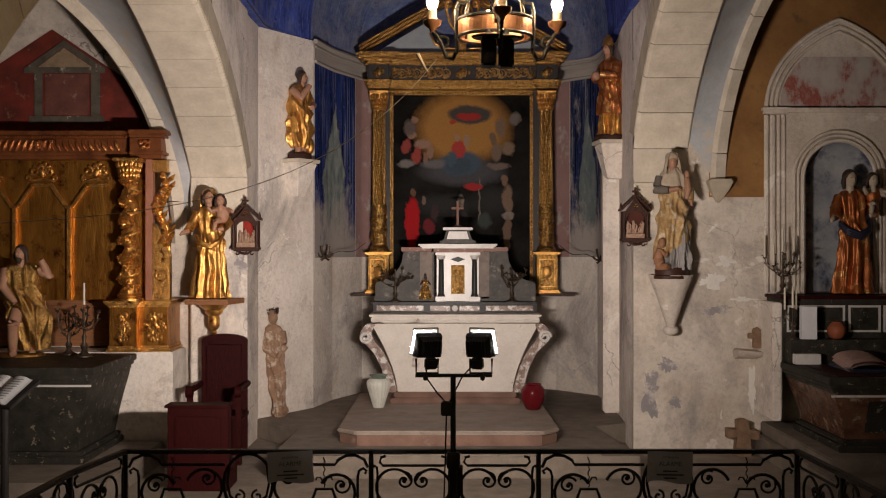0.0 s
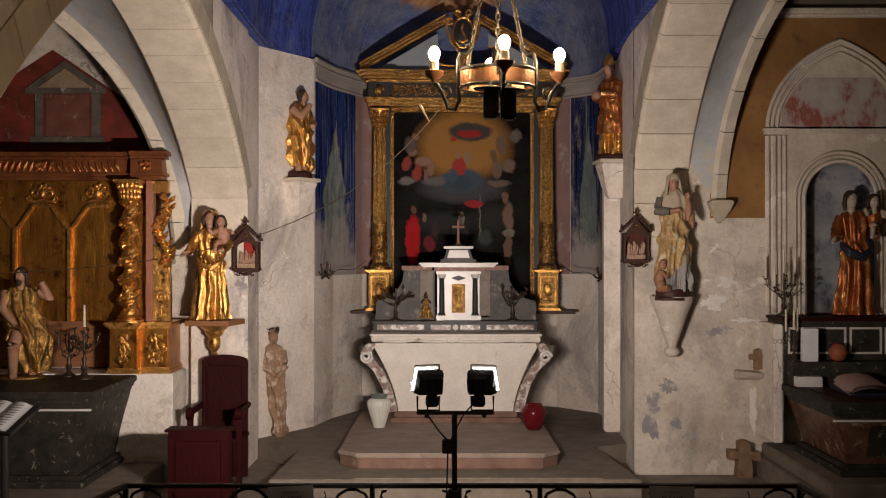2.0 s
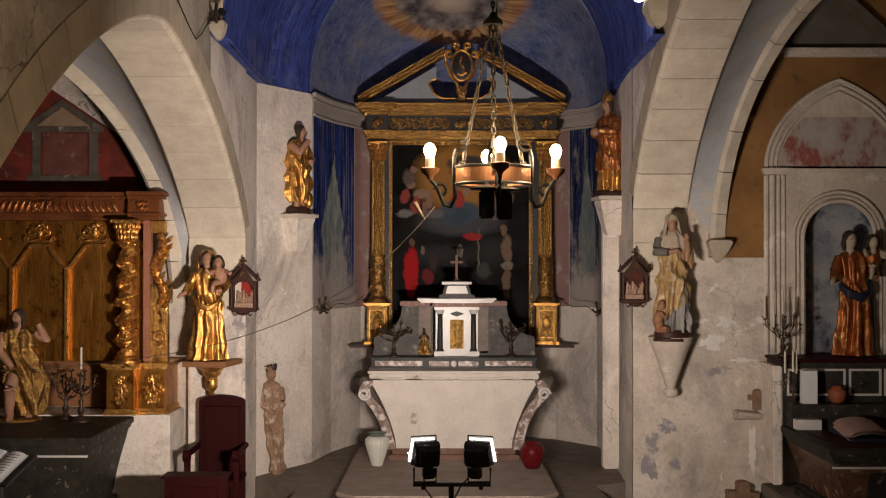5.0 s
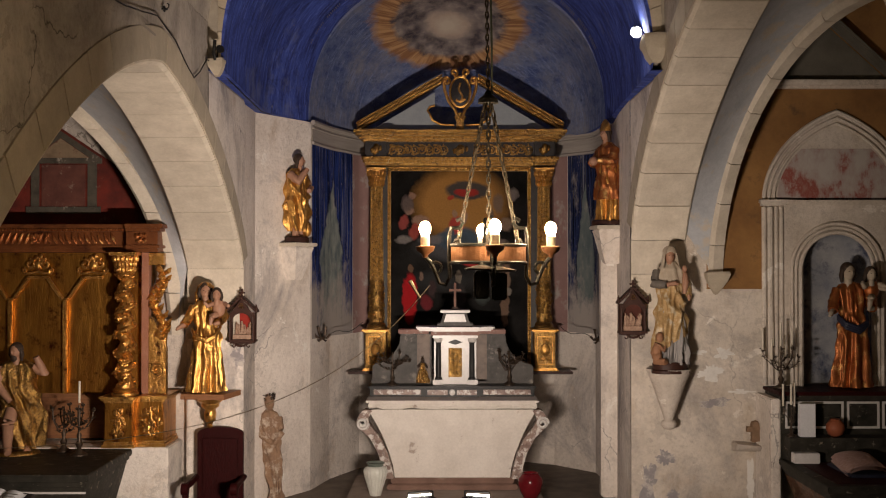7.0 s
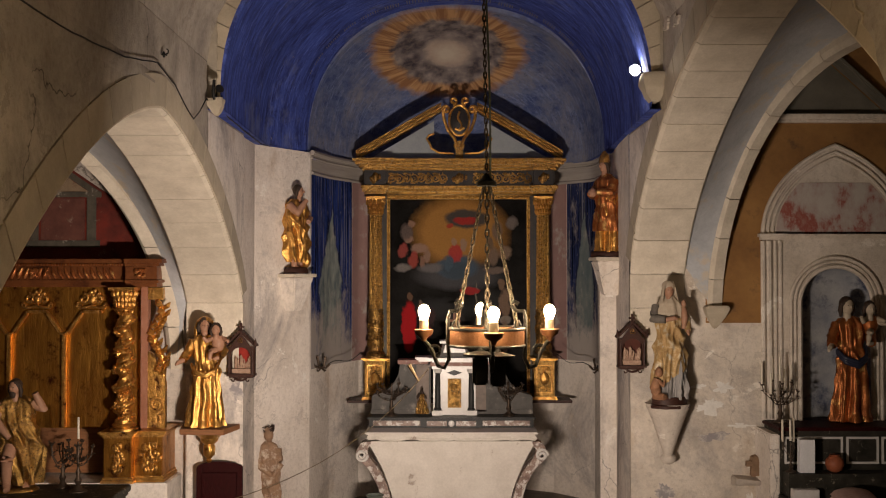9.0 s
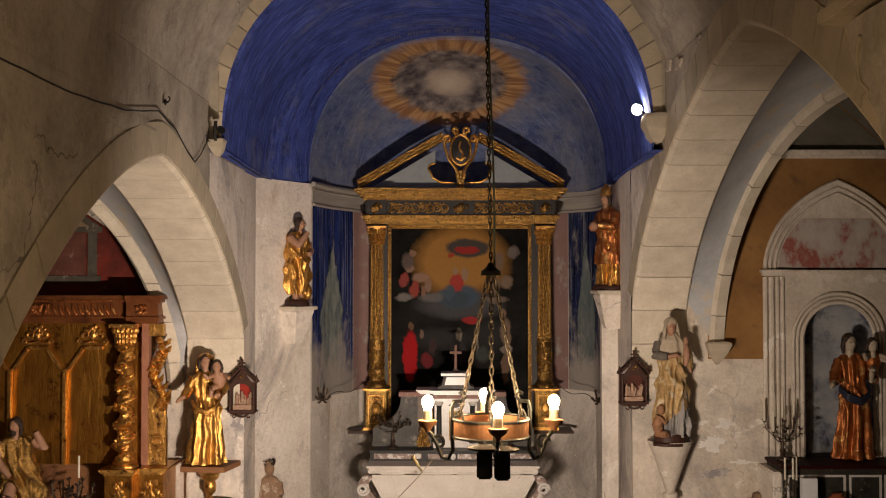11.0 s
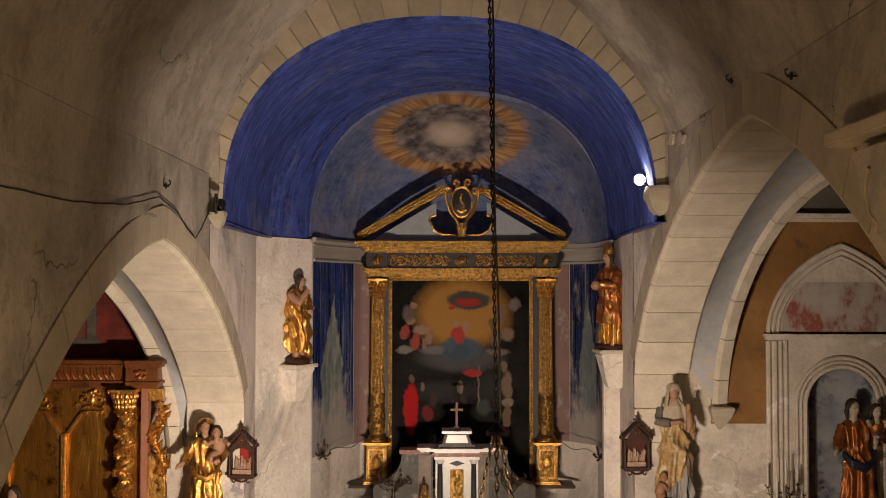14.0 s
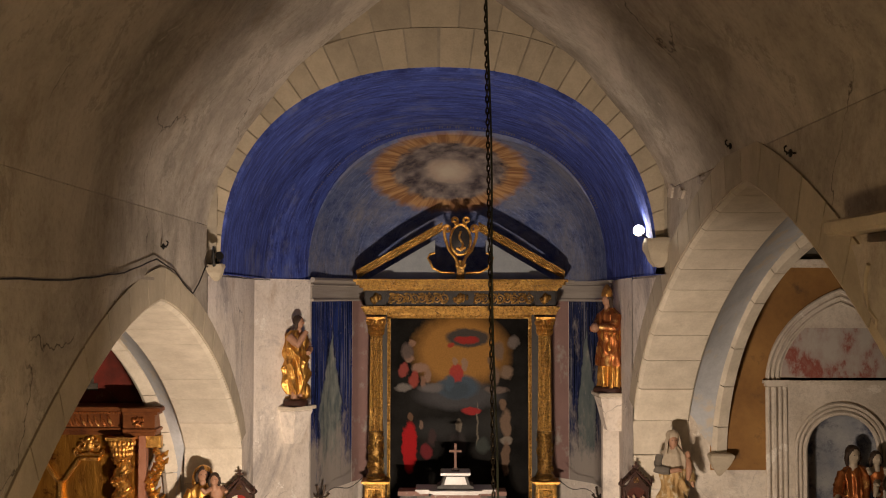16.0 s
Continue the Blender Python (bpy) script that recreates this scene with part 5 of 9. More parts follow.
    part("cartouche_frame", bm, GOLD, r, "gilded scrolled cartouche frame", smooth=True)
    bm = bmesh.new()
    prism(bm, [(mid - 0.05, 4.382), (mid + 0.05, 4.382), (mid + 0.045, 4.50), (mid + 0.075, 4.56), (mid, 4.62), (mid - 0.075, 4.56), (mid - 0.045, 4.50)], 13.38, 13.45)
    part("cartouche_stem", bm, GOLD_OLD, r, bevel=0.006)


retable()


# ---- statues, each one plain mesh ----
def lerp_rings(rings, f):
    for a, b in zip(rings, rings[1:]):
        if a[0] <= f <= b[0]:
            u = (f - a[0]) / (b[0] - a[0])
            u = u * u * (3 - 2 * u)
            return [p + (q - p) * u for p, q in zip(a[1:], b[1:])]
    return list(rings[-1][1:])


def drape(bm, h, rings, amp, folds, twist, seed, index=0, n=112, rows=76, lo=0.0, hi=1.0, slant=0.0, sweep=0.8):
    """Draped cloth: oval rings (height share, half width, half depth, x, y) with crisp hanging folds, gathered ones across the hips, and a hem that may slant."""
    out = []
    for k in range(rows + 1):
        f = lo + (hi - lo) * k / rows
        rx, ry, cx, cy = lerp_rings(rings, f)
        across = sweep * math.exp(-((f - 0.52) / 0.15) ** 2)
        ring = []
        for j in range(n):
            a = 2 * math.pi * j / n
            c, d = math.cos(a), math.sin(a)
            phase = folds * a + twist * f * 6 + 2.6 * noise.noise((f * 2.4, seed, 1.6 * c))
            wave = (1.0 - across * 0.6) * 1.5 * (1 - 2 * abs(math.sin(0.5 * phase)) ** 1.3)
            wave += 0.7 * (1 - 2 * abs(math.sin(folds * 0.85 * a + 3 * noise.noise((f * 2.2, c, seed + 4)))))
            wave += across * 1.5 * (1 - 2 * abs(math.sin(0.5 * (2.0 * c * math.pi + 34 * f + seed + 2 * noise.noise((c * 2, d * 2, seed))))))
            wave += 1.3 * noise.noise((2.4 * c + seed, 2.4 * d, f * 7))
            q = 1 + 1.25 * amp * wave * (1.15 - 0.55 * f)
            ring.append((h * (cx + rx * q * c), h * (cy + ry * q * d), h * (f + slant * (1 - k / rows) * c)))
        out.append(ring)
    vs = skin(bm, out, True)
    bm.faces.new(vs[0][::-1])
    bm.faces.new(vs[-1])
    slot([v for r in vs for v in r], index)


def limb(bm, h, pts, radii, index):
    pts = [Vector(p) * h for p in pts]
    fine, rad = [], []
    for i in range(len(pts) - 1):
        for k in range(5):
            fine.append(pts[i].lerp(pts[i + 1], k / 5))
            rad.append(h * (radii[i] + (radii[i + 1] - radii[i]) * k / 5) * (1 + 0.08 * math.sin(9 * (i * 5 + k))))
    fine.append(pts[-1])
    rad.append(h * radii[-1])
    slot(tube(bm, fine, rad, 10), index)


def head(bm, h, x, y, z, r, turn=0.0, hair=2, hood=None, beard=False, bald=False, mitre=None):
    """Head with neck, jaw, nose and hair or hood."""
    m = Matrix.Translation((x * h, y * h, z * h)) @ Matrix.Rotation(turn, 4, "Z")
    made = ball(bm, 0, 0, 0, 0.82 * r * h, 0.92 * r * h, 1.12 * r * h, 16, 12)
    made += ball(bm, 0, -0.30 * r * h, -0.55 * r * h, 0.52 * r * h, 0.5 * r * h, 0.5 * r * h, 10, 8)
    made += ball(bm, 0, -0.95 * r * h, -0.10 * r * h, 0.13 * r * h, 0.18 * r * h, 0.26 * r * h, 8, 6)
    made += tube(bm, [(0, 0.08 * r * h, -2.0 * r * h), (0, 0, -0.6 * r * h)], [0.62 * r * h, 0.48 * r * h], 10)
    bmesh.ops.transform(bm, matrix=m, verts=made)
    slot(made, 1)
    eyes = []
    for s in (-1, 1):
        eyes += ball(bm, s * 0.32 * r * h, -0.80 * r * h, 0.08 * r * h, 0.14 * r * h, 0.08 * r * h, 0.06 * r * h, 8, 5)
    bmesh.ops.transform(bm, matrix=m, verts=eyes)
    slot(eyes, 2)
    hv = []
    if not bald:
        hv += ball(bm, 0, 0.22 * r * h, 0.28 * r * h, 0.98 * r * h, 0.98 * r * h, 1.08 * r * h, 14, 10)
        for s in (-1, 1):
            hv += tube(bm, [(s * 0.78 * r * h, 0.05 * r * h, 0.4 * r * h), (s * 0.92 * r * h, 0.15 * r * h, -0.5 * r * h), (s * 0.75 * r * h, 0.3 * r * h, -1.4 * r * h)], [0.32 * r * h, 0.36 * r * h, 0.2 * r * h], 8)
    if beard:
        hv += ball(bm, 0, -0.5 * r * h, -0.95 * r * h, 0.5 * r * h, 0.42 * r * h, 0.6 * r * h, 10, 8)
    if hv:
        bmesh.ops.transform(bm, matrix=m, verts=hv)
        slot(hv, hair)
    if hood is not None:
        rings = []
        for k in range(9):
            f = k / 8
            ring = []
            for j in range(15):
                a = -0.62 + (math.pi + 1.24) * j / 14
                w = 1.15 + 0.55 * (1 - f) ** 1.5
                ring.append((w * r * h * math.cos(a) * (1 - 0.55 * max(0, f - 0.6) ** 1.2 * 2.2), (0.9 * w * math.sin(a) - 0.25) * r * h, (-1.9 + 3.25 * f) * r * h))
            rings.append(ring)
        v2 = skin(bm, rings)
        top = ball(bm, 0, 0.25 * r * h, 0.65 * r * h, 1.12 * r * h, 1.05 * r * h, 0.85 * r * h, 14, 8)
        hv = [v for q in v2 for v in q] + top
        bmesh.ops.transform(bm, matrix=m, verts=hv)
        slot(hv, hood)
    if mitre is not None:
        rings = []
        for z, w, d in ((0.5, 1.0, 1.0), (1.1, 1.12, 0.85), (1.9, 0.95, 0.55), (2.6, 0.30, 0.12)):
            rings.append([(w * r * h * math.cos(a), d * r * h * math.sin(a) * 1.0, z * r * h) for a in [6.2832 * j / 14 for j in range(14)]])
        v2 = skin(bm, rings, True)
        hv = [v for q in v2 for v in q]
        bmesh.ops.transform(bm, matrix=m, verts=hv)
        slot(hv, mitre)


def child(bm, h, at, size, cloth):
    """A small seated form on an arm."""
    x, y, z = at
    made = []
    s = size
    slot(ball(bm, h * x, h * y, h * z, h * s * 0.30, h * s * 0.26, h * s * 0.42), cloth)
    head(bm, h, x - 0.02, y - 0.03, z + s * 0.62, s * 0.24)
    limb(bm, h, [(x - s * 0.25, y - 0.02, z + s * 0.2), (x - s * 0.5, y - s * 0.4, z + s * 0.1), (x - s * 0.65, y - s * 0.5, z + s * 0.3)], [s * 0.11, s * 0.09, s * 0.07], 1)
    limb(bm, h, [(x + s * 0.25, y - 0.02, z + s * 0.2), (x + s * 0.45, y - s * 0.4, z + s * 0.1)], [s * 0.11, s * 0.08], 1)
    limb(bm, h, [(x - s * 0.1, y - s * 0.2, z - s * 0.3), (x - s * 0.3, y - s * 0.5, z - s * 0.35), (x - s * 0.35, y - s * 0.5, z - s * 0.75)], [s * 0.14, s * 0.12, s * 0.08], 1)


def statue(name, label, mats, at, build):
    bm = bmesh.new()
    build(bm)
    ob = tagged(part(name, bm, mats, smooth=True, auto=60), label, "statue")
    ob.matrix_basis = at
    return ob


GOLD_RED = surface("red_gold_lacquer", (0.46, 0.16, 0.05), (0.18, 0.04, 0.014), 12, 0.36, 0.7, fine=60, relief=0.6, stain=(0.8, 0.5, 0.18), stain_at=(0.55, 0.68), stain_scale=10)
GOLD_PALE = surface("pale_worn_gold_cloth", (0.50, 0.34, 0.15), (0.22, 0.11, 0.04), 15, 0.5, 0.2, relief=0.6, stain=(0.52, 0.43, 0.30), stain_at=(0.52, 0.60), stain_scale=15)
SKIRT = surface("striped_grey_white_skirt", (0.40, 0.37, 0.34), (0.06, 0.065, 0.085), 5, 0.6, relief=0.3, stretch=(9, 9, 0.5))
OLD_SKIN = surface("worn_flesh_paint", (0.34, 0.17, 0.09), (0.15, 0.07, 0.04), 16, 0.6, relief=0.4)
BLUE_CLOTH = surface("grey_painted_cloth", (0.17, 0.145, 0.12), (0.06, 0.052, 0.045), 9, 0.55, relief=0.2)
CREAM_CLOTH = surface("cream_painted_cloth", (0.50, 0.42, 0.32), (0.32, 0.25, 0.18), 9, 0.55, relief=0.2)
NAVY = surface("dark_navy_sash", (0.025, 0.028, 0.05), (0.012, 0.013, 0.02), 9, 0.4, relief=0.2)
OLD_WOOD = surface("worn_polychrome_wood", (0.34, 0.21, 0.13), (0.13, 0.075, 0.05), 9, 0.7, fine=50, relief=0.7, stain=(0.52, 0.42, 0.33), stain_at=(0.5, 0.62), stain_scale=11, depth=0.02)

WOMAN = ((0.0, 0.165, 0.13, 0.0, 0.0), (0.08, 0.15, 0.115, 0.0, 0.0), (0.30, 0.13, 0.10, 0.01, -0.01), (0.50, 0.125, 0.095, 0.01, -0.01), (0.60, 0.10, 0.08, 0.0, 0.0), (0.70, 0.115, 0.085, 0.0, 0.0), (0.78, 0.125, 0.075, 0.0, 0.0), (0.82, 0.09, 0.06, 0.0, 0.0), (0.845, 0.035, 0.035, 0.0, 0.0))


def madonna(bm, h, sash=None):
    drape(bm, h, WOMAN, 0.075, 8, 0.35, 2.0, 0, hi=0.845, sweep=0.9)
    # gathered mantle across the hips
    for k in range(3 if sash is not None else 2):
        pts = [(-0.125, -0.03, 0.575 - 0.014 * k), (-0.09, -0.105, 0.515 - 0.018 * k), (0.01, -0.125, 0.480 - 0.018 * k), (0.09, -0.10, 0.525 - 0.012 * k), (0.13, -0.02, 0.60)]
        limb(bm, h, pts, [0.012, 0.016, 0.018, 0.016, 0.012], sash if sash is not None else 0)
    limb(bm, h, [(-0.11, 0.0, 0.785), (-0.155, -0.02, 0.68), (-0.195, -0.09, 0.615)], [0.042, 0.046, 0.040], 0)
    limb(bm, h, [(-0.195, -0.09, 0.615), (-0.235, -0.14, 0.595), (-0.255, -0.16, 0.575)], [0.022, 0.020, 0.010], 1)
    limb(bm, h, [(0.11, 0.0, 0.785), (0.16, -0.02, 0.69), (0.12, -0.12, 0.635)], [0.042, 0.048, 0.040], 0)
    limb(bm, h, [(0.12, -0.12, 0.635), (0.075, -0.15, 0.625)], [0.022, 0.014], 1)


def build_left_madonna(bm):
    h = 1.04
    madonna(bm, h)
    head(bm, h, -0.01, -0.02, 0.925, 0.058, 0.2, hair=2)
    slot(ball(bm, -0.01 * h, 0.012 * h, 0.962 * h, 0.066 * h, 0.068 * h, 0.045 * h), 0)
    # veil falling on the shoulders
    for s in (-1, 1):
        limb(bm, h, [(-0.01 + s * 0.05, 0.02, 0.97), (-0.01 + s * 0.075, 0.03, 0.90), (s * 0.09, 0.03, 0.82)], [0.020, 0.024, 0.018], 0)
    child(bm, h, (0.12, -0.10, 0.77), 0.20, 1)


def build_niche_madonna(bm):
    h = 1.19
    madonna(bm, h, 3)
    head(bm, h, -0.03, -0.02, 0.925, 0.06, 0.1)
    child(bm, h, (0.13, -0.09, 0.785), 0.20, 0)
    limb(bm, h, [(0.16, -0.1, 0.80), (0.24, -0.14, 0.785), (0.29, -0.16, 0.78)], [0.022, 0.018, 0.012], 1)


def build_hooded(bm):
    h = 1.14
    # skirt, long gathered overrobe with a slanting hem, shawl
    drape(bm, h, ((0.0, 0.155, 0.12, 0.02, 0.0), (0.30, 0.13, 0.10, 0.02, 0.0), (0.5, 0.115, 0.09, 0.01, 0.0)), 0.09, 11, 0.0, 5.0, 3, hi=0.45, sweep=0.0)
    drape(bm, h, ((0.12, 0.165, 0.13, -0.01, 0.0), (0.42, 0.148, 0.118, 0.0, -0.01), (0.62, 0.118, 0.09, 0.0, 0.0), (0.80, 0.125, 0.085, 0.0, 0.0), (0.86, 0.07, 0.06, 0.0, 0.0)), 0.075, 7, 0.9, 9.0, 0, lo=0.17, hi=0.72, slant=0.09, sweep=1.3)
    drape(bm, h, ((0.62, 0.15, 0.10, 0.0, -0.01), (0.72, 0.145, 0.10, 0.0, 0.0), (0.80, 0.12, 0.085, 0.0, 0.0), (0.87, 0.05, 0.05, 0.0, 0.0)), 0.05, 6, 0.6, 4.0, 4, lo=0.70, hi=0.87, rows=24, slant=-0.02)
    head(bm, h, -0.01, -0.03, 0.92, 0.058, 0.1, bald=True, hood=4)
    limb(bm, h, [(-0.13, -0.01, 0.79), (-0.165, -0.05, 0.685), (-0.06, -0.125, 0.675)], [0.038, 0.042, 0.032], 5)
    limb(bm, h, [(-0.06, -0.125, 0.675), (0.02, -0.135, 0.69), (0.05, -0.135, 0.68)], [0.020, 0.020, 0.010], 1)
    limb(bm, h, [(0.12, 0.0, 0.78), (0.16, -0.04, 0.67), (0.155, -0.11, 0.585)], [0.042, 0.042, 0.030], 0)
    limb(bm, h, [(0.155, -0.11, 0.585), (0.16, -0.13, 0.545)], [0.020, 0.012], 1)
    # pale bundled form in her arm
    limb(bm, h, [(0.115, -0.11, 0.60), (0.125, -0.115, 0.70), (0.12, -0.10, 0.775)], [0.018, 0.036, 0.022], 1)
    slot(ball(bm, 0.118 * h, -0.10 * h, 0.81 * h, 0.026 * h, 0.028 * h, 0.032 * h), 1)
    # kneeling form at her feet
    limb(bm, h, [(-0.13, -0.07, 0.03), (-0.155, -0.08, 0.10), (-0.135, -0.09, 0.18)], [0.045, 0.052, 0.035], 7)
    limb(bm, h, [(-0.16, -0.06, 0.025), (-0.09, -0.15, 0.03), (-0.05, -0.10, 0.02)], [0.032, 0.030, 0.020], 7)
    limb(bm, h, [(-0.125, -0.11, 0.16), (-0.09, -0.15, 0.12), (-0.07, -0.12, 0.17)], [0.018, 0.016, 0.010], 7)
    slot(ball(bm, -0.125 * h, -0.11 * h, 0.232 * h, 0.038 * h, 0.042 * h, 0.045 * h), 7)
    slot(lathe(bm, [(0.21 * h, -0.075 * h), (0.215 * h, -0.05 * h), (0.19 * h, -0.04 * h), (0.195 * h, 0.0), (0.18 * h, 0.02 * h)], 8, pose(0, 0, 0, 0, 0, 22.5), 0.75), 6)


def build_bearded(bm):
    h = 1.0
    drape(bm, h, ((0.03, 0.13, 0.10, 0.08, 0.02), (0.25, 0.16, 0.12, 0.06, 0.01), (0.42, 0.185, 0.13, 0.04, 0.0), (0.60, 0.165, 0.11, 0.0, 0.0), (0.76, 0.17, 0.095, 0.0, 0.0), (0.81, 0.13, 0.08, 0.0, 0.0), (0.85, 0.06, 0.05, 0.0, 0.0)), 0.11, 6, 1.5, 7.0, 0, lo=0.04, hi=0.85)
    drape(bm, h, ((0.02, 0.07, 0.05, 0.16, 0.05), (0.3, 0.10, 0.06, 0.15, 0.04), (0.5, 0.08, 0.05, 0.12, 0.04)), 0.12, 5, 0.6, 2.0, 0, lo=0.06, hi=0.5, rows=20)
    limb(bm, h, [(-0.05, -0.08, 0.40), (-0.09, -0.15, 0.28), (-0.09, -0.08, 0.06), (-0.09, -0.14, 0.02)], [0.06, 0.052, 0.04, 0.03], 1)
    limb(bm, h, [(0.07, 0.0, 0.42), (0.08, -0.02, 0.25), (0.07, 0.0, 0.06), (0.08, -0.07, 0.02)], [0.06, 0.052, 0.04, 0.03], 1)
    limb(bm, h, [(-0.14, 0.0, 0.78), (-0.17, -0.05, 0.62), (-0.07, -0.12, 0.48)], [0.05, 0.042, 0.025], 1)
    limb(bm, h, [(0.14, 0.0, 0.78), (0.22, -0.03, 0.72), (0.15, -0.06, 0.87)], [0.05, 0.045, 0.028], 1)
    head(bm, h, -0.02, -0.04, 0.925, 0.062, -0.7, beard=True)
    slot(lathe(bm, [(0.2 * h, -0.05), (0.2 * h, 0.0), (0.17 * h, 0.02)], 20, None, 0.7), 0)


def build_pilgrim(bm):
    h = 0.96
    drape(bm, h, ((0.06, 0.11, 0.09, 0.0, 0.0), (0.3, 0.16, 0.13, 0.0, 0.0), (0.55, 0.155, 0.12, 0.0, 0.0), (0.78, 0.15, 0.10, 0.0, 0.0), (0.84, 0.07, 0.06, 0.0, 0.0)), 0.11, 6, 1.4, 3.0, 0, lo=0.12, hi=0.84)
    for x in (-0.05, 0.06):
        limb(bm, h, [(x, 0, 0.3), (x, -0.02, 0.06), (x, -0.09, 0.03)], [0.05, 0.04, 0.03], 1)
    slot(ball(bm, 0.1 * h, -0.06 * h, 0.15 * h, 0.055 * h, 0.07 * h, 0.10 * h), 0)
    limb(bm, h, [(-0.13, 0, 0.77), (-0.10, -0.10, 0.68), (0.0, -0.15, 0.83)], [0.05, 0.045, 0.028], 1)
    limb(bm, h, [(0.13, 0, 0.77), (0.16, -0.07, 0.62), (0.05, -0.14, 0.58)], [0.05, 0.045, 0.028], 1)
    head(bm, h, 0.0, -0.04, 0.93, 0.062, 0.3)
    slot(lathe(bm, [(0.17 * h, -0.01), (0.17 * h, 0.04), (0.14 * h, 0.06)], 8, pose(0, 0, 0, 0, 0, 22.5), 0.85), 3)


def build_bishop(bm):
    h = 0.99
    drape(bm, h, ((0.0, 0.15, 0.12, 0.0, 0.0), (0.3, 0.135, 0.11, 0.0, 0.0), (0.6, 0.13, 0.10, 0.0, 0.0), (0.8, 0.14, 0.085, 0.0, 0.0), (0.88, 0.06, 0.05, 0.0, 0.0)), 0.07, 9, 0.1, 6.0, 0, lo=0.03, hi=0.88)
    drape(bm, h, ((0.24, 0.16, 0.135, 0.0, 0.0), (0.6, 0.14, 0.11, 0.0, 0.0), (0.8, 0.15, 0.095, 0.0, 0.0), (0.89, 0.06, 0.05, 0.0, 0.0)), 0.05, 6, 0.2, 1.0, 4, lo=0.26, hi=0.88)
    limb(bm, h, [(-0.13, 0, 0.8), (-0.16, -0.06, 0.66), (-0.06, -0.17, 0.66)], [0.055, 0.055, 0.04], 4)
    limb(bm, h, [(0.13, 0, 0.8), (0.16, -0.06, 0.66), (0.06, -0.17, 0.68)], [0.055, 0.055, 0.04], 4)
    slot(ball(bm, 0, -0.19 * h, 0.67 * h, 0.05 * h), 1)
    head(bm, h, 0, -0.03, 0.97, 0.062, 0.0, mitre=0)
    slot(lathe(bm, [(0.19 * h, -0.02), (0.19 * h, 0.02), (0.17 * h, 0.04)], 8, pose(0, 0, 0, 0, 0, 22.5), 0.85), 3)


def build_bound(bm):
    h = 1.12
    drape(bm, h, ((0.0, 0.05, 0.05, 0.02, 0.0), (0.05, 0.085, 0.07, 0.02, -0.01), (0.12, 0.06, 0.055, 0.02, 0.0), (0.3, 0.09, 0.07, 0.01, 0.0), (0.5, 0.115, 0.08, 0.0, 0.0), (0.62, 0.105, 0.07, -0.01, 0.0), (0.76, 0.135, 0.075, -0.02, 0.0), (0.82, 0.11, 0.065, -0.02, 0.0), (0.86, 0.035, 0.035, -0.01, 0.0)), 0.08, 5, 0.8, 12.0, 0, hi=0.86)
    limb(bm, h, [(-0.12, 0, 0.78), (-0.115, -0.03, 0.64), (0.0, -0.08, 0.56)], [0.04, 0.038, 0.026], 0)
    limb(bm, h, [(0.10, 0, 0.78), (0.115, -0.03, 0.64), (0.02, -0.08, 0.54)], [0.04, 0.038, 0.026], 0)
    slot(ball(bm, 0, -0.02 * h, 0.92 * h, 0.056 * h, 0.06 * h, 0.07 * h), 0)
    slot(tube(bm, [(0, 0, 0.82 * h), (0, -0.01 * h, 0.9 * h)], 0.035 * h, 10), 0)
    rnd = random.Random(5)
    for k in range(40):
        a = rnd.random() * 6.283
        p = Vector((0.055 * h * math.cos(a), -0.01 + 0.055 * h * math.sin(a), (0.945 + 0.05 * rnd.random()) * h))
        slot(tube(bm, [p, p + Vector((0.03 * math.cos(a + 1), 0.03 * math.sin(a + 1), 0.03 * rnd.random()))], [0.008, 0.003], 5), 1)


def build_small_figure(bm):
    h = 0.27
    drape(bm, h, ((0.0, 0.24, 0.20, 0, 0), (0.3, 0.19, 0.15, 0, 0), (0.62, 0.10, 0.08, 0, 0), (0.75, 0.10, 0.07, 0, 0), (0.8, 0.04, 0.04, 0, 0)), 0.09, 9, 0.0, 3.0, 0, hi=0.8)
    slot(ball(bm, 0, 0, 0.87 * h, 0.07 * h, 0.07 * h, 0.08 * h), 1)
    slot(ball(bm, 0, 0, 0.98 * h, 0.055 * h, 0.055 * h, 0.05 * h), 1)
    limb(bm, h, [(-0.1, 0, 0.72), (-0.2, -0.08, 0.6)], [0.05, 0.03], 1)
    limb(bm, h, [(0.1, 0, 0.72), (0.2, -0.08, 0.6)], [0.05, 0.03], 1)


statue("madonna_statue", "gilded wooden statue of a mother and child on a bracket", [GOLD, SKIN, HAIR], pose(-2.235, 10.50, 1.533, 0, 0, 8), build_left_madonna)
statue("bearded_saint_statue", "gilded statue of a bearded saint on the side altar", [GOLD_OLD, SKIN, HAIR], pose(-3.844, 10.0, 1.034, 0, 0, 25), build_bearded)
statue("pilgrim_statue", "gilded wooden statue of a saint on a wall ledge", [GOLD, SKIN, HAIR, DARK_WOOD], pose(-1.581, 12.05, 2.996, 0, 0, 60), build_pilgrim)
statue("bishop_statue", "red and gold lacquered statue of a mitred bishop on a ledge", [GOLD, SKIN, HAIR, DARK_WOOD, GOLD_RED], pose(1.797, 11.75, 3.184, 0, 0, -62), build_bishop)
statue("hooded_saint_statue", "painted statue of a hooded saint in worn gold", [GOLD_PALE, SKIN, HAIR, SKIRT, CREAM_CLOTH, BLUE_CLOTH, DARK_WOOD, OLD_SKIN], pose(2.192, 10.45, 1.8) @ Matrix.Diagonal((0.86, 0.92, 0.98, 1)), build_hooded)
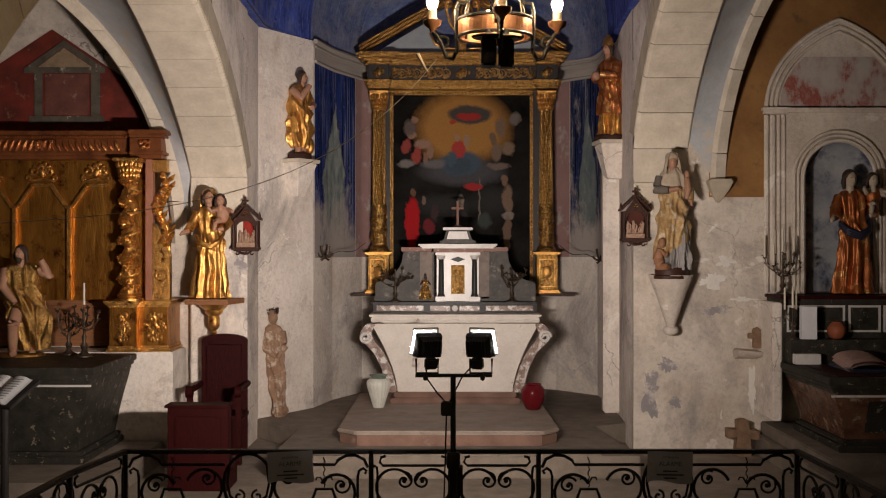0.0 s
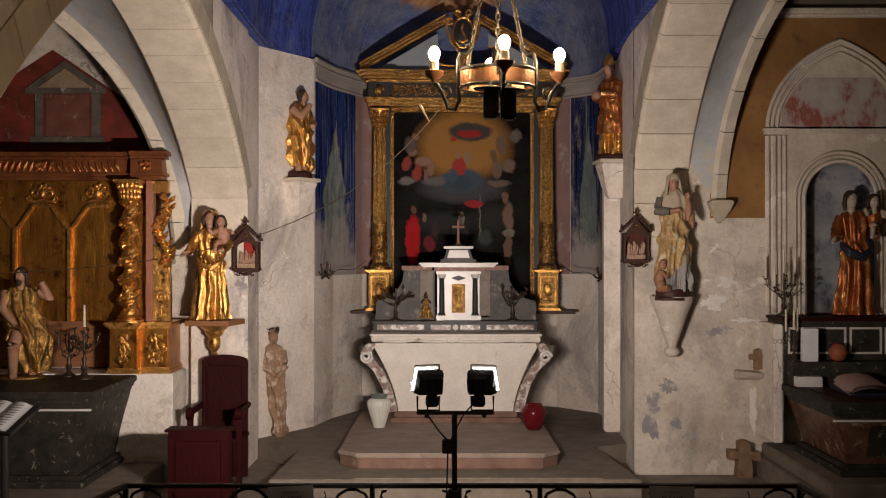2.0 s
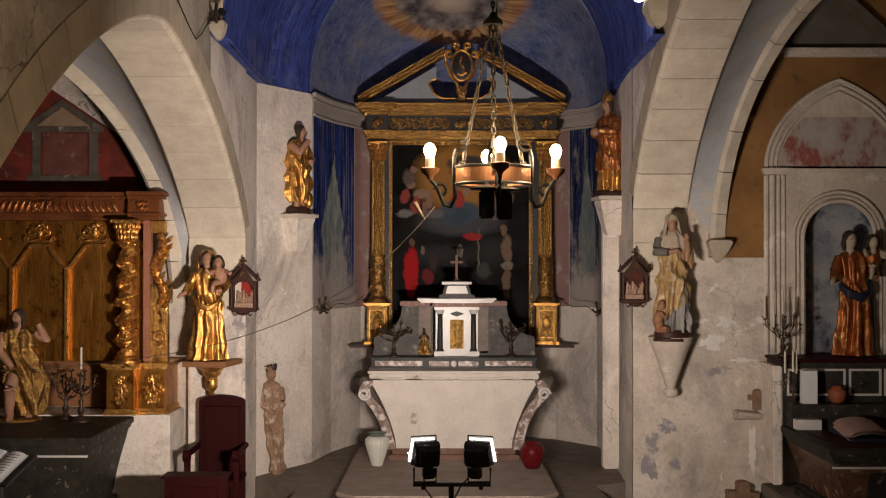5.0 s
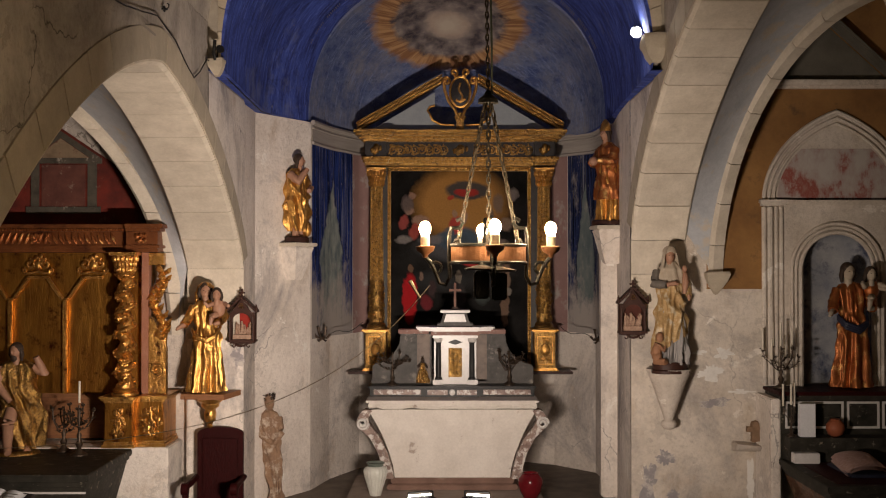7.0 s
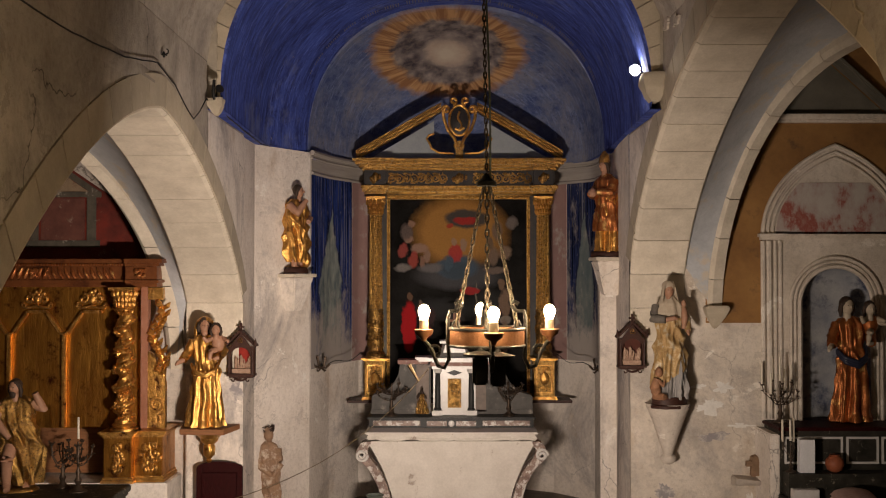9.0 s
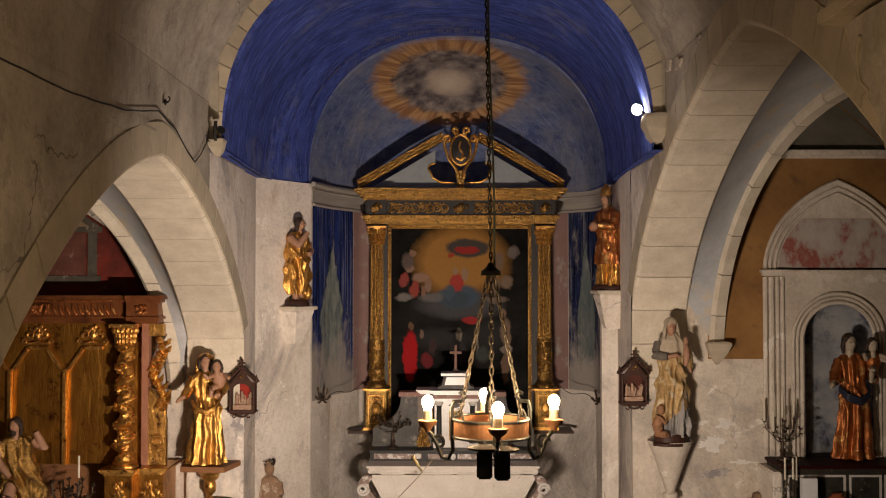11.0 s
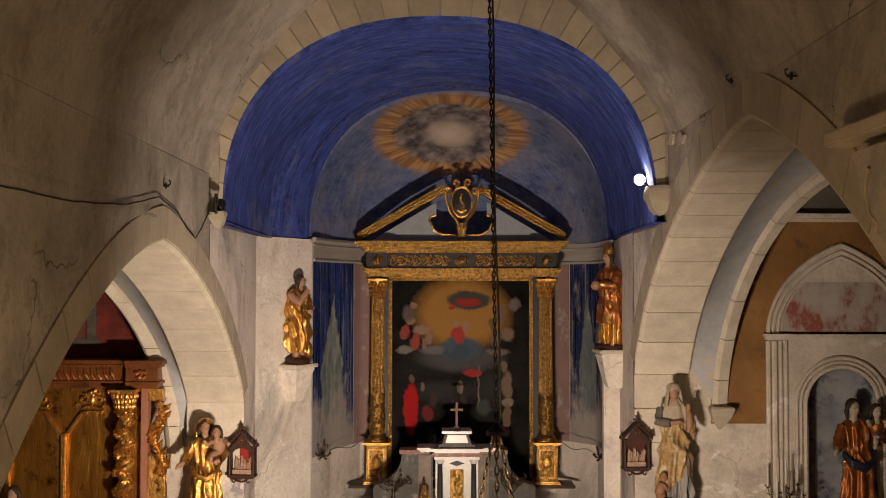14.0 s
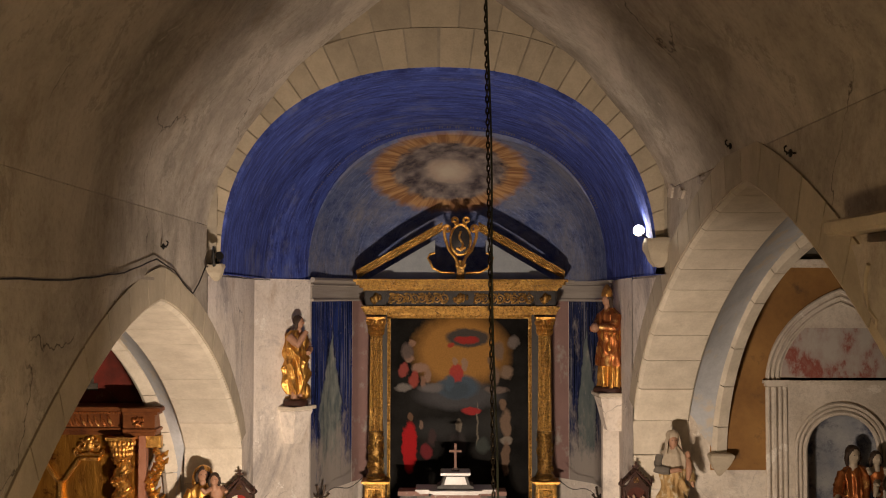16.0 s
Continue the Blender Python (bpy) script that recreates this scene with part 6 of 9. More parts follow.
statue("niche_madonna_statue", "red gold lacquered statue of a mother and child in the niche", [GOLD_RED, CREAM_CLOTH, HAIR, NAVY], pose(3.955, 10.56, 1.575, 0, 0, 6), build_niche_madonna)
statue("bound_figure_statue", "worn brown wooden statue leaning against the apse wall", [OLD_WOOD, HAIR], pose(-1.765, 11.72, 0.2, -2, -3, 12) @ Matrix.Diagonal((0.84, 0.9, 1.04, 1)), build_bound)
statue("small_robed_statue", "tiny statue in a flared gold robe on the altar", [GOLD_OLD, HAIR], pose(-0.195, 12.10, 1.445), build_small_figure)


# ---- left chapel ----
def left_retable():
    D = 10.5
    r = thing("side_retable", "gilded panelled side retable with twisted columns and carved cornice", "retable", at=pose(-3.9, 10.7, 1.0))
    z0, zt = 1.02, 2.86
    bm = bmesh.new()
    box(bm, -5.6, -2.86, 10.62, 10.85, 1.50, 2.86)
    part("back_panel", bm, GOLD_BROWN, r)
    xs = [-3.619 - 0.53 * k for k in range(0, 5)]
    for x in xs:
        bm = bmesh.new()
        box(bm, x - 0.022, x + 0.022, 10.57, 10.62, 1.50, 2.40)
        box(bm, x - 0.045, x + 0.045, 10.56, 10.62, 2.40, 2.42)
        part("pilaster_strip", bm, GOLD, r, bevel=0.008, bsegs=3, smooth=True)
        for s in (-1, 1):
            bm = bmesh.new()
            q = [(x + s * 0.01, 2.41), (x + s * 0.05, 2.41), (x + s * 0.185, 2.60), (x + s * 0.165, 2.635)]
            prism(bm, q, 10.575, 10.62)
            part("frame_moulding", bm, GOLD, r, bevel=0.008, bsegs=3, smooth=True)
        bm = bmesh.new()
        box(bm, x + 0.165, x + 0.365, 10.58, 10.62, 2.605, 2.635)
        part("frame_moulding", bm, GOLD, r, bevel=0.008, bsegs=3, smooth=True)
        bm = bmesh.new()
        c = x + 0.265
        ball(bm, c, 10.60, 2.74, 0.04, 0.035, 0.05)
        for s in (-1, 1):
            tube(bm, [(q[0], 10.59, q[1]) for q in spiral(c + s * 0.075, 2.75, 0.05, 0.012, 1.57, 1.57 + s * 7, 14)], 0.014, 6)
            tube(bm, [(q[0], 10.59, q[1]) for q in spiral(c + s * 0.125, 2.685, 0.025, 0.008, 1.57, 1.57 - s * 7, 12)], 0.010, 6)
            tube(bm, [(c, 10.59, 2.68), (c + s * 0.06, 10.59, 2.665), (c + s * 0.13, 10.59, 2.66)], 0.012, 6)
        leafage(bm, c, 2.80, 10.595, 0.07, 0.025, 10, 2, 0.022)
        part("cherub_ornament", bm, GOLD, r, "gilded scrolled shell ornament", smooth=True)
    # cornice
    bm = bmesh.new()
    for w, a, b in ((0.0, 2.862, 2.90), (0.02, 2.90, 2.93), (0.0, 2.93, 3.06), (0.03, 3.06, 3.09), (0.06, 3.09, 3.13)):
        box(bm, -5.6, -2.98 + w * 0.3, 10.50 - w, 10.85, a, b)
        box(bm, -2.98, -2.68 + w, 10.40 - w, 10.85, a + 0.001, b)
    part("cornice", bm, surface("red_brown_gilt", (0.26, 0.09, 0.03), (0.12, 0.035, 0.014), 7, 0.4, 0.4, stain=(0.06, 0.018, 0.01)), r, "dark red gilded cornice", bevel=0.004)
    for k in range(38):
        x = -5.4 + k * 0.062
        sg = 1 if x < -3.75 else -1
        bm = bmesh.new()
        tube(bm, [(x, 10.495, 2.945), (x + sg * 0.022, 10.482, 2.99), (x + sg * 0.045, 10.49, 3.045)], [0.012, 0.02, 0.006], 6)
        part("frieze_leaf", bm, GOLD_RED, r, smooth=True)
    bm = bmesh.new()
    for k in range(90):
        box(bm, -5.4 + k * 0.0265, -5.385 + k * 0.0265, 10.455, 10.475, 3.066, 3.084)
    tagged(part("dentil_band", bm, GOLD_RED, r), kind="stuff")
    for bx, by in ((-3.862, 10.48), (-2.83, 10.385)):
        bm = bmesh.new()
        leafage(bm, bx, 2.99, by, 0.055, 0.038, 16, 6, 0.022)
        part("frieze_boss", bm, GOLD_RED, r, smooth=True)
    # twisted column
    c = -2.988
    bm = bmesh.new()
    rows = []
    n = 24
    for k in range(111):
        f = k / 110
        z = 1.60 + 1.06 * f
        a0 = f * 2 * math.pi * 5.5
        cx, cy = c + 0.024 * math.cos(a0), 10.42 + 0.024 * math.sin(a0)
        rows.append([(cx + (0.074 + 0.010 * math.sin(2 * math.pi * j / n * 2 - a0 * 2)) * math.cos(2 * math.pi * j / n), cy + (0.074 + 0.010 * math.sin(2 * math.pi * j / n * 2 - a0 * 2)) * math.sin(2 * math.pi * j / n), z) for j in range(n)])
    skin(bm, rows, True)
    rnd = random.Random(11)
    for k in range(110):
        f = rnd.random()
        a0 = f * 2 * math.pi * 5.5
        a = math.pi * (1 + rnd.random())
        p = Vector((c + 0.024 * math.cos(a0) + 0.076 * math.cos(a), 10.42 + 0.024 * math.sin(a0) + 0.076 * math.sin(a), 1.62 + 1.02 * f))
        d = Vector((0.03 * math.cos(k * 2.4), -0.006, 0.026 * math.sin(k * 2.4)))
        tube(bm, [p - d * 0.6, p + Vector((0, -0.012, 0)), p + d], [0.006, 0.017, 0.004], 5)
    part("twisted_column", bm, GOLD, r, "gilded twisted column wound with vine leaves", smooth=True)
    bm = bmesh.new()
    lathe(bm, [(0.13, 1.512), (0.13, 1.53), (0.105, 1.54), (0.115, 1.56), (0.09, 1.58), (0.085, 1.61)], 22, pose(c, 10.42, 0))
    part("column_base", bm, GOLD, r, smooth=True)
    bm = bmesh.new()
    lathe(bm, [(0.08, 2.65), (0.09, 2.665), (0.078, 2.68), (0.085, 2.76), (0.12, 2.83)], 20, pose(c, 10.42, 0))
    box(bm, c - 0.125, c + 0.125, 10.30, 10.55, 2.83, 2.86)
    for zz, rr in ((2.70, 0.085), (2.75, 0.09), (2.80, 0.11)):
        for k in range(9):
            a = math.pi * (1 + k / 8)
            ball(bm, c + rr * math.cos(a), 10.42 + rr * math.sin(a), zz, 0.02, 0.02, 0.032, 6, 5)
    part("capital", bm, GOLD, r, smooth=True)
    # carved wing beside the column
    bm = bmesh.new()
    box(bm, c + 0.13, c + 0.20, 10.50, 10.60, 1.51, 2.86)
    part("side_post", bm, surface("faded_rose_gilt", (0.42, 0.20, 0.13), (0.28, 0.10, 0.05), 8, 0.5, 0.2), r, bevel=0.005)
    bm = bmesh.new()
    e = c + 0.20
    wing = [(e, 1.512), (e + 0.17, 1.512), (e + 0.17, 1.95), (e + 0.10, 2.10), (e + 0.05, 2.22), (e, 2.25)]
    prism(bm, wing, 10.50, 10.56)
    tube(bm, [(q[0], 10.49, q[1]) for q in spiral(e + 0.085, 1.74, 0.075, 0.015, -1.57, 9.5, 30)], 0.013, 6)
    for k in range(30):
        f = k / 29
        x = e + 0.09 + 0.05 * math.sin(f * 9)
        tube(bm, [(x, 10.53, 2.02 + 0.68 * f), (x + 0.06 * math.cos(k * 2.1), 10.49, 2.05 + 0.68 * f), (x + 0.075 * math.cos(k * 2.1), 10.52, 2.10 + 0.66 * f)], [0.02, 0.024, 0.006], 6)
    tube(bm, [(e + 0.14, 10.53, 1.95), (e + 0.16, 10.53, 2.15), (e + 0.06, 10.53, 2.35), (e + 0.15, 10.53, 2.55), (e + 0.08, 10.53, 2.74)], 0.024, 7)
    box(bm, e, e + 0.14, 10.50, 10.58, 2.74, 2.855)
    part("carved_wing", bm, GOLD, r, "pierced gilded scroll wing", smooth=True)
    # pedestal
    bm = bmesh.new()
    box(bm, c - 0.15, c + 0.11, 10.28, 10.85, 1.06, 1.47)
    box(bm, c + 0.11, c + 0.38, 10.36, 10.85, 1.06, 1.47)
    part("pedestal", bm, GOLD_BROWN, r, bevel=0.006)
    for mould in (((0.025, 1.03, 1.06), (0.012, 1.06, 1.085)), ((0.012, 1.45, 1.472), (0.03, 1.472, 1.492), (0.045, 1.492, 1.511))):
        bm = bmesh.new()
        for w, a, b in mould:
            box(bm, c - 0.15 - w, c + 0.11 + w, 10.28 - w, 10.85, a, b)
            box(bm, c + 0.11, c + 0.38 + w, 10.36 - w, 10.85, a + 0.0005, b)
        part("pedestal_moulding", bm, GOLD, r, bevel=0.003)
    for cc, y, w in ((c - 0.02, 10.272, 0.055), (c + 0.26, 10.352, 0.10)):
        bm = bmesh.new()
        leafage(bm, cc, 1.27, y, w, 0.14, 46, 5, 0.026)
        tube(bm, [(cc, y, 1.12), (cc + 0.02, y - 0.01, 1.25), (cc, y, 1.40)], 0.012, 6)
        part("carved_bouquet", bm, GOLD, r, "gilded carved flower bunch", smooth=True)
    bm = bmesh.new()
    box(bm, -5.5, c - 0.20, 10.72, 10.80, 1.05, 1.50)
    part("base_board", bm, WOOD, r, "plain pine base board")
    # masonry under the pedestal
    bm = bmesh.new()
    box(bm, -5.5, c + 0.44, 10.30, 10.858, 0.0, 1.028)
    tagged(part("wall_altar_base", bm, PLASTER, bevel=0.01), "whitewashed masonry base under the side retable", "masonry", kind="structure")


GOLD_BROWN = surface("dark_gilded_panel", (0.62, 0.29, 0.055), (0.24, 0.085, 0.016), 5, 0.30, 0.85, fine=26, relief=0.5, stain=(0.12, 0.035, 0.012), stain_at=(0.54, 0.66), stain_scale=5, stretch=(3, 3, 0.6))
left_retable()


def sarcophagus_altar(name, label, x0, x1, yf, yb, z0, zt, mats, at_wall, side):
    """A marble altar with a moulded slab and a curved body that narrows to its foot."""
    a = thing(name, label, "altar", at=pose((x0 + x1) / 2, (yf + yb) / 2, z0))
    h = zt - z0
    bm = bmesh.new()
    rows = []
    for k in range(15):
        f = k / 14
        z = z0 + 0.10 + (h - 0.24) * f
        o = 0.14 * (1 - f) ** 1.5 + 0.03 * math.sin(f * math.pi)
        rows.append([(x0 + o + 0.06, yb, z), (x0 + o + 0.06, yf + o + 0.06, z), (x1 - o - 0.06, yf + o + 0.06, z), (x1 - o - 0.06, yb, z)])
    vs = skin(bm, rows)
    bm.faces.new(vs[0])
    bm.faces.new(vs[-1])
    part("body", bm, mats[0], a, smooth=True)
    bm = bmesh.new()
    box(bm, x0 + 0.12, x1 - 0.12, yf + 0.12, yb, z0, z0 + 0.06)
    box(bm, x0 + 0.15, x1 - 0.15, yf + 0.15, yb, z0 + 0.06, z0 + 0.10)
    part("plinth", bm, mats[1], a, bevel=0.01)
    bm = bmesh.new()
    for w, q0, q1 in ((0.05, 0.14, 0.10), (0.025, 0.10, 0.06), (0.0, 0.06, 0.0)):
        box(bm, x0 + w, x1 - w, yf + w, yb, zt - q0 + 0.0005, zt - q1)
    part("mensa", bm, mats[2], a, bevel=0.008)
    bm = bmesh.new()
    box(bm, x0 + 0.03, x1 - 0.03, yf + 0.028, yf + 0.05, zt - 0.16, zt - 0.143)
    part("white_fillet", bm, MARBLE_WHITE, a, "thin white marble fillet")
    for fx in (0.30, 0.75) if side > 0 else ():
        bm = bmesh.new()
        px = x0 + (x1 - x0) * fx
        rows = []
        for k in range(13):
            f = 0.15 + 0.7 * k / 12
            o = 0.14 * (1 - f) ** 1.5 + 0.03 * math.sin(f * math.pi)
            z = z0 + 0.10 + (h - 0.24) * f
            rows.append([(px - 0.3, yf + o + 0.052, z), (px + 0.3, yf + o + 0.052, z)])
        skin(bm, rows)
        part("inlay", bm, mats[3], a)
    return a


bm = bmesh.new()
box(bm, -5.6, -2.62, 8.4, 10.29, 0.0, 0.2)
tagged(part("floor_predella_left", bm, FLOOR, bevel=0.012), "raised stone platform before the side altar", "platform", kind="structure")
sarcophagus_altar("side_altar", "dark green marble side altar with pale veins and a white fillet", -4.9, -2.88, 9.0, 10.29, 0.2, 1.02, [MARBLE_GREEN, MARBLE_GREEN, MARBLE_GREEN, MARBLE_WHITE], True, -1)


def candelabrum(name, label, at, height, arms, candles, seed, mat, spread=0.12):
    """A dark metal candelabrum of leafy branches."""
    c = thing(name, label, "candelabrum", at=at, local=True)
    bm = bmesh.new()
    k = height
    lathe(bm, [(0.16 * k, 0), (0.16 * k, 0.02 * k), (0.08 * k, 0.06 * k), (0.04 * k, 0.12 * k), (0.07 * k, 0.2 * k), (0.03 * k, 0.28 * k), (0.05 * k, 0.36 * k), (0.02 * k, 0.42 * k), (0.018 * k, 0.9 * k)], 12)
    part("stem", bm, mat, c, smooth=True)
    rnd = random.Random(seed)
    tips = [(0, 0, 0.95 * k)]
    for i in range(arms):
        a = 6.283 * i / arms + rnd.random()
        q = spread * (0.7 + 0.6 * rnd.random())
        z0 = (0.35 + 0.3 * rnd.random()) * k
        z1 = (0.62 + 0.3 * rnd.random()) * k
        bm = bmesh.new()
        pts = [(0, 0, z0), (q * 0.4 * math.cos(a), q * 0.4 * math.sin(a), z0 + 0.02 * k), (q * 0.9 * math.cos(a), q * 0.9 * math.sin(a), (z0 + z1) / 2), (q * math.cos(a), q * math.sin(a), z1)]
        tube(bm, pts, 0.012 * k, 6)
        for j in range(5):
            p = Vector(pts[1 + j % 3])
            b = rnd.random() * 6.283
            d = Vector((math.cos(b), math.sin(b), 0.6 * rnd.random())) * 0.09 * k
            w = d.cross(Vector((0, 0, 1))).normalized() * 0.03 * k
            m = p + d * 0.5 + Vector((0, 0, 0.01))
            vs = [bm.verts.new(v) for v in (p, m + w, p + d, m - w, m + Vector((0, 0, 0.012)))]
            for e in ((0, 1, 4), (1, 2, 4), (2, 3, 4), (3, 0, 4)):
                bm.faces.new([vs[t] for t in e])
        lathe(bm, [(0.01 * k, -0.03 * k), (0.04 * k, 0.0), (0.045 * k, 0.02 * k)], 10, pose(*pts[-1]))
        part("branch", bm, mat, c, smooth=True)
        tips.append((pts[-1][0], pts[-1][1], z1 + 0.02 * k))
    for p in tips[:candles]:
        bm = bmesh.new()
        hh = 0.16 + 0.08 * rnd.random()
        lathe(bm, [(0.011, 0), (0.010, hh - 0.005), (0.004, hh)], 10, pose(*p))
        part("candle", bm, WAX, c, "cream wax candle", smooth=True)
    return c


BRONZE = surface("dark_bronze", (0.10, 0.07, 0.05), (0.04, 0.03, 0.022), 18, 0.45, 0.6, relief=0.4)
candelabrum("candelabrum", "dark bronze leafy candelabrum with a candle stub", pose(-3.265, 9.95, 1.02), 0.50, 7, 1, 3, BRONZE)
candelabrum("candelabrum", "dark bronze leafy candelabrum with a candle stub", pose(-3.474, 10.15, 1.02), 0.46, 7, 0, 8, BRONZE)
candelabrum("altar_foliage", "dark metal foliage spray standing on the altar", pose(-0.529, 12.14, 1.415), 0.40, 11, 0, 21, BRONZE, 0.15)
candelabrum("altar_foliage", "dark metal foliage spray standing on the altar", pose(0.763, 12.14, 1.415), 0.42, 11, 0, 29, BRONZE, 0.15)
candelabrum("candelabrum", "bronze branched candelabrum with several white candles", pose(3.255, 10.48, 1.57), 0.42, 8, 6, 41, BRONZE, 0.16)

# statue bracket on the left pier
def bracket():
    b = thing("wall_bracket", "gilded carved wall bracket with a plain wooden shelf", "bracket", at=pose(-2.213, 10.7, 1.2))
    c = -2.224
    zt = 1.528
    bm = bmesh.new()
    prism(bm, [(c - 0.28, 10.72), (c - 0.22, 10.34), (c + 0.20, 10.30), (c + 0.28, 10.72)], zt - 0.055, zt - 0.004, Matrix(((1, 0, 0, 0), (0, 0, 1, 0), (0, 1, 0, 0), (0, 0, 0, 1))))
    part("shelf", bm, WOOD, b, "plain pine shelf board", bevel=0.004)
    bm = bmesh.new()
    lathe(bm, [(0.012, -0.30), (0.03, -0.28), (0.02, -0.26), (0.055, -0.22), (0.06, -0.15), (0.05, -0.12), (0.085, -0.09), (0.09, -0.06), (0.15, -0.01), (0.16, 0.0)], 20, pose(c + 0.01, 10.58, zt - 0.057))
    part("corbel", bm, GOLD, b, smooth=True)


bracket()


def wall_shrine(at, label, cloth):
    """Small gabled wooden shrine with an open arched front and a cross on top."""
    s = thing("wall_shrine", label, "wall shrine", group="wall shrines", at=at, local=True)
    w, h, d = 0.115, 0.26, 0.10
    bm = bmesh.new()
    box(bm, -w, w, d - 0.012, d, 0, h)
    part("back", bm, DARK_WOOD, s)
    for sg in (-1, 1):
        bm = bmesh.new()
        box(bm, sg * w - 0.012, sg * w + 0.012, 0, d - 0.013, 0, h)
        lathe(bm, [(0.012, 0.0), (0.009, 0.02), (0.007, 0.1), (0.009, 0.2), (0.012, 0.22)], 8, pose(sg * w, -0.008, 0))
        part("side_post", bm, DARK_WOOD, s, smooth=True)
        bm = bmesh.new()
        prism(bm, [(0, h + 0.14), (sg * (w + 0.035), h + 0.0), (sg * (w + 0.035), h + 0.022), (0, h + 0.165)], -0.03, d)
        part("roof_slope", bm, DARK_WOOD, s, bevel=0.003)
    bm = bmesh.new()
    arch = [(-w + 0.012, h)] + [(-0.095 * math.cos(a), 0.17 + 0.085 * math.sin(a)) for a in [math.pi * k / 12 for k in range(13)]] + [(w - 0.012, h), (0, h + 0.135)]
    arch = [(-w + 0.012, 0.17)] + arch[1:-2] + [(w - 0.012, 0.17), (w - 0.012, h), (0, h + 0.135), (-w + 0.012, h)]
    prism(bm, arch, -0.008, 0.006)
    part("arched_front", bm, DARK_WOOD, s)
    bm = bmesh.new()
    box(bm, -w - 0.02, w + 0.02, -0.025, d, -0.025, -0.001)
    box(bm, -w, w, -0.012, d, -0.04, -0.025)
    tube(bm, [(-0.06, -0.01, -0.042), (-0.03, -0.01, -0.06), (0, -0.01, -0.065), (0.03, -0.01, -0.06), (0.06, -0.01, -0.042)], 0.012, 6)
    part("base", bm, DARK_WOOD, s, bevel=0.003)
    bm = bmesh.new()
    box(bm, -0.009, 0.009, 0.0, 0.02, h + 0.15, h + 0.235)
    box(bm, -0.032, -0.0095, 0.0, 0.02, h + 0.185, h + 0.203)
    box(bm, 0.0095, 0.032, 0.0, 0.02, h + 0.185, h + 0.203)
    part("finial_cross", bm, DARK_WOOD, s, bevel=0.002)
    bm = bmesh.new()
    box(bm, -w + 0.013, w - 0.013, d - 0.02, d - 0.013, 0.0, h)
    part("lining", bm, cloth, s, "red cloth lining")
    bm = bmesh.new()
    rnd = random.Random(3)
    for k in range(26):
        tall = 0.05 + 0.11 * rnd.random()
        px = -0.08 + 0.16 * rnd.random()
        tube(bm, [(px, 0.05 + 0.02 * rnd.random(), 0.03), (px + 0.015 * rnd.random(), 0.045, tall), (px, 0.05, tall + 0.02)], [0.012, 0.010, 0.007], 6)
    box(bm, -0.092, 0.092, 0.015, 0.075, 0.0, 0.045)
    part("relief_scene", bm, surface("cream_relief", (0.46, 0.31, 0.22), (0.20, 0.10, 0.07), 34, 0.6, relief=0.6), s, "pale moulded relief", smooth=True)
    # crockets, corner pinnacles, trefoil and a scalloped foot
    for sg in (-1, 1):
        for k in range(5):
            bm = bmesh.new()
            f = (k + 0.5) / 5.5
            ball(bm, sg * (w + 0.035) * f, -0.012, h + 0.165 - 0.143 * f + 0.008, 0.009, 0.012, 0.011, 6, 5)
            part("crocket", bm, DARK_WOOD, s, smooth=True)
        bm = bmesh.new()
        lathe(bm, [(0.014, h + 0.012), (0.012, h + 0.035), (0.016, h + 0.042), (0.003, h + 0.085)], 8, pose(sg * (w + 0.03), 0.0, 0))
        part("pinnacle", bm, DARK_WOOD, s, smooth=True)
        bm = bmesh.new()
        tube(bm, [(q[0], -0.014, q[1]) for q in spiral(sg * 0.075, -0.058, 0.024, 0.008, 1.57, 1.57 + sg * 5, 12)], 0.007, 6)
        part("foot_scroll", bm, DARK_WOOD, s, smooth=True)
    bm = bmesh.new()
    for a in (1.57, 3.67, 5.76):
        tube(bm, [(0.013 * math.cos(a) + 0.013 * math.cos(q), -0.013, h + 0.065 + 0.013 * math.sin(a) + 0.013 * math.sin(q)) for q in [0.524 * k for k in range(13)]], 0.0035, 5)
    part("trefoil", bm, GOLD_OLD, s, "dull gilt trefoil", smooth=True)
    return s


RED_CLOTH = surface("red_cloth", (0.34, 0.03, 0.02), (0.2, 0.015, 0.01), 10, 0.8)
DIM_CLOTH = surface("brown_red_cloth", (0.10, 0.03, 0.02), (0.05, 0.015, 0.01), 10, 0.8)
wall_shrine(pose(-1.929, 10.66, 2.017, 0, 0, -6), "dark wooden gabled wall shrine lined with red cloth", RED_CLOTH)
wall_shrine(pose(1.867, 10.60, 2.104, 0, 0, 5), "dark wooden gabled wall shrine with a pale relief", DIM_CLOTH)


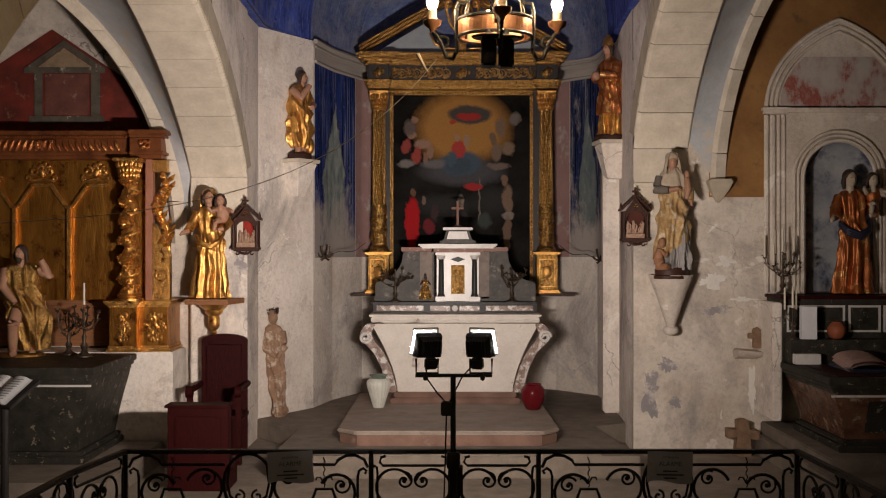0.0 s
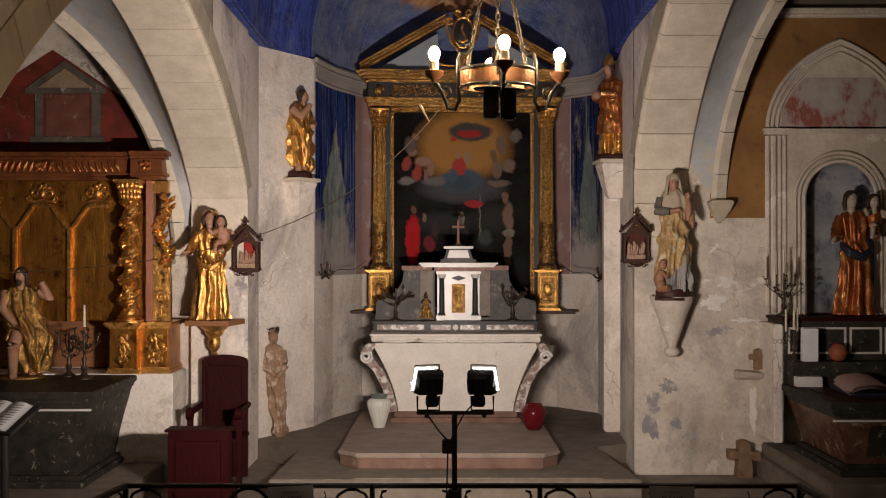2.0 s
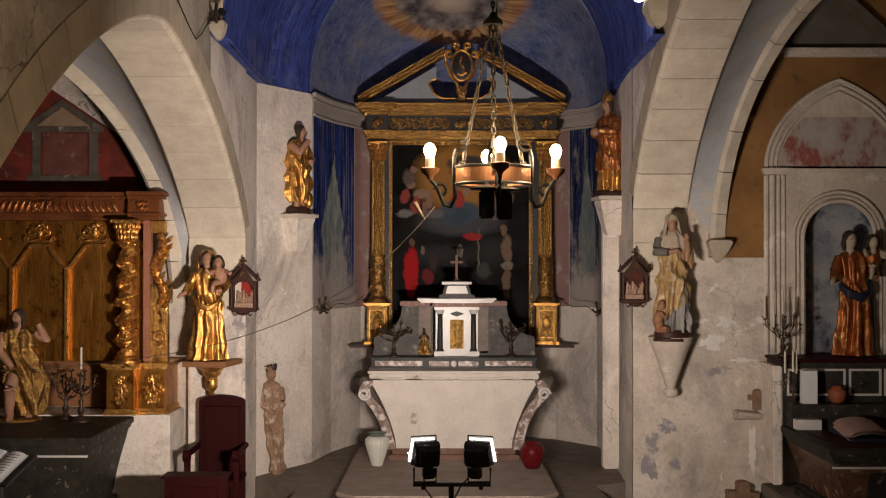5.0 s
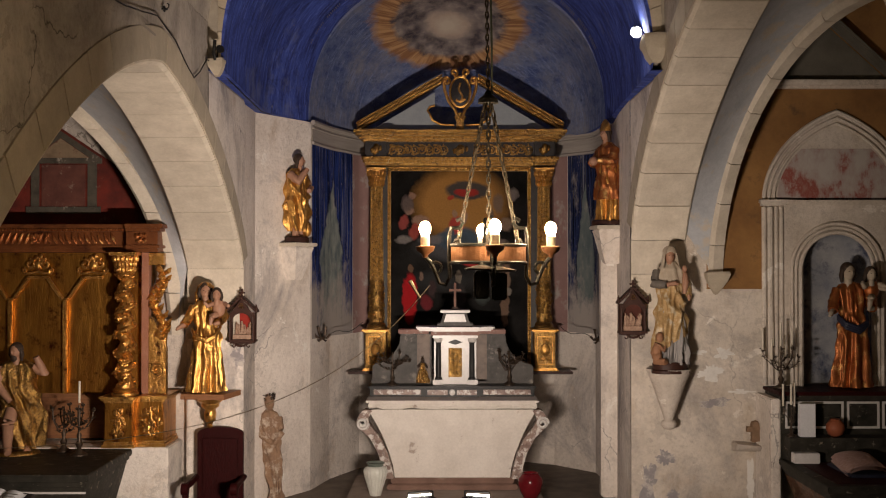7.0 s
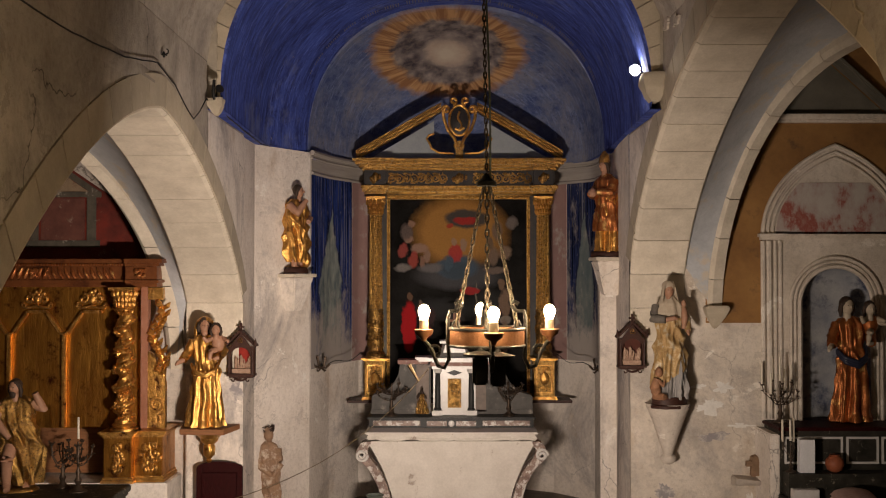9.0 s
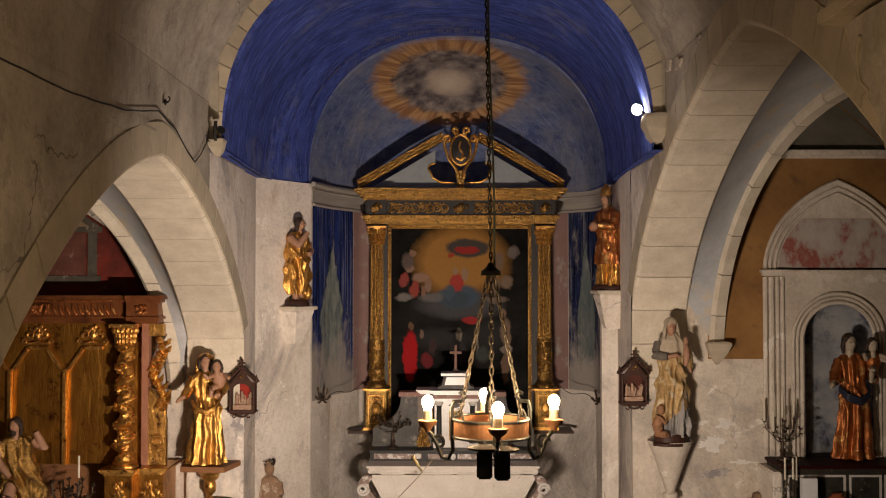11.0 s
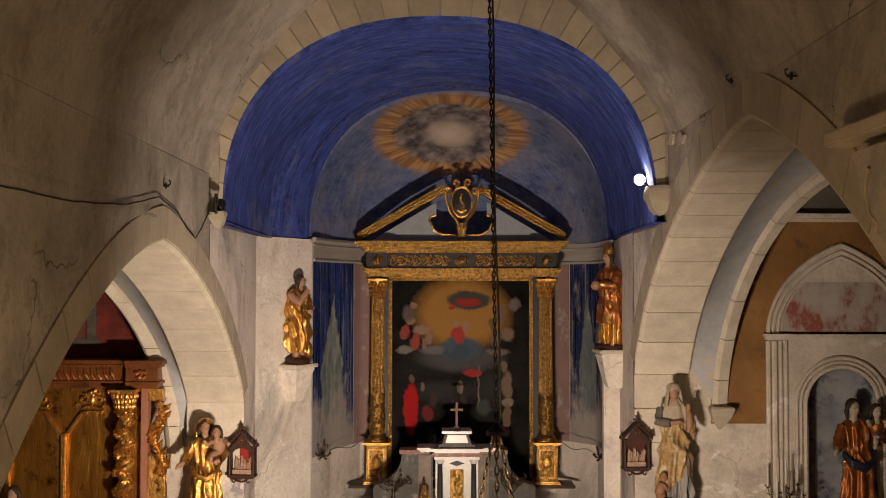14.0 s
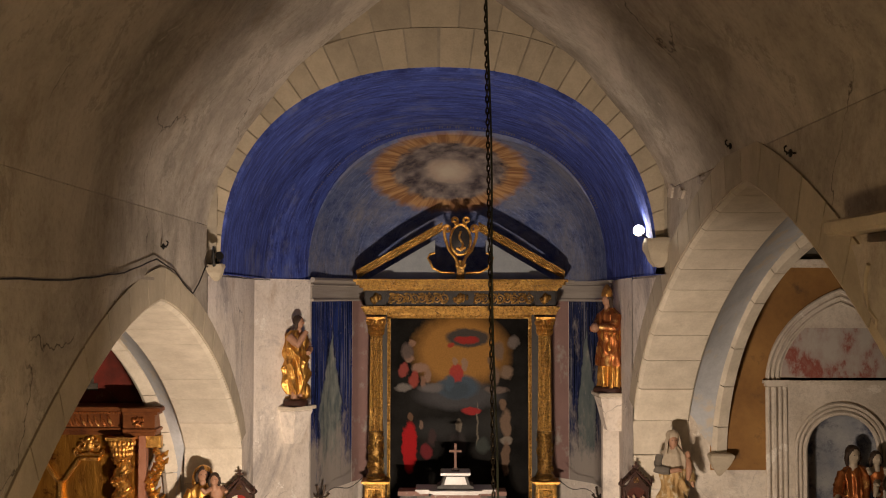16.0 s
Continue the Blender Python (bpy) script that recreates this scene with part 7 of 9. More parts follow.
# red chair and kneeler
def red_chair():
    c = thing("armchair", "dark red wooden armchair with a high rounded back", "chair", at=pose(-2.12, 10.4, 0))
    x0, x1 = -2.338, -1.895
    m = (x0 + x1) / 2
    bm = bmesh.new()
    prism(bm, [(x0, 0.0), (x1, 0.0), (x1, 1.12)] + [(m + (x1 - m) * math.cos(a), 1.12 + 0.06 * math.sin(a)) for a in [math.pi * k / 10 for k in range(1, 10)]] + [(x0, 1.12)], 10.58, 10.63)
    part("back", bm, RED_WOOD, c, bevel=0.008)
    bm = bmesh.new()
    box(bm, x0 + 0.05, x1 - 0.05, 10.565, 10.579, 0.55, 1.08)
    part("back_panel", bm, RED_WOOD, c, bevel=0.01)
    bm = bmesh.new()
    box(bm, x0 - 0.02, x1 + 0.02, 10.12, 10.578, 0.40, 0.45)
    part("seat", bm, RED_WOOD, c, bevel=0.01)
    for s, x in ((-1, x0 - 0.03), (1, x1 - 0.02)):
        bm = bmesh.new()
        box(bm, x, x + 0.05, 10.10, 10.16, 0.0, 0.66)
        part("front_leg", bm, RED_WOOD, c, bevel=0.006)
        bm = bmesh.new()
        tube(bm, [(x + 0.025, 10.60, 0.70), (x + 0.025, 10.35, 0.69), (x + 0.025, 10.15, 0.69)], 0.03, 8)
        lathe(bm, [(0.02, -0.035), (0.055, -0.03), (0.055, 0.03), (0.02, 0.035)], 14, pose(x + 0.025, 10.11, 0.68, 0, 90))
        part("armrest", bm, RED_WOOD, c, smooth=True)
    k = thing("kneeler", "dark red wooden panelled kneeler standing on the floor", "kneeler", at=pose(-2.02, 9.1, 0))
    x0, x1 = -2.283, -1.762
    bm = bmesh.new()
    box(bm, x0 + 0.01, x1 - 0.01, 9.02, 9.06, 0.0, 0.69)
    part("front_panel", bm, RED_WOOD, k, bevel=0.004)
    bm = bmesh.new()
    box(bm, x0 + 0.07, x1 - 0.07, 9.008, 9.02, 0.12, 0.62)
    part("raised_panel", bm, RED_WOOD, k, bevel=0.008)
    bm = bmesh.new()
    box(bm, x0 - 0.01, x1 + 0.01, 8.98, 9.20, 0.692, 0.715)
    part("top_rail", bm, RED_WOOD, k, bevel=0.006)
    for x in (x0 + 0.01, x1 - 0.05):
        bm = bmesh.new()
        box(bm, x, x + 0.04, 9.062, 9.42, 0.0, 0.14)
        box(bm, x, x + 0.04, 9.062, 9.16, 0.14, 0.69)
        part("side", bm, RED_WOOD, k, bevel=0.004)
    bm = bmesh.new()
    box(bm, x0 + 0.0, x1 - 0.0, 9.18, 9.44, 0.142, 0.17)
    part("knee_board", bm, RED_WOOD, k, bevel=0.006)


red_chair()


# ledges of the two apse statues
def ledge(x, y, z, turn, label):
    l = thing("statue_ledge", label, "ledge", group="statue ledges", at=pose(x, y, z, 0, 0, turn), local=True)
    bm = bmesh.new()
    box(bm, -0.19, 0.19, -0.16, 0.22, -0.05, -0.012)
    part("slab", bm, STONE, l, bevel=0.006)
    bm = bmesh.new()
    rings = []
    for z2, w in ((-0.052, 0.17), (-0.12, 0.15), (-0.30, 0.11), (-0.42, 0.07)):
        rings.append([(-w, -0.14 + (0.17 - w), z2), (w, -0.14 + (0.17 - w), z2), (w, 0.24, z2), (-w, 0.24, z2)])
    v = skin(bm, rings, True)
    bm.faces.new(v[0])
    bm.faces.new(v[-1])
    part("corbel", bm, PLASTER, l, bevel=0.012)


ledge(-1.594, 12.05, 2.996, 58, "plastered wall ledge under a gilded statue")
ledge(1.797, 11.75, 3.184 - 0.01, -85, "pale stone wall ledge under a lacquered statue")

# plaster pilaster below the right ledge
bm = bmesh.new()
box(bm, 1.76, 1.96, 12.0, 12.16, 0.2, 2.95)
tagged(part("wall_pilaster", bm, PLASTER, bevel=0.02), "rounded white plaster pilaster in the apse", "pilaster", kind="structure")


# corbel of the hooded statue
def cone_corbel():
    c = thing("stone_corbel", "tapering plastered stone corbel ending in a small knob", "corbel", at=pose(2.186, 10.6, 1.2))
    x, zt = 2.186, 1.757
    bm = bmesh.new()
    lathe(bm, [(0.04, -0.50), (0.06, -0.44), (0.10, -0.32), (0.16, -0.15), (0.205, -0.04), (0.215, -0.006)], 18, pose(x, 10.50, zt))
    part("cone", bm, PLASTER_RAW, c, smooth=True)
    bm = bmesh.new()
    ball(bm, x + 0.01, 10.54, zt - 0.54, 0.075, 0.07, 0.055)
    part("knob", bm, PLASTER_RAW, c, smooth=True)
    h = thing("rib_corbel", "heart shaped stone corbel under a vault rib", "corbel", at=pose(2.685, 10.7, 2.2))
    x, zt = 2.685, 2.677
    bm = bmesh.new()
    rings = []
    for z, w, d in ((0, 0.11, 0.16), (-0.03, 0.115, 0.16), (-0.10, 0.09, 0.12), (-0.17, 0.05, 0.07), (-0.23, 0.012, 0.02)):
        rings.append([(x - w, 10.698, zt + z), (x - w, 10.698 - d, zt + z), (x + w, 10.698 - d, zt + z), (x + w, 10.698, zt + z)])
    v = skin(bm, rings, True)
    bm.faces.new(v[0])
    bm.faces.new(v[-1])
    part("stone", bm, STONE_GREY, h, bevel=0.02)


cone_corbel()


# ---- right chapel ----
def gothic_frame():
    """Moulded pointed frame, cornice and round-headed niche on the right chapel's end wall."""
    y = 10.699
    bm = bmesh.new()
    nx, nw, nz1 = 3.86, 0.355, 2.705
    zo = 2.507
    prism(bm, [(2.60, zo), (nx - nw, zo)] + [(nx - nw * math.cos(math.pi * k / 20), nz1 + nw * math.sin(math.pi * k / 20)) for k in range(21)] + [(nx + nw, zo), (6.4, zo), (6.4, 5.5), (2.60, 5.5)], y - 0.006, y)
    oc = part("trim_ochre_painting", bm, OCHRE)
    tagged(oc, "faded ochre painted upper wall of the chapel", "wall painting", kind="structure")
    cx = 3.865
    hw = cx - 3.155
    zs, za = 3.366, 4.238

    def pointed(w, h, n=16):
        left = []
        for k in range(n + 1):
            f = k / n
            a = f * 1.12
            left.append((cx - w + w * (1 - math.cos(a)) / (1 - math.cos(1.12)), zs + h * math.sin(a) / math.sin(1.12)))
        return left

    outer = pointed(hw, za - zs)
    bm = bmesh.new()
    nx, nw, nz1 = 3.86, 0.355, 2.705
    arch = [(nx + nw * math.cos(math.pi * k / 20), nz1 + nw * math.sin(math.pi * k / 20)) for k in range(21)]
    prism(bm, [(cx - hw, 1.5)] + outer + [(2 * cx - x, z) for x, z in outer[::-1][1:]] + [(cx + hw, 1.5), (nx + nw, 1.5)] + arch + [(nx - nw, 1.5)], y - 0.02, y - 0.007)
    root = tagged(new("trim_gothic_frame"), "moulded plaster frame with a pointed head and a niche", "wall frame", kind="structure")
    # niche opening is a real recess made of a shell in front of a dark field
    part("field", bm, PLASTER_CHAPEL, root, "white plaster field with red stains")
    bm = bmesh.new()
    for k, (off, r) in enumerate(((0.0, 0.022), (0.05, 0.016), (0.095, 0.016))):
        c = pointed(hw - off, (za - zs) * (1 - off / hw))
        pts = [(x, y - 0.03, z) for x, z in c] + [(2 * cx - x, y - 0.03, z) for x, z in c[::-1][1:]]
        tube(bm, pts, r, 6)
    part("pointed_moulding", bm, PLASTER_CHAPEL, root, smooth=True)
    bm = bmesh.new()
    for s in (-1, 1):
        for off, r in ((0.0, 0.024), (0.06, 0.03), (0.12, 0.018), (0.17, 0.018)):
            x = cx + s * (hw - off)
            tube(bm, [(x, y - 0.03, 1.58), (x, y - 0.03, zs - 0.06)], r, 8)
        box(bm, cx + s * (hw - 0.085) - 0.12, cx + s * (hw - 0.085) + 0.12, y - 0.075, y - 0.021, zs - 0.05, zs - 0.02)
        box(bm, cx + s * (hw - 0.085) - 0.135, cx + s * (hw - 0.085) + 0.135, y - 0.09, y - 0.021, zs - 0.02, zs + 0.01)
    part("side_shafts", bm, PLASTER_CHAPEL, root, smooth=True)
    bm = bmesh.new()
    box(bm, cx - hw + 0.2, cx + hw - 0.2, y - 0.055, y - 0.021, zs - 0.035, zs - 0.012)
    box(bm, cx - hw + 0.2, cx + hw - 0.2, y - 0.075, y - 0.021, zs - 0.012, zs + 0.008)
    part("string_course", bm, PLASTER_CHAPEL, root, bevel=0.004)
    # stains in the pointed head
    bm = bmesh.new()
    part_m, nt, b = nodes_of("red_stained_plaster", 0.9)
    g = grain(nt, 4.0, 8, (1, 1, 0.6), 0.7)
    col = ramp(nt, g, [(0.40, (0.46, 0.42, 0.38)), (0.52, (0.40, 0.32, 0.29)), (0.60, (0.28, 0.07, 0.05)), (0.72, (0.34, 0.2, 0.17))])
    nt.links.new(col, b.inputs["Base Color"])
    inner = pointed(hw - 0.13, (za - zs) * (1 - 0.13 / hw))
    inner = [(x, z) for x, z in inner if z < zs + 0.62 * (za - zs)]
    prism(bm, [(inner[0][0], zs + 0.03)] + inner + [(2 * cx - x, z) for x, z in inner[::-1]] + [(2 * cx - inner[0][0], zs + 0.03)], y - 0.026, y - 0.021)
    part("stained_tympanum", bm, part_m, root, "plaster stained with faded red paint")
    # niche
    nz0 = 1.56
    DARKBLUE = surface("faded_blue_niche_paint", (0.36, 0.36, 0.36), (0.12, 0.14, 0.19), 3.5, 0.85, stain=(0.045, 0.055, 0.10), stain_at=(0.50, 0.66), stain_scale=4)
    bm = bmesh.new()
    rows = []
    for k in range(17):
        a = math.pi * k / 16
        ux, uy = -math.cos(a), math.sin(a)
        rows.append([(nx + nw * ux, y + 0.20 * uy, z) for z in (1.4, 1.9, 2.4, nz1)])
    skin(bm, rows)
    rows = []
    for j in range(9):
        e = math.pi / 2 * j / 8
        rows.append([(nx - nw * math.cos(e) * math.cos(math.pi * k / 16), y + 0.20 * math.cos(e) * math.sin(math.pi * k / 16), nz1 + nw * math.sin(e)) for k in range(17)])
    skin(bm, rows)
    part("niche_shell", bm, DARKBLUE, root, "hollow niche painted in faded grey and blue", smooth=True)
    bm = bmesh.new()
    for off, r in ((0.0, 0.024), (0.045, 0.018), (0.085, 0.02)):
        o2 = [(nx - nw - off, nz0), (nx - nw - off, nz1)] + [(nx - (nw + off) * math.cos(a), nz1 + (nw + off) * math.sin(a)) for a in [math.pi * k / 18 for k in range(1, 18)]] + [(nx + nw + off, nz1), (nx + nw + off, nz0)]
        tube(bm, [(x, y - 0.045, z) for x, z in o2], r, 6)
    part("niche_moulding", bm, PLASTER_CHAPEL, root, smooth=True)
    # gable beam above
    bm = bmesh.new()
    zb = 4.51
    box(bm, 2.9, 6.4, y - 0.07, y - 0.007, zb - 0.05, zb - 0.02)
    box(bm, 2.9, 6.4, y - 0.11, y - 0.007, zb - 0.02, zb + 0.03)
    tagged(part("trim_wall_cornice", bm, PLASTER_CHAPEL, bevel=0.006), "plain plaster cornice over the pointed frame", "cornice", kind="structure")
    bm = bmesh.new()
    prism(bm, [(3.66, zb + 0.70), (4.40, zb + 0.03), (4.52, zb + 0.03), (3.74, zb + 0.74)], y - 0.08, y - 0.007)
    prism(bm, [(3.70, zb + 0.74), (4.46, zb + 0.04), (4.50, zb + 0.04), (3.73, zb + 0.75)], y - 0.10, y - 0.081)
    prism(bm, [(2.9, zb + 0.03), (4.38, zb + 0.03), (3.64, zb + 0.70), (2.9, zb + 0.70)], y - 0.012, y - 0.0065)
    # Gable field and its raking moulding share one darker grey.
    GABLE_GREY = surface("dark_grey_painted_plaster", (0.17, 0.155, 0.125), (0.08, 0.075, 0.06), 3, 0.9, relief=0.4)
    tagged(part("trim_wall_gable", bm, GABLE_GREY), "grey plaster gable above the cornice", "gable", kind="structure")


gothic_frame()


def right_altar():
    bm = bmesh.new()
    box(bm, 3.05, 6.4, 8.3, 10.69, 0.0, 0.2)
    box(bm, 3.10, 6.4, 8.75, 10.69, 0.2, 0.32)
    tagged(part("floor_predella_right", bm, FLOOR, bevel=0.012), "raised stone platform before the right side altar", "platform", kind="structure")
    sarcophagus_altar("side_altar", "dark marble side altar with red body and green inlaid panels", 3.14, 5.3, 8.88, 10.2, 0.32, 0.95, [surface("brown_breccia_marble", (0.17, 0.085, 0.05), (0.045, 0.022, 0.015), 9, 0.25, gloss=0.2, stain=(0.30, 0.23, 0.15), stain_at=(0.56, 0.63), stain_scale=7), MARBLE_GREEN, MARBLE_GREEN, MARBLE_GREEN], True, 1)
    x0 = 3.141
    g = thing("side_gradine", "dark green marble altar shelf with white framed panels", "altar shelf", at=pose(4.2, 10.4, 0.95))
    bm = bmesh.new()
    box(bm, x0 + 0.02, 5.4, 10.20, 10.68, 0.952, 1.53)
    part("block", bm, MARBLE_GREEN, g)
    bm = bmesh.new()
    box(bm, x0 + 0.04, 5.4, 9.98, 10.20, 0.952, 1.17)
    part("lower_step", bm, MARBLE_GREEN, g, bevel=0.006)
    bm = bmesh.new()
    box(bm, x0, 5.4, 10.16, 10.69, 1.532, 1.565)
    box(bm, 3.877 - 0.38, 3.877 + 0.38, 10.70, 10.98, 1.532, 1.565)
    part("top_board", bm, RED_WOOD, g, "dark red top board", bevel=0.006)
    bm = bmesh.new()
    box(bm, x0 - 0.07, x0 + 0.018, 10.18, 10.69, 0.4, 1.50)
    part("side_cheek", bm, PLASTER, g, "white plaster cheek", bevel=0.012)
    for a, b in ((1392, 1495), (1501, 1558), (1563, 1660)):
        xa, xb = x0 + (a - 1380) / 1935 * 10.2, x0 + (b - 1380) / 1935 * 10.2
        bm = bmesh.new()
        for q in ((xa, xb, 1.225, 1.245), (xa, xb, 1.455, 1.475), (xa, xa + 0.02, 1.2455, 1.4545), (xb - 0.02, xb, 1.2455, 1.4545)):
            box(bm, q[0], q[1], 10.19, 10.203, q[2], q[3])
        part("white_frame", bm, MARBLE_WHITE, g, "white marble panel frame")
    # things on it
    cl = thing("altar_card", "white blank card standing on the altar step", "card", at=pose(3.357, 10.0, 1.17))
    bm = bmesh.new()
    box(bm, 3.29, 3.429, 10.02, 10.10, 1.172, 1.473)
    part("board", bm, PAPER, cl, bevel=0.003)
    bm = bmesh.new()
    vp = [(0.03, 0.0), (0.065, 0.02), (0.085, 0.07), (0.08, 0.11), (0.05, 0.145), (0.042, 0.15), (0.05, 0.16)]
    v = thing("clay_pot", "round terracotta pot on the altar step", "pot", at=pose(3.624, 10.07, 1.172), local=True)
    lathe(bm, vp, 20)
    part("vessel", bm, TERRA, v, smooth=True)
    cs = candelabrum("small_candelabrum", "small three branched candlestick with short candles", pose(3.224, 10.08, 1.172), 0.30, 3, 3, 77, BRONZE, 0.07)
    # book stand with open cloth
    bk = thing("book_cushion", "open book with patterned cover on a dark cushion", "book", at=pose(3.514, 9.5, 0.95))
    bm = bmesh.new()
    prism(bm, [(3.442, 0.953), (3.769, 0.953), (3.769, 0.985), (3.442, 0.985)], 9.2, 9.78)
    part("cushion", bm, NAVY, bk, bevel=0.01)
    bm = bmesh.new()
    rows = []
    for k in range(11):
        f = k / 10
        x = 3.436 + 0.38 * f
        z = 0.99 + 0.06 * math.sin(f * math.pi) ** 0.5
        rows.append([(x, 9.26, z - 0.002), (x + 0.02, 9.72, z + 0.05)])
    rows2 = [[(p[0], p[1], p[2] - 0.03) for p in r] for r in rows]
    skin(bm, rows)
    skin(bm, rows2)
    part("page_spread", bm, surface("patterned_page", (0.48, 0.34, 0.30), (0.3, 0.16, 0.13), 40, 0.8), bk, smooth=True)
    bm = bmesh.new()
    box(bm, 3.25, 5.2, 8.98, 9.95, 0.9515, 0.957)
    ac = thing("altar_cloth", "dark red cloth lying on the side altar slab", "cloth", at=pose(4.2, 9.4, 0.9515))
    part("cloth", bm, RED_WOOD, ac)
    mc = thing("marble_block", "pale marble block on the altar slab", "marble block", at=pose(3.29, 9.9, 0.957))
    bm = bmesh.new()
    box(bm, 3.182, 3.413, 9.86, 9.96, 0.958, 1.05)
    part("block", bm, MARBLE_WHITE, mc, bevel=0.005)


right_altar()


# rough stone fragments
def stone_cross(x, y, z, s, label):
    c = thing("stone_cross", label, "stone cross", at=pose(x, y, z), local=True)
    bm = bmesh.new()
    prism(bm, [(-0.075, 0), (0.075, 0), (0.06, 0.17), (0.15, 0.16), (0.155, 0.25), (0.06, 0.25), (0.05, 0.34), (0.0, 0.36), (-0.055, 0.34), (-0.06, 0.26), (-0.15, 0.265), (-0.155, 0.175), (-0.065, 0.175)], -0.06, 0.06, Matrix.Scale(s, 4))
    bmesh.ops.subdivide_edges(bm, edges=bm.edges[:], cuts=2, use_grid_fill=True)
    for v in bm.verts:
        v.co += 0.012 * noise.noise_vector(v.co * 18)
    part("stone", bm, SILVER_STONE, c, bevel=0.0, smooth=True)


stone_cross(2.9, 10.6, 0.0, 1.0, "small rough brown stone cross standing on the floor")
stone_cross(3.036, 10.58, 1.043, 0.55, "small broken brown stone cross on a wall corbel")
fr = thing("wall_corbel_stone", "rough projecting stone corbel in the chapel wall", "corbel", at=pose(3.072, 10.7, 0.9))
bm = bmesh.new()
zt = 1.038
rings = []
for k in range(7):
    f = k / 6
    x = 2.837 + 0.50 * f
    rings.append([(x, 10.74, zt - 0.002 - 0.04 * f), (x, 10.46 + 0.1 * abs(f - 0.4), zt - 0.01 - 0.04 * f), (x, 10.52, zt - 0.07 - 0.02 * f), (x, 10.74, zt - 0.12)])
v = skin(bm, rings, True)
bm.faces.new(v[0])
bm.faces.new(v[-1])
part("stone", bm, PLASTER_RAW, fr, bevel=0.012, smooth=True)


# ---- fillings and scuffs on the plaster ----
FILLING = surface("white_filling_plaster", (0.80, 0.77, 0.73), (0.70, 0.66, 0.61), 12, 0.9, fine=50, relief=0.6)
SCUFF = surface("grey_scuffed_plaster", (0.36, 0.33, 0.33), (0.25, 0.23, 0.24), 9, 0.95, fine=40, relief=0.8, stain=(0.55, 0.5, 0.46), stain_at=(0.5, 0.6), stain_scale=9)


def blotch(name, label, x, z, w, h, y, mat, seed):
    """An uneven thin patch on a wall that faces the nave."""
    bm = bmesh.new()
    n = 40
    ring = []
    for k in range(n):
        a = 2 * math.pi * k / n
        q = 0.62 + 0.55 * noise.noise((1.6 * math.cos(a) + seed * 3.1, 1.6 * math.sin(a), seed)) + 0.28 * noise.noise((5 * math.cos(a), 5 * math.sin(a) + seed, 2.0))
        ring.append((x + w * q * math.cos(a), z + h * q * math.sin(a)))
    prism(bm, ring, y - 0.004, y + 0.004)
    tagged(part(name, bm, mat), label, "wall patch", kind="structure")


for k, (px, pz, w, h, mat) in enumerate((
    (2.766, 1.878, 0.13, 0.07, FILLING), (2.528, 1.889, 0.08, 0.035, FILLING), (2.628, 1.69, 0.16, 0.10, FILLING), (2.65, 1.396, 0.22, 0.06, SCUFF),
    (2.927, 1.507, 0.20, 0.04, FILLING), (2.284, 0.498, 0.10, 0.09, SCUFF), (3.027, 0.62, 0.05, 0.3, FILLING))):
    blotch("trim_wall_patch_right_" + str(k + 1), "uneven repair patch on the white chapel wall", px, pz, w, h, 10.70, mat, k + 1.3)
for k, (px, pz, w, h, mat) in enumerate(((2.021, 0.625, 0.16, 0.30, SCUFF), (2.187, 0.873, 0.14, 0.12, SCUFF))):
    blotch("trim_pier_scuff_" + str(k + 1), "grey scuffed area low on the pier", px, pz, w, h, 10.702, mat, k + 7.7)
for k, (px, pz, w, h, mat) in enumerate(((-1.992, 1.839, 0.08, 0.22, SCUFF), (-2.397, 1.839, 0.05, 0.3, SCUFF))):
    blotch("trim_pier_patch_" + str(k + 1), "bare stone patch on the left pier", px, pz, w, h, 10.742, mat, k + 4.1)


# ---- the nave ----
COPPER = surface("copper_band", (0.40, 0.20, 0.11), (0.22, 0.10, 0.05), 14, 0.38, 0.85, relief=0.3)
CHAIN = surface("dull_steel_chain", (0.07, 0.055, 0.042), (0.03, 0.025, 0.02), 25, 0.5, 0.5)
CUP = surface("turned_wood_cup", (0.20, 0.09, 0.045), (0.10, 0.045, 0.02), 14, 0.45, relief=0.1)


def links(bm, p0, p1, size, wire):
    """Chain links from p0 to p1."""
    p0, p1 = Vector(p0), Vector(p1)
    d = p1 - p0
    n = max(2, int(d.length / (size * 1.55)))
    q = d.to_track_quat("Z", "Y").to_matrix().to_4x4()
    for k in range(n):
        c = p0 + d * (k + 0.5) / n
        m = Matrix.Translation(c) @ q @ Matrix.Rotation(math.pi / 2 * (k % 2), 4, "Z")
        pts = [(0.36 * size * math.cos(a), 0, size * (0.62 * math.sin(a) + 0.38 * (1 if math.sin(a) > 0 else -1) * min(1, abs(math.sin(a)) * 4))) for a in [2 * math.pi * j / 10 for j in range(11)]]
        tube(bm, [m @ Vector(p) for p in pts], wire, 5, False)


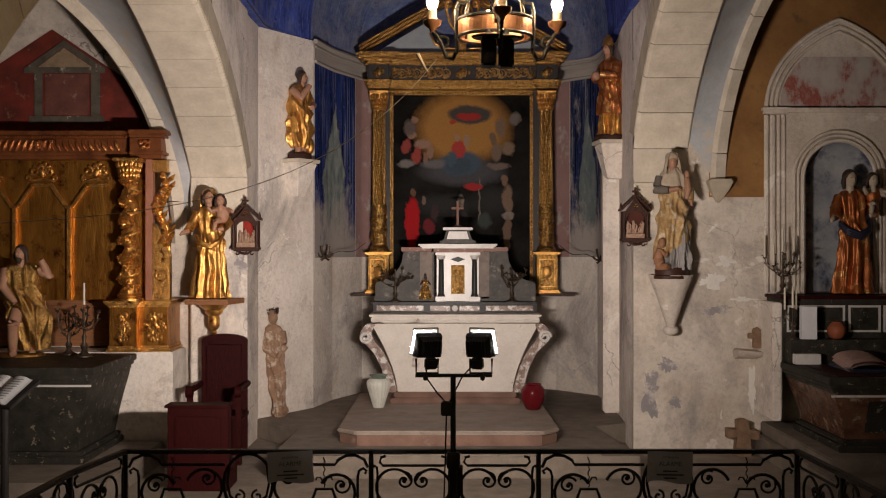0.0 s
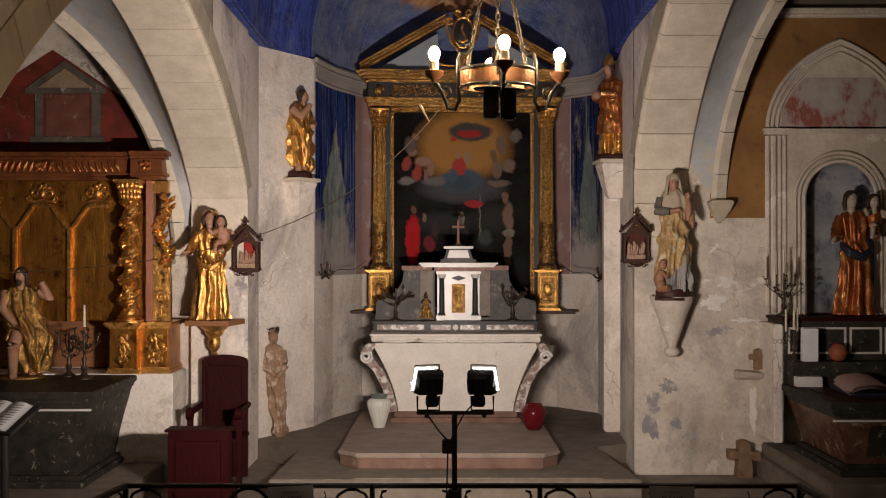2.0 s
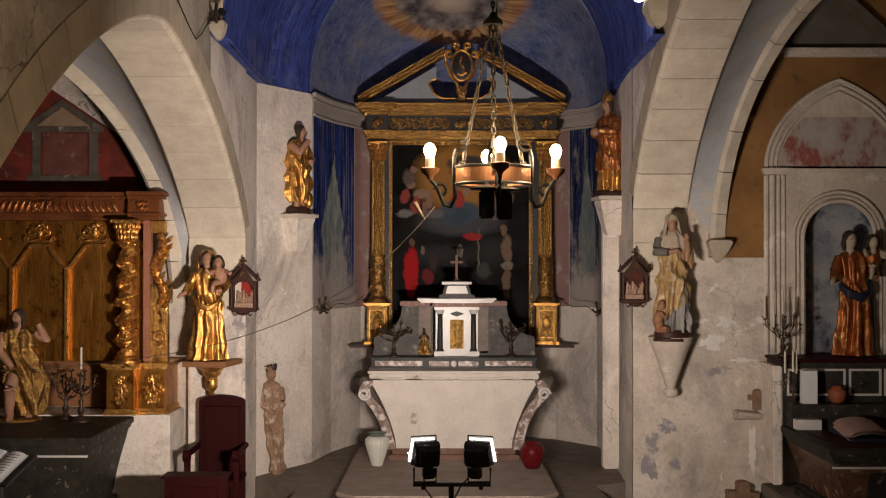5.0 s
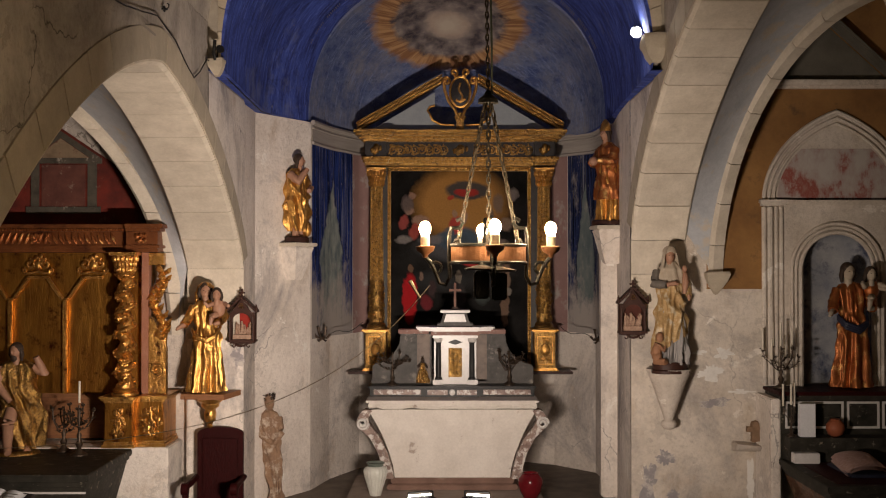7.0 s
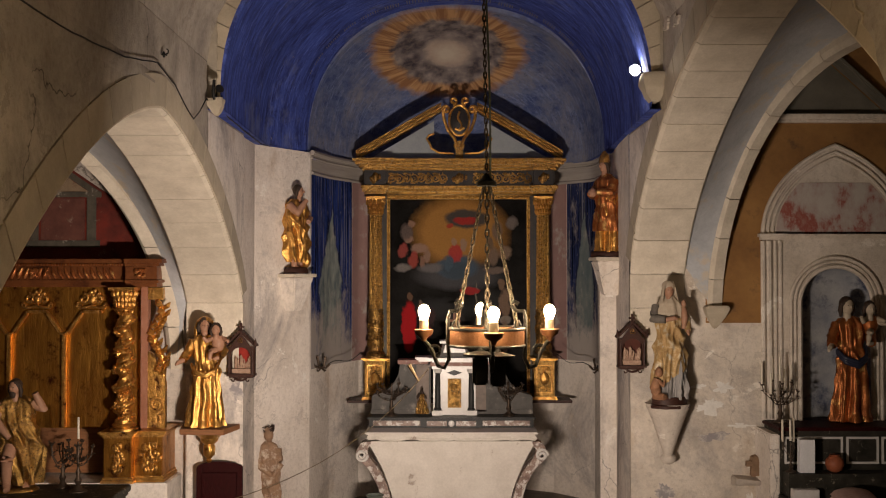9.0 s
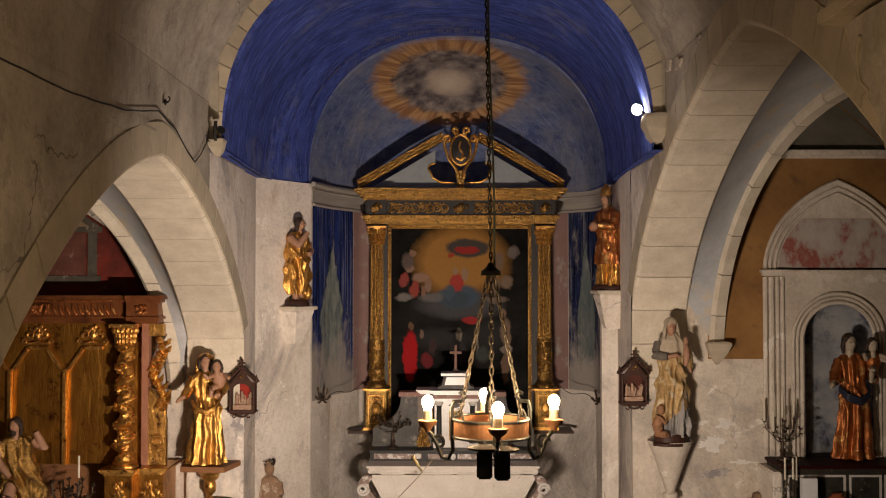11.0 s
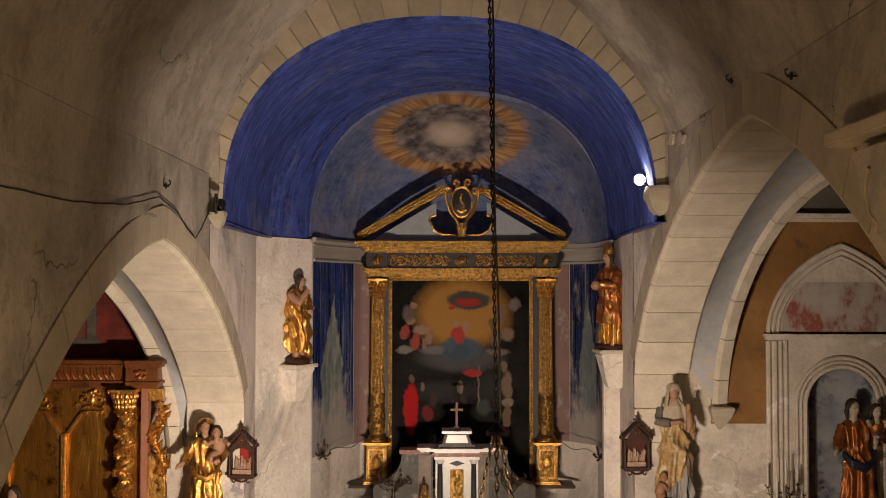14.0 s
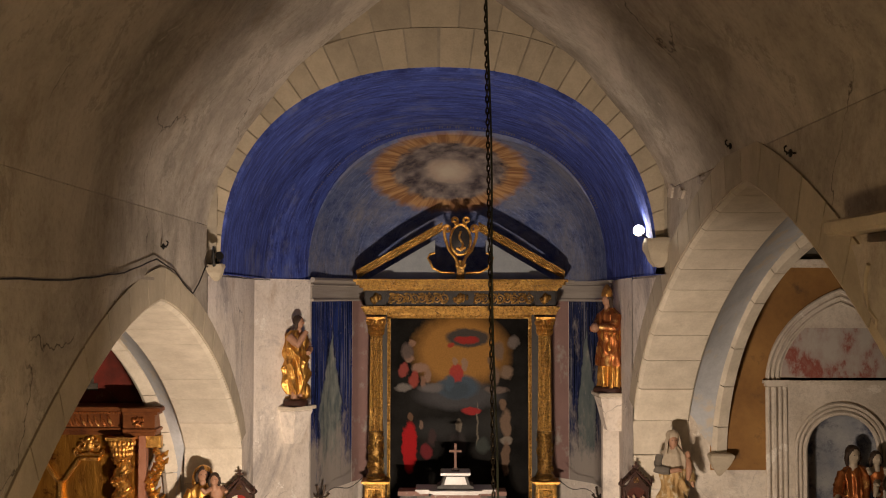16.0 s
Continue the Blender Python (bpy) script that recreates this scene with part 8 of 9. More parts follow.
def chandelier():
    cx, cy = 0.184, 3.87
    c = thing("chandelier", "wrought iron ring chandelier with four lit bulbs on chains", "chandelier", at=pose(cx, cy, 2.8))
    bm = bmesh.new()
    n = 48
    for r0, r1 in ((0.132, 0.126),):
        ring = lambda r, z: [(cx + r * math.cos(2 * math.pi * k / n), cy + r * math.sin(2 * math.pi * k / n), z) for k in range(n)]
        skin(bm, [ring(r0, 2.750), ring(r0, 2.808), ring(r1, 2.808), ring(r1, 2.750), ring(r0, 2.750)], True)
    part("ring_band", bm, COPPER, c, "hammered copper ring band")
    for z in (2.749, 2.809):
        bm = bmesh.new()
        tube(bm, [(cx + 0.131 * math.cos(2 * math.pi * k / n), cy + 0.131 * math.sin(2 * math.pi * k / n), z) for k in range(n + 1)], 0.006, 6, False)
        part("ring_rod", bm, IRON, c, smooth=True)
    for i in range(4):
        a = math.pi / 2 * i + 0.06
        u = Vector((math.cos(a), math.sin(a), 0))
        o = Vector((cx, cy, 0))

        def at(r, z):
            return o + u * r + Vector((0, 0, z))
        bm = bmesh.new()
        path = [at(0.112, 2.895), at(0.095, 2.905), at(0.088, 2.887), at(0.105, 2.870), at(0.130, 2.870), at(0.137, 2.845), at(0.137, 2.765), at(0.134, 2.700), at(0.15, 2.670), at(0.172, 2.677), at(0.183, 2.705), at(0.193, 2.730), at(0.205, 2.750), at(0.219, 2.765)]
        tube(bm, path, 0.0075, 7)
        tube(bm, [at(0.185 + 0.02 * math.cos(q), 2.730 + 0.02 * math.sin(q)) for q in [k * 0.5 for k in range(11)]], 0.006, 6)
        arm = part("arm", bm, IRON, c, "curled iron arm", smooth=True)
        bm = bmesh.new()
        p = at(0.222, 2.765)
        lathe(bm, [(0.008, 0.0), (0.012, 0.012), (0.030, 0.025), (0.034, 0.040), (0.028, 0.042)], 16, pose(p.x, p.y, p.z))
        part("cup", bm, CUP, arm, "turned wooden cup", smooth=True)
        bm = bmesh.new()
        lathe(bm, [(0.016, 0.042), (0.016, 0.075), (0.013, 0.078)], 14, pose(p.x, p.y, p.z))
        part("candle_sleeve", bm, WAX, arm, "cream candle sleeve", smooth=True)
        bm = bmesh.new()
        lathe(bm, [(0.011, 0.079), (0.014, 0.084), (0.019, 0.096), (0.0205, 0.107), (0.014, 0.121), (0.005, 0.127)], 16, pose(p.x, p.y, p.z))
        part("bulb", bm, BULB, arm, "lit warm bulb", smooth=True)
    for i in range(3):
        a = 2 * math.pi * i / 3 + 0.5
        bm = bmesh.new()
        links(bm, (cx + 0.125 * math.cos(a), cy + 0.125 * math.sin(a), 2.815), (cx + 0.012 * math.cos(a), cy + 0.012 * math.sin(a), 3.310), 0.017, 0.0035)
        part("chain", bm, CHAIN, c, "iron suspension chain", smooth=True)
        bm = bmesh.new()
        tube(bm, [(cx + r * math.cos(a), cy + r * math.sin(a), z) for r, z in ((0.118, 2.755), (0.112, 2.795), (0.118, 2.830), (0.132, 2.833), (0.142, 2.815), (0.14, 2.785))], 0.005, 6)
        part("hook", bm, IRON, c, smooth=True)
    bm = bmesh.new()
    lathe(bm, [(0.036, 3.310), (0.034, 3.325), (0.016, 3.340), (0.008, 3.355)], 16, pose(cx, cy, 0))
    part("canopy", bm, IRON, c, smooth=True)
    bm = bmesh.new()
    links(bm, (cx, cy, 3.350), (cx - 0.056, cy, 6.88), 0.013, 0.003)
    part("long_chain", bm, CHAIN, c, "long iron chain to the vault", smooth=True)
    bm = bmesh.new()
    tube(bm, [(cx + 0.012 - 0.0033 * k + 0.004 * math.sin(k), cy - 0.01, 3.335 + 3.5 * k / 20) for k in range(21)], 0.004, 6)
    part("flex", bm, surface("green_grey_cable", (0.10, 0.12, 0.10), (0.06, 0.07, 0.06), 20, 0.6), c, smooth=True)
    # small black spots hung below the ring
    for dx, dy, z in ((0.032, -0.124, 2.620), (-0.028, -0.126, 2.625)):
        sp = thing("hanging_spotlight", "black metal spotlight hung under the chandelier", "spotlight", group="hanging spotlights", at=pose(cx + dx, cy + dy, z))
        bm = bmesh.new()
        box(bm, cx + dx - 0.026, cx + dx + 0.026, cy + dy - 0.03, cy + dy + 0.03, z, z + 0.095)
        part("housing", bm, IRON, sp, bevel=0.006)
        bm = bmesh.new()
        lathe(bm, [(0.055, z + 0.097), (0.06, z + 0.103), (0.012, z + 0.115), (0.009, z + 0.128)], 16, pose(cx + dx, cy + dy, 0), 0.8)
        part("cap", bm, IRON, sp, smooth=True)


chandelier()

# cord from the chandelier to the left wall
co = thing("slung_rope", "thin pale cord slung from the chandelier to the wall", "cord", at=pose(-1.9, 3.9, 2.2))
bm = bmesh.new()
pts = []
for k in range(31):
    f = k / 30
    x = -0.02 - 1.91 * f
    z = 2.07 + 0.60 * math.exp(-4.0 * f)
    pts.append((x, 3.85 + 0.03 * f, z))
tube(bm, pts, 0.0015, 6)
part("strand", bm, surface("grey_cord", (0.50, 0.42, 0.34), (0.36, 0.3, 0.24), 30, 0.8), co, smooth=True)
bm = bmesh.new()
tube(bm, [(-0.055, 3.85, 2.625), (-0.07, 3.84, 2.65), (-0.09, 3.83, 2.685)], [0.003, 0.005, 0.008], 6)
part("tassel", bm, CREAM_CLOTH, co)


# ---- flood lights on their stand ----
def flood_stand():
    s = thing("flood_light_stand", "black tripod stand with two lit halogen floodlights", "work light", at=pose(0.05, 5.5, 0))
    x = 0.051
    bm = bmesh.new()
    tube(bm, [(x, 5.5, 0.55), (x, 5.5, 1.372)], 0.014, 10)
    part("upper_pole", bm, IRON, s, smooth=True)
    bm = bmesh.new()
    tube(bm, [(x, 5.5, 0.16), (x, 5.5, 0.95)], 0.021, 10)
    lathe(bm, [(0.032, 0.90), (0.034, 0.91), (0.034, 0.97), (0.03, 0.98)], 12, pose(x, 5.5, 0))
    part("lower_pole", bm, IRON, s, smooth=True)
    for k in range(3):
        a = 2.09 * k + 1.0
        bm = bmesh.new()
        tube(bm, [(x + 0.03 * math.cos(a), 5.5 + 0.03 * math.sin(a), 0.62), (x + 0.46 * math.cos(a), 5.5 + 0.46 * math.sin(a), 0.015)], 0.012, 8)
        part("leg", bm, IRON, s, smooth=True)
    zb = 1.364
    x0, x1 = -0.139, 0.247
    bm = bmesh.new()
    tube(bm, [(x0, 5.5, zb), (x1, 5.5, zb)], 0.010, 8)
    part("crossbar", bm, IRON, s, smooth=True)
    for fx, turn, tilt in ((-0.068, 18, 12), (0.179, -18, 12)):
        m = pose(fx, 5.50, 1.511, tilt, 0, turn)
        sg = -1 if turn > 0 else 1
        bm = bmesh.new()
        prism(bm, [(-0.072, -0.062), (0.072, -0.062), (0.058, 0.058), (-0.058, 0.058)], 0.03, 0.055, m)
        rings = []
        for y, w, h0, h1 in ((0.03, 0.066, -0.06, 0.058), (-0.01, 0.062, -0.056, 0.052), (-0.045, 0.045, -0.045, 0.035)):
            rings.append([m @ Vector(p) for p in ((-w, y, h0), (w, y, h0), (w, y, h1), (-w, y, h1))])
        v = skin(bm, rings, True)
        bm.faces.new(v[-1])
        hd = part("lamp_head", bm, IRON, s, "black finned floodlight housing")
        for k in range(7):
            bm = bmesh.new()
            box(bm, -0.05 + k * 0.0155, -0.046 + k * 0.0155, -0.058, -0.02, -0.03, 0.04, m)
            part("fin", bm, IRON, hd)
        bm = bmesh.new()
        prism(bm, [(sg * -0.05, -0.05), (sg * 0.079, -0.054), (sg * 0.066, 0.065), (sg * -0.05, 0.063)], 0.060, 0.066, m)
        part("glass", bm, GLASS_LIT, hd, "glowing floodlight glass")
        bm = bmesh.new()
        for e in (-1, 1):
            tube(bm, [m @ Vector((e * 0.072, 0.075, -0.066)), m @ Vector((e * 0.064, 0.075, 0.072))], 0.004, 5)
        tube(bm, [m @ Vector((-0.064, 0.075, 0.072)), m @ Vector((0.064, 0.075, 0.072))], 0.004, 5)
        part("guard", bm, IRON, hd)
        # Added plate, unseen behind the housing, that cuts the floodlight's downward spill.
        bm = bmesh.new()
        box(bm, -0.05, 0.05, 0.068, 0.19, -0.060, -0.056, m)
        part("spill_blocker", bm, IRON, hd)
        bm = bmesh.new()
        box(bm, -0.03, 0.03, -0.06, -0.02, -0.105, -0.05, m)
        part("junction_box", bm, IRON, hd, bevel=0.006)
        bm = bmesh.new()
        bx0, bx1 = fx - 0.055 + sg * 0.012, fx + 0.055 + sg * 0.012
        tube(bm, [(bx0, 5.5, 1.449), (bx0, 5.5, zb + 0.012), (bx1, 5.5, zb + 0.012), (bx1, 5.5, 1.449)], 0.006, 6)
        part("yoke", bm, IRON, s)
        bm = bmesh.new()
        lathe(bm, [(0.004, -0.02), (0.012, -0.015), (0.012, -0.005), (0.004, 0.02)], 8, pose(fx + sg * 0.02, 5.49, zb - 0.005))
        part("wing_nut", bm, IRON, s)
    bm = bmesh.new()
    tube(bm, [(-0.091, 5.48, 1.435), (-0.077, 5.46, 1.349), (-0.026, 5.46, 1.278), (0.017, 5.47, 1.23)], 0.004, 6)
    tube(bm, [(0.153, 5.48, 1.42), (0.097, 5.46, 1.364), (0.06, 5.46, 1.292), (0.031, 5.47, 1.23)], 0.004, 6)
    tube(bm, [(0.017, 5.47, 1.165), (0.011, 5.46, 0.95), (0.0, 5.44, 0.6), (-0.011, 5.40, 0.2), (-0.068, 5.3, 0.01)], 0.004, 6)
    part("cable", bm, IRON, s, smooth=True)
    bm = bmesh.new()
    box(bm, -0.011, 0.043, 5.45, 5.485, 1.167, 1.238)
    part("switch_box", bm, IRON, s, bevel=0.005)


flood_stand()


# ---- communion rail ----
def scroll_c(bm, m, cx, cz, r, s, turns=1.25):
    """A C scroll with curled ends."""
    pts = spiral(cx, cz, r, r, 0.9 if s > 0 else math.pi - 0.9, (2 * math.pi - 0.9) if s > 0 else -(math.pi - 0.9), 22)
    tube(bm, [m @ Vector((x, 0, z)) for x, z in pts], 0.007, 6)
    for e in (1, -1):
        ex, ez = cx + s * r * 0.50, cz + e * r * 0.60
        p = spiral(ex, ez, r * 0.34, r * 0.08, (math.pi / 2 if e > 0 else -math.pi / 2), (math.pi / 2 if e > 0 else -math.pi / 2) - s * e * 6.5, 18)
        tube(bm, [m @ Vector((x, 0, z)) for x, z in p], 0.006, 6)
        ball(bm, *(m @ Vector((ex, 0, ez))), 0.012, u=8, v=6)


def rail_panel(rail, p0, p1, kind):
    """One panel between two posts: frame bars and its scrolls."""
    p0, p1 = Vector(p0), Vector(p1)
    d = p1 - p0
    w = d.length
    m = Matrix.Translation((p0.x, p0.y, 0)) @ Matrix.Rotation(math.atan2(d.y, d.x), 4, "Z")

    def bar(name, pts, r, seg=6):
        bm = bmesh.new()
        tube(bm, [m @ Vector((x, 0, z)) for x, z in pts], r, seg)
        part(name, bm, IRON, rail, smooth=True)

    bm = bmesh.new()
    box(bm, -0.012, w + 0.012, -0.022, 0.022, 0.868, 0.89, m)
    part("top_rail", bm, IRON, rail, bevel=0.004)
    bar("bottom_bar", [(0, 0.09), (w, 0.09)], 0.010)
    if kind == "gate":
        e = 0.035
        bar("dropped_bar", [(e + 0.045, 0.852), (e + 0.02, 0.845), (e + 0.012, 0.82), (e + 0.03, 0.80), (w - e - 0.03, 0.80), (w - e - 0.012, 0.82), (w - e - 0.02, 0.845), (w - e - 0.045, 0.852)], 0.008)
        for s, cx in ((1, w / 2 - 0.105), (-1, w / 2 + 0.105)):
            bm = bmesh.new()
            tube(bm, [m @ Vector((x, 0, z)) for x, z in spiral(cx, 0.68, 0.10, 0.10, math.pi / 2 - s * 1.2, math.pi / 2 - s * 1.2 + s * 4.6, 24)], 0.008, 6)
            tube(bm, [m @ Vector((x, 0, z)) for x, z in spiral(cx + s * 0.055, 0.715, 0.05, 0.010, math.pi / 2 + s * 0.2 if s > 0 else math.pi / 2 - 0.2, (math.pi / 2) - s * 7.5, 24)], 0.007, 6)
            ball(bm, *(m @ Vector((cx + s * 0.055, 0, 0.715))), 0.013, u=8, v=6)
            part("scroll", bm, IRON, rail, smooth=True)
        for cz in (0.42, 0.22):
            for s in (1, -1):
                bm = bmesh.new()
                scroll_c(bm, m, w / 2 - s * 0.10, cz, 0.09, s)
                part("scroll", bm, IRON, rail, smooth=True)
        for x, s in ((e, 1), (w - e, -1)):
            bar("side_bar", [(x, 0.09), (x, 0.76), (x - s * 0.004, 0.79), (x - s * 0.016, 0.80), (x - s * 0.024, 0.79)], 0.007)
        return
    # wide panel: dropped bar with arches, an oval, side scrolls and small sprigs
    c = w / 2
    for s in (-1, 1):
        X_ = lambda x: c + s * x
        bar("dropped_bar", [(X_(0.13), 0.805), (X_(c - 0.20), 0.805), (X_(c - 0.185), 0.83), (X_(c - 0.14), 0.855), (X_(c - 0.09), 0.858), (X_(c - 0.04), 0.835), (X_(c - 0.02), 0.79)], 0.009)
        bar("side_bar", [(X_(c - 0.075), 0.09), (X_(c - 0.075), 0.74), (X_(c - 0.068), 0.77), (X_(c - 0.045), 0.785), (X_(c - 0.025), 0.77), (X_(c - 0.035), 0.755)], 0.008)
        bm = bmesh.new()
        tube(bm, [m @ Vector((x, 0, z)) for x, z in spiral(X_(c - 0.19), 0.65, 0.10, 0.10, -1.9 if s > 0 else math.pi + 1.9, (2.6 if s > 0 else math.pi - 2.6), 22)], 0.009, 6)
        tube(bm, [m @ Vector((x, 0, z)) for x, z in spiral(X_(c - 0.165), 0.69, 0.05, 0.012, 0.5, 0.5 - s * 7.5, 20)], 0.007, 6)
        ball(bm, *(m @ Vector((X_(c - 0.165), 0, 0.69))), 0.014, u=8, v=6)
        part("scroll", bm, IRON, rail, smooth=True)
        bm = bmesh.new()
        tube(bm, [m @ Vector((x, 0, z)) for x, z in spiral(X_(0.245), 0.68, 0.10, 0.10, (0.4 if s > 0 else math.pi - 0.4), (0.4 + 4.4 if s > 0 else math.pi - 4.8), 22)], 0.009, 6)
        tube(bm, [m @ Vector((x, 0, z)) for x, z in spiral(X_(0.225), 0.73, 0.045, 0.010, 1.0, 1.0 + s * 7.5, 20)], 0.007, 6)
        ball(bm, *(m @ Vector((X_(0.225), 0, 0.73))), 0.013, u=8, v=6)
        part("scroll", bm, IRON, rail, smooth=True)
        bm = bmesh.new()
        sx = X_((c + 0.12) / 2 + 0.02)
        tube(bm, [m @ Vector((sx + 0.006 * math.sin(k * 2.0), 0, 0.68 + 0.014 * k)) for k in range(13)], 0.004, 5)
        for e in (-1, 1):
            tube(bm, [m @ Vector(p) for p in ((sx, 0, 0.70), (sx + e * 0.02, 0, 0.735), (sx + e * 0.04, 0, 0.735), (sx + e * 0.045, 0, 0.72))], 0.005, 5)
        part("sprig", bm, IRON, rail, smooth=True)
        bar("stirrup", [(sx - 0.10, 0.58), (sx - 0.07, 0.60), (sx - 0.045, 0.67), (sx + 0.045, 0.67), (sx + 0.07, 0.60), (sx + 0.10, 0.58)], 0.009)
        for cz in (0.40, 0.22):
            bm = bmesh.new()
            scroll_c(bm, m, X_(c * 0.6), cz, 0.09, s)
            part("scroll", bm, IRON, rail, smooth=True)
    bm = bmesh.new()
    tube(bm, [m @ Vector((c + 0.135 * math.cos(a), 0, 0.70 + 0.165 * math.sin(a))) for a in [2 * math.pi * k / 32 for k in range(33)]], 0.010, 6, False)
    for s in (-1, 1):
        tube(bm, [m @ Vector((x, 0, z)) for x, z in spiral(c + s * 0.05, 0.63, 0.035, 0.008, math.pi / 2, math.pi / 2 + s * 7, 18)], 0.007, 6)
        tube(bm, [m @ Vector(p) for p in ((c + s * 0.105, 0, 0.80), (c + s * 0.115, 0, 0.70), (c + s * 0.10, 0, 0.63), (c + s * 0.06, 0, 0.60), (c + s * 0.02, 0, 0.605))], 0.008, 6)
    part("oval", bm, IRON, rail, smooth=True)


def communion_rail():
    y = 6.06
    rail = thing("communion_rail", "black wrought iron communion rail with scrolled panels", "railing", at=pose(0.1, y, 0))
    xl, xg0, xm, xg1, xr = -1.76, -0.398, 0.069, 0.529, 1.96
    posts = [(xl, y), (xg0, y), (xm - 0.012, y), (xm + 0.014, y), (xg1, y), (xr, y), (xl - 0.1, 5.45), (xr + 0.03, 5.45), (xl - 0.14, 4.6), (xr + 0.06, 4.6)]
    for px, py in posts:
        bm = bmesh.new()
        box(bm, px - 0.013, px + 0.013, py - 0.013, py + 0.013, 0.0, 0.867)
        part("post", bm, IRON, rail, bevel=0.003)
    rail_panel(rail, (xl, y), (xg0, y), "wide")
    rail_panel(rail, (xg0, y), (xm, y), "gate")
    rail_panel(rail, (xm, y), (xg1, y), "gate")
    rail_panel(rail, (xg1, y), (xr, y), "wide")
    rail_panel(rail, (xl - 0.10, 5.45), (xl, y), "gate")
    rail_panel(rail, (xr + 0.03, 5.45), (xr, y), "gate")
    rail_panel(rail, (xl - 0.14, 4.6), (xl - 0.10, 5.45), "wide")
    rail_panel(rail, (xr + 0.06, 4.6), (xr + 0.03, 5.45), "wide")
    bm = bmesh.new()
    box(bm, xm - 0.03, xm + 0.04, y - 0.03, y + 0.03, 0.70, 0.80)
    part("gate_lock", bm, IRON, rail, bevel=0.004)


communion_rail()


# Paper colour lowered to grey: the shade on the notices' fronts is painted in.
SHADED_PAPER = surface("grey_shaded_paper", (0.30, 0.305, 0.34), (0.22, 0.225, 0.25), 8, 0.35, relief=0.2)


def notice(x, tilt):
    n = thing("alarm_notice", "white paper alarm notice tied to the iron rail", "notice", group="alarm notices", at=pose(x, 6.02, 0.80, 0, tilt), local=True)
    bm = bmesh.new()
    rows = []
    for k in range(7):
        xx = -0.125 + 0.25 * k / 6
        rows.append([(xx, 0.004 * math.sin(k * 1.3), z + (0.01 * math.sin(k) if z < 0 else 0)) for z in (-0.085, 0.0, 0.085)])
    skin(bm, rows)
    skin(bm, [[(p[0], p[1] + 0.0015, p[2]) for p in r] for r in rows])
    sheet = part("sheet", bm, SHADED_PAPER, n, smooth=True)
    ink = surface("printed_ink", (0.05, 0.05, 0.055), (0.04, 0.04, 0.045), 20, 0.8)
    for text, z, size in (("ALARME", 0.008, 0.034), ("ATTENTION", 0.048, 0.016)):
        cu = bpy.data.curves.new("lettering", "FONT")
        cu.body, cu.size, cu.align_x, cu.extrude = text, size, "CENTER", 0.0006
        cu.materials.append(ink)
        t = new("lettering", cu)
        t.parent = n
        t.matrix_basis = pose(0, -0.008, z, 90)
    for z, w in ((-0.022, 0.04), (-0.042, 0.075), (-0.060, 0.035)):
        bm = bmesh.new()
        box(bm, -w, w, -0.0075, -0.0065, z - 0.004, z + 0.004)
        part("text_line", bm, ink, n)


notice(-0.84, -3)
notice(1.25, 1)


# ---- vases ----
def vases():
    v = thing("white_vase", "ribbed white ceramic vase on the altar step", "vase", at=pose(-0.674, 11.45, 0.343), local=True)
    bm = bmesh.new()
    n = 60
    prof = [(0.055, 0.0), (0.06, 0.01), (0.085, 0.10), (0.115, 0.20), (0.125, 0.25), (0.115, 0.285), (0.085, 0.305)]
    rows = [[(r * (1 + 0.025 * math.cos(20 * 2 * math.pi * k / n)) * math.cos(2 * math.pi * k / n), r * (1 + 0.025 * math.cos(20 * 2 * math.pi * k / n)) * math.sin(2 * math.pi * k / n), z) for k in range(n)] for r, z in prof]
    vv = skin(bm, rows, True)
    bm.faces.new(vv[0])
    part("body", bm, surface("white_glazed_ceramic", (0.62, 0.62, 0.56), (0.5, 0.5, 0.45), 8, 0.25, relief=0.05), v, smooth=True)
    bm = bmesh.new()
    lathe(bm, [(0.082, 0.306), (0.078, 0.318), (0.095, 0.335), (0.097, 0.342), (0.088, 0.342), (0.07, 0.315)], 28)
    part("rim", bm, surface("grey_green_glaze", (0.16, 0.19, 0.16), (0.1, 0.12, 0.1), 9, 0.3), v, "grey green glazed rim", smooth=True)
    v = thing("red_vase", "round dark red glazed vase on the altar step", "vase", at=pose(0.928, 11.3, 0.343), local=True)
    bm = bmesh.new()
    lathe(bm, [(0.06, 0.0), (0.075, 0.01), (0.11, 0.08), (0.13, 0.16), (0.125, 0.21), (0.095, 0.245), (0.085, 0.255), (0.09, 0.265), (0.08, 0.265), (0.07, 0.245)], 30)
    part("body", bm, surface("dark_red_glaze", (0.13, 0.008, 0.012), (0.08, 0.005, 0.008), 8, 0.18, relief=0.05), v, smooth=True)


vases()


# ---- fittings on the walls ----
def spot_lamp():
    s = thing("wall_spotlight", "small lit white spotlight on the arch pier", "spotlight", at=pose(1.72, 9.45, 4.75))
    x, y, z = 1.69, 9.40, 4.742
    bm = bmesh.new()
    lathe(bm, [(0.012, -0.07), (0.035, -0.05), (0.05, 0.0), (0.046, 0.004)], 18, pose(x, y, z, 100, 0, -10))
    part("reflector", bm, surface("white_lamp_metal", (0.6, 0.58, 0.55), (0.5, 0.48, 0.45), 9, 0.4), s, smooth=True)
    bm = bmesh.new()
    ball(bm, x - 0.01, y - 0.035, z, 0.042)
    part("bulb", bm, SPOT, s, "bright lit bulb", smooth=True)
    bm = bmesh.new()
    tube(bm, [(x, y + 0.05, z), (x + 0.08, y + 0.07, z - 0.02), (x + 0.16, y + 0.07, z - 0.03)], 0.009, 6)
    part("stem", bm, IRON, s)


spot_lamp()

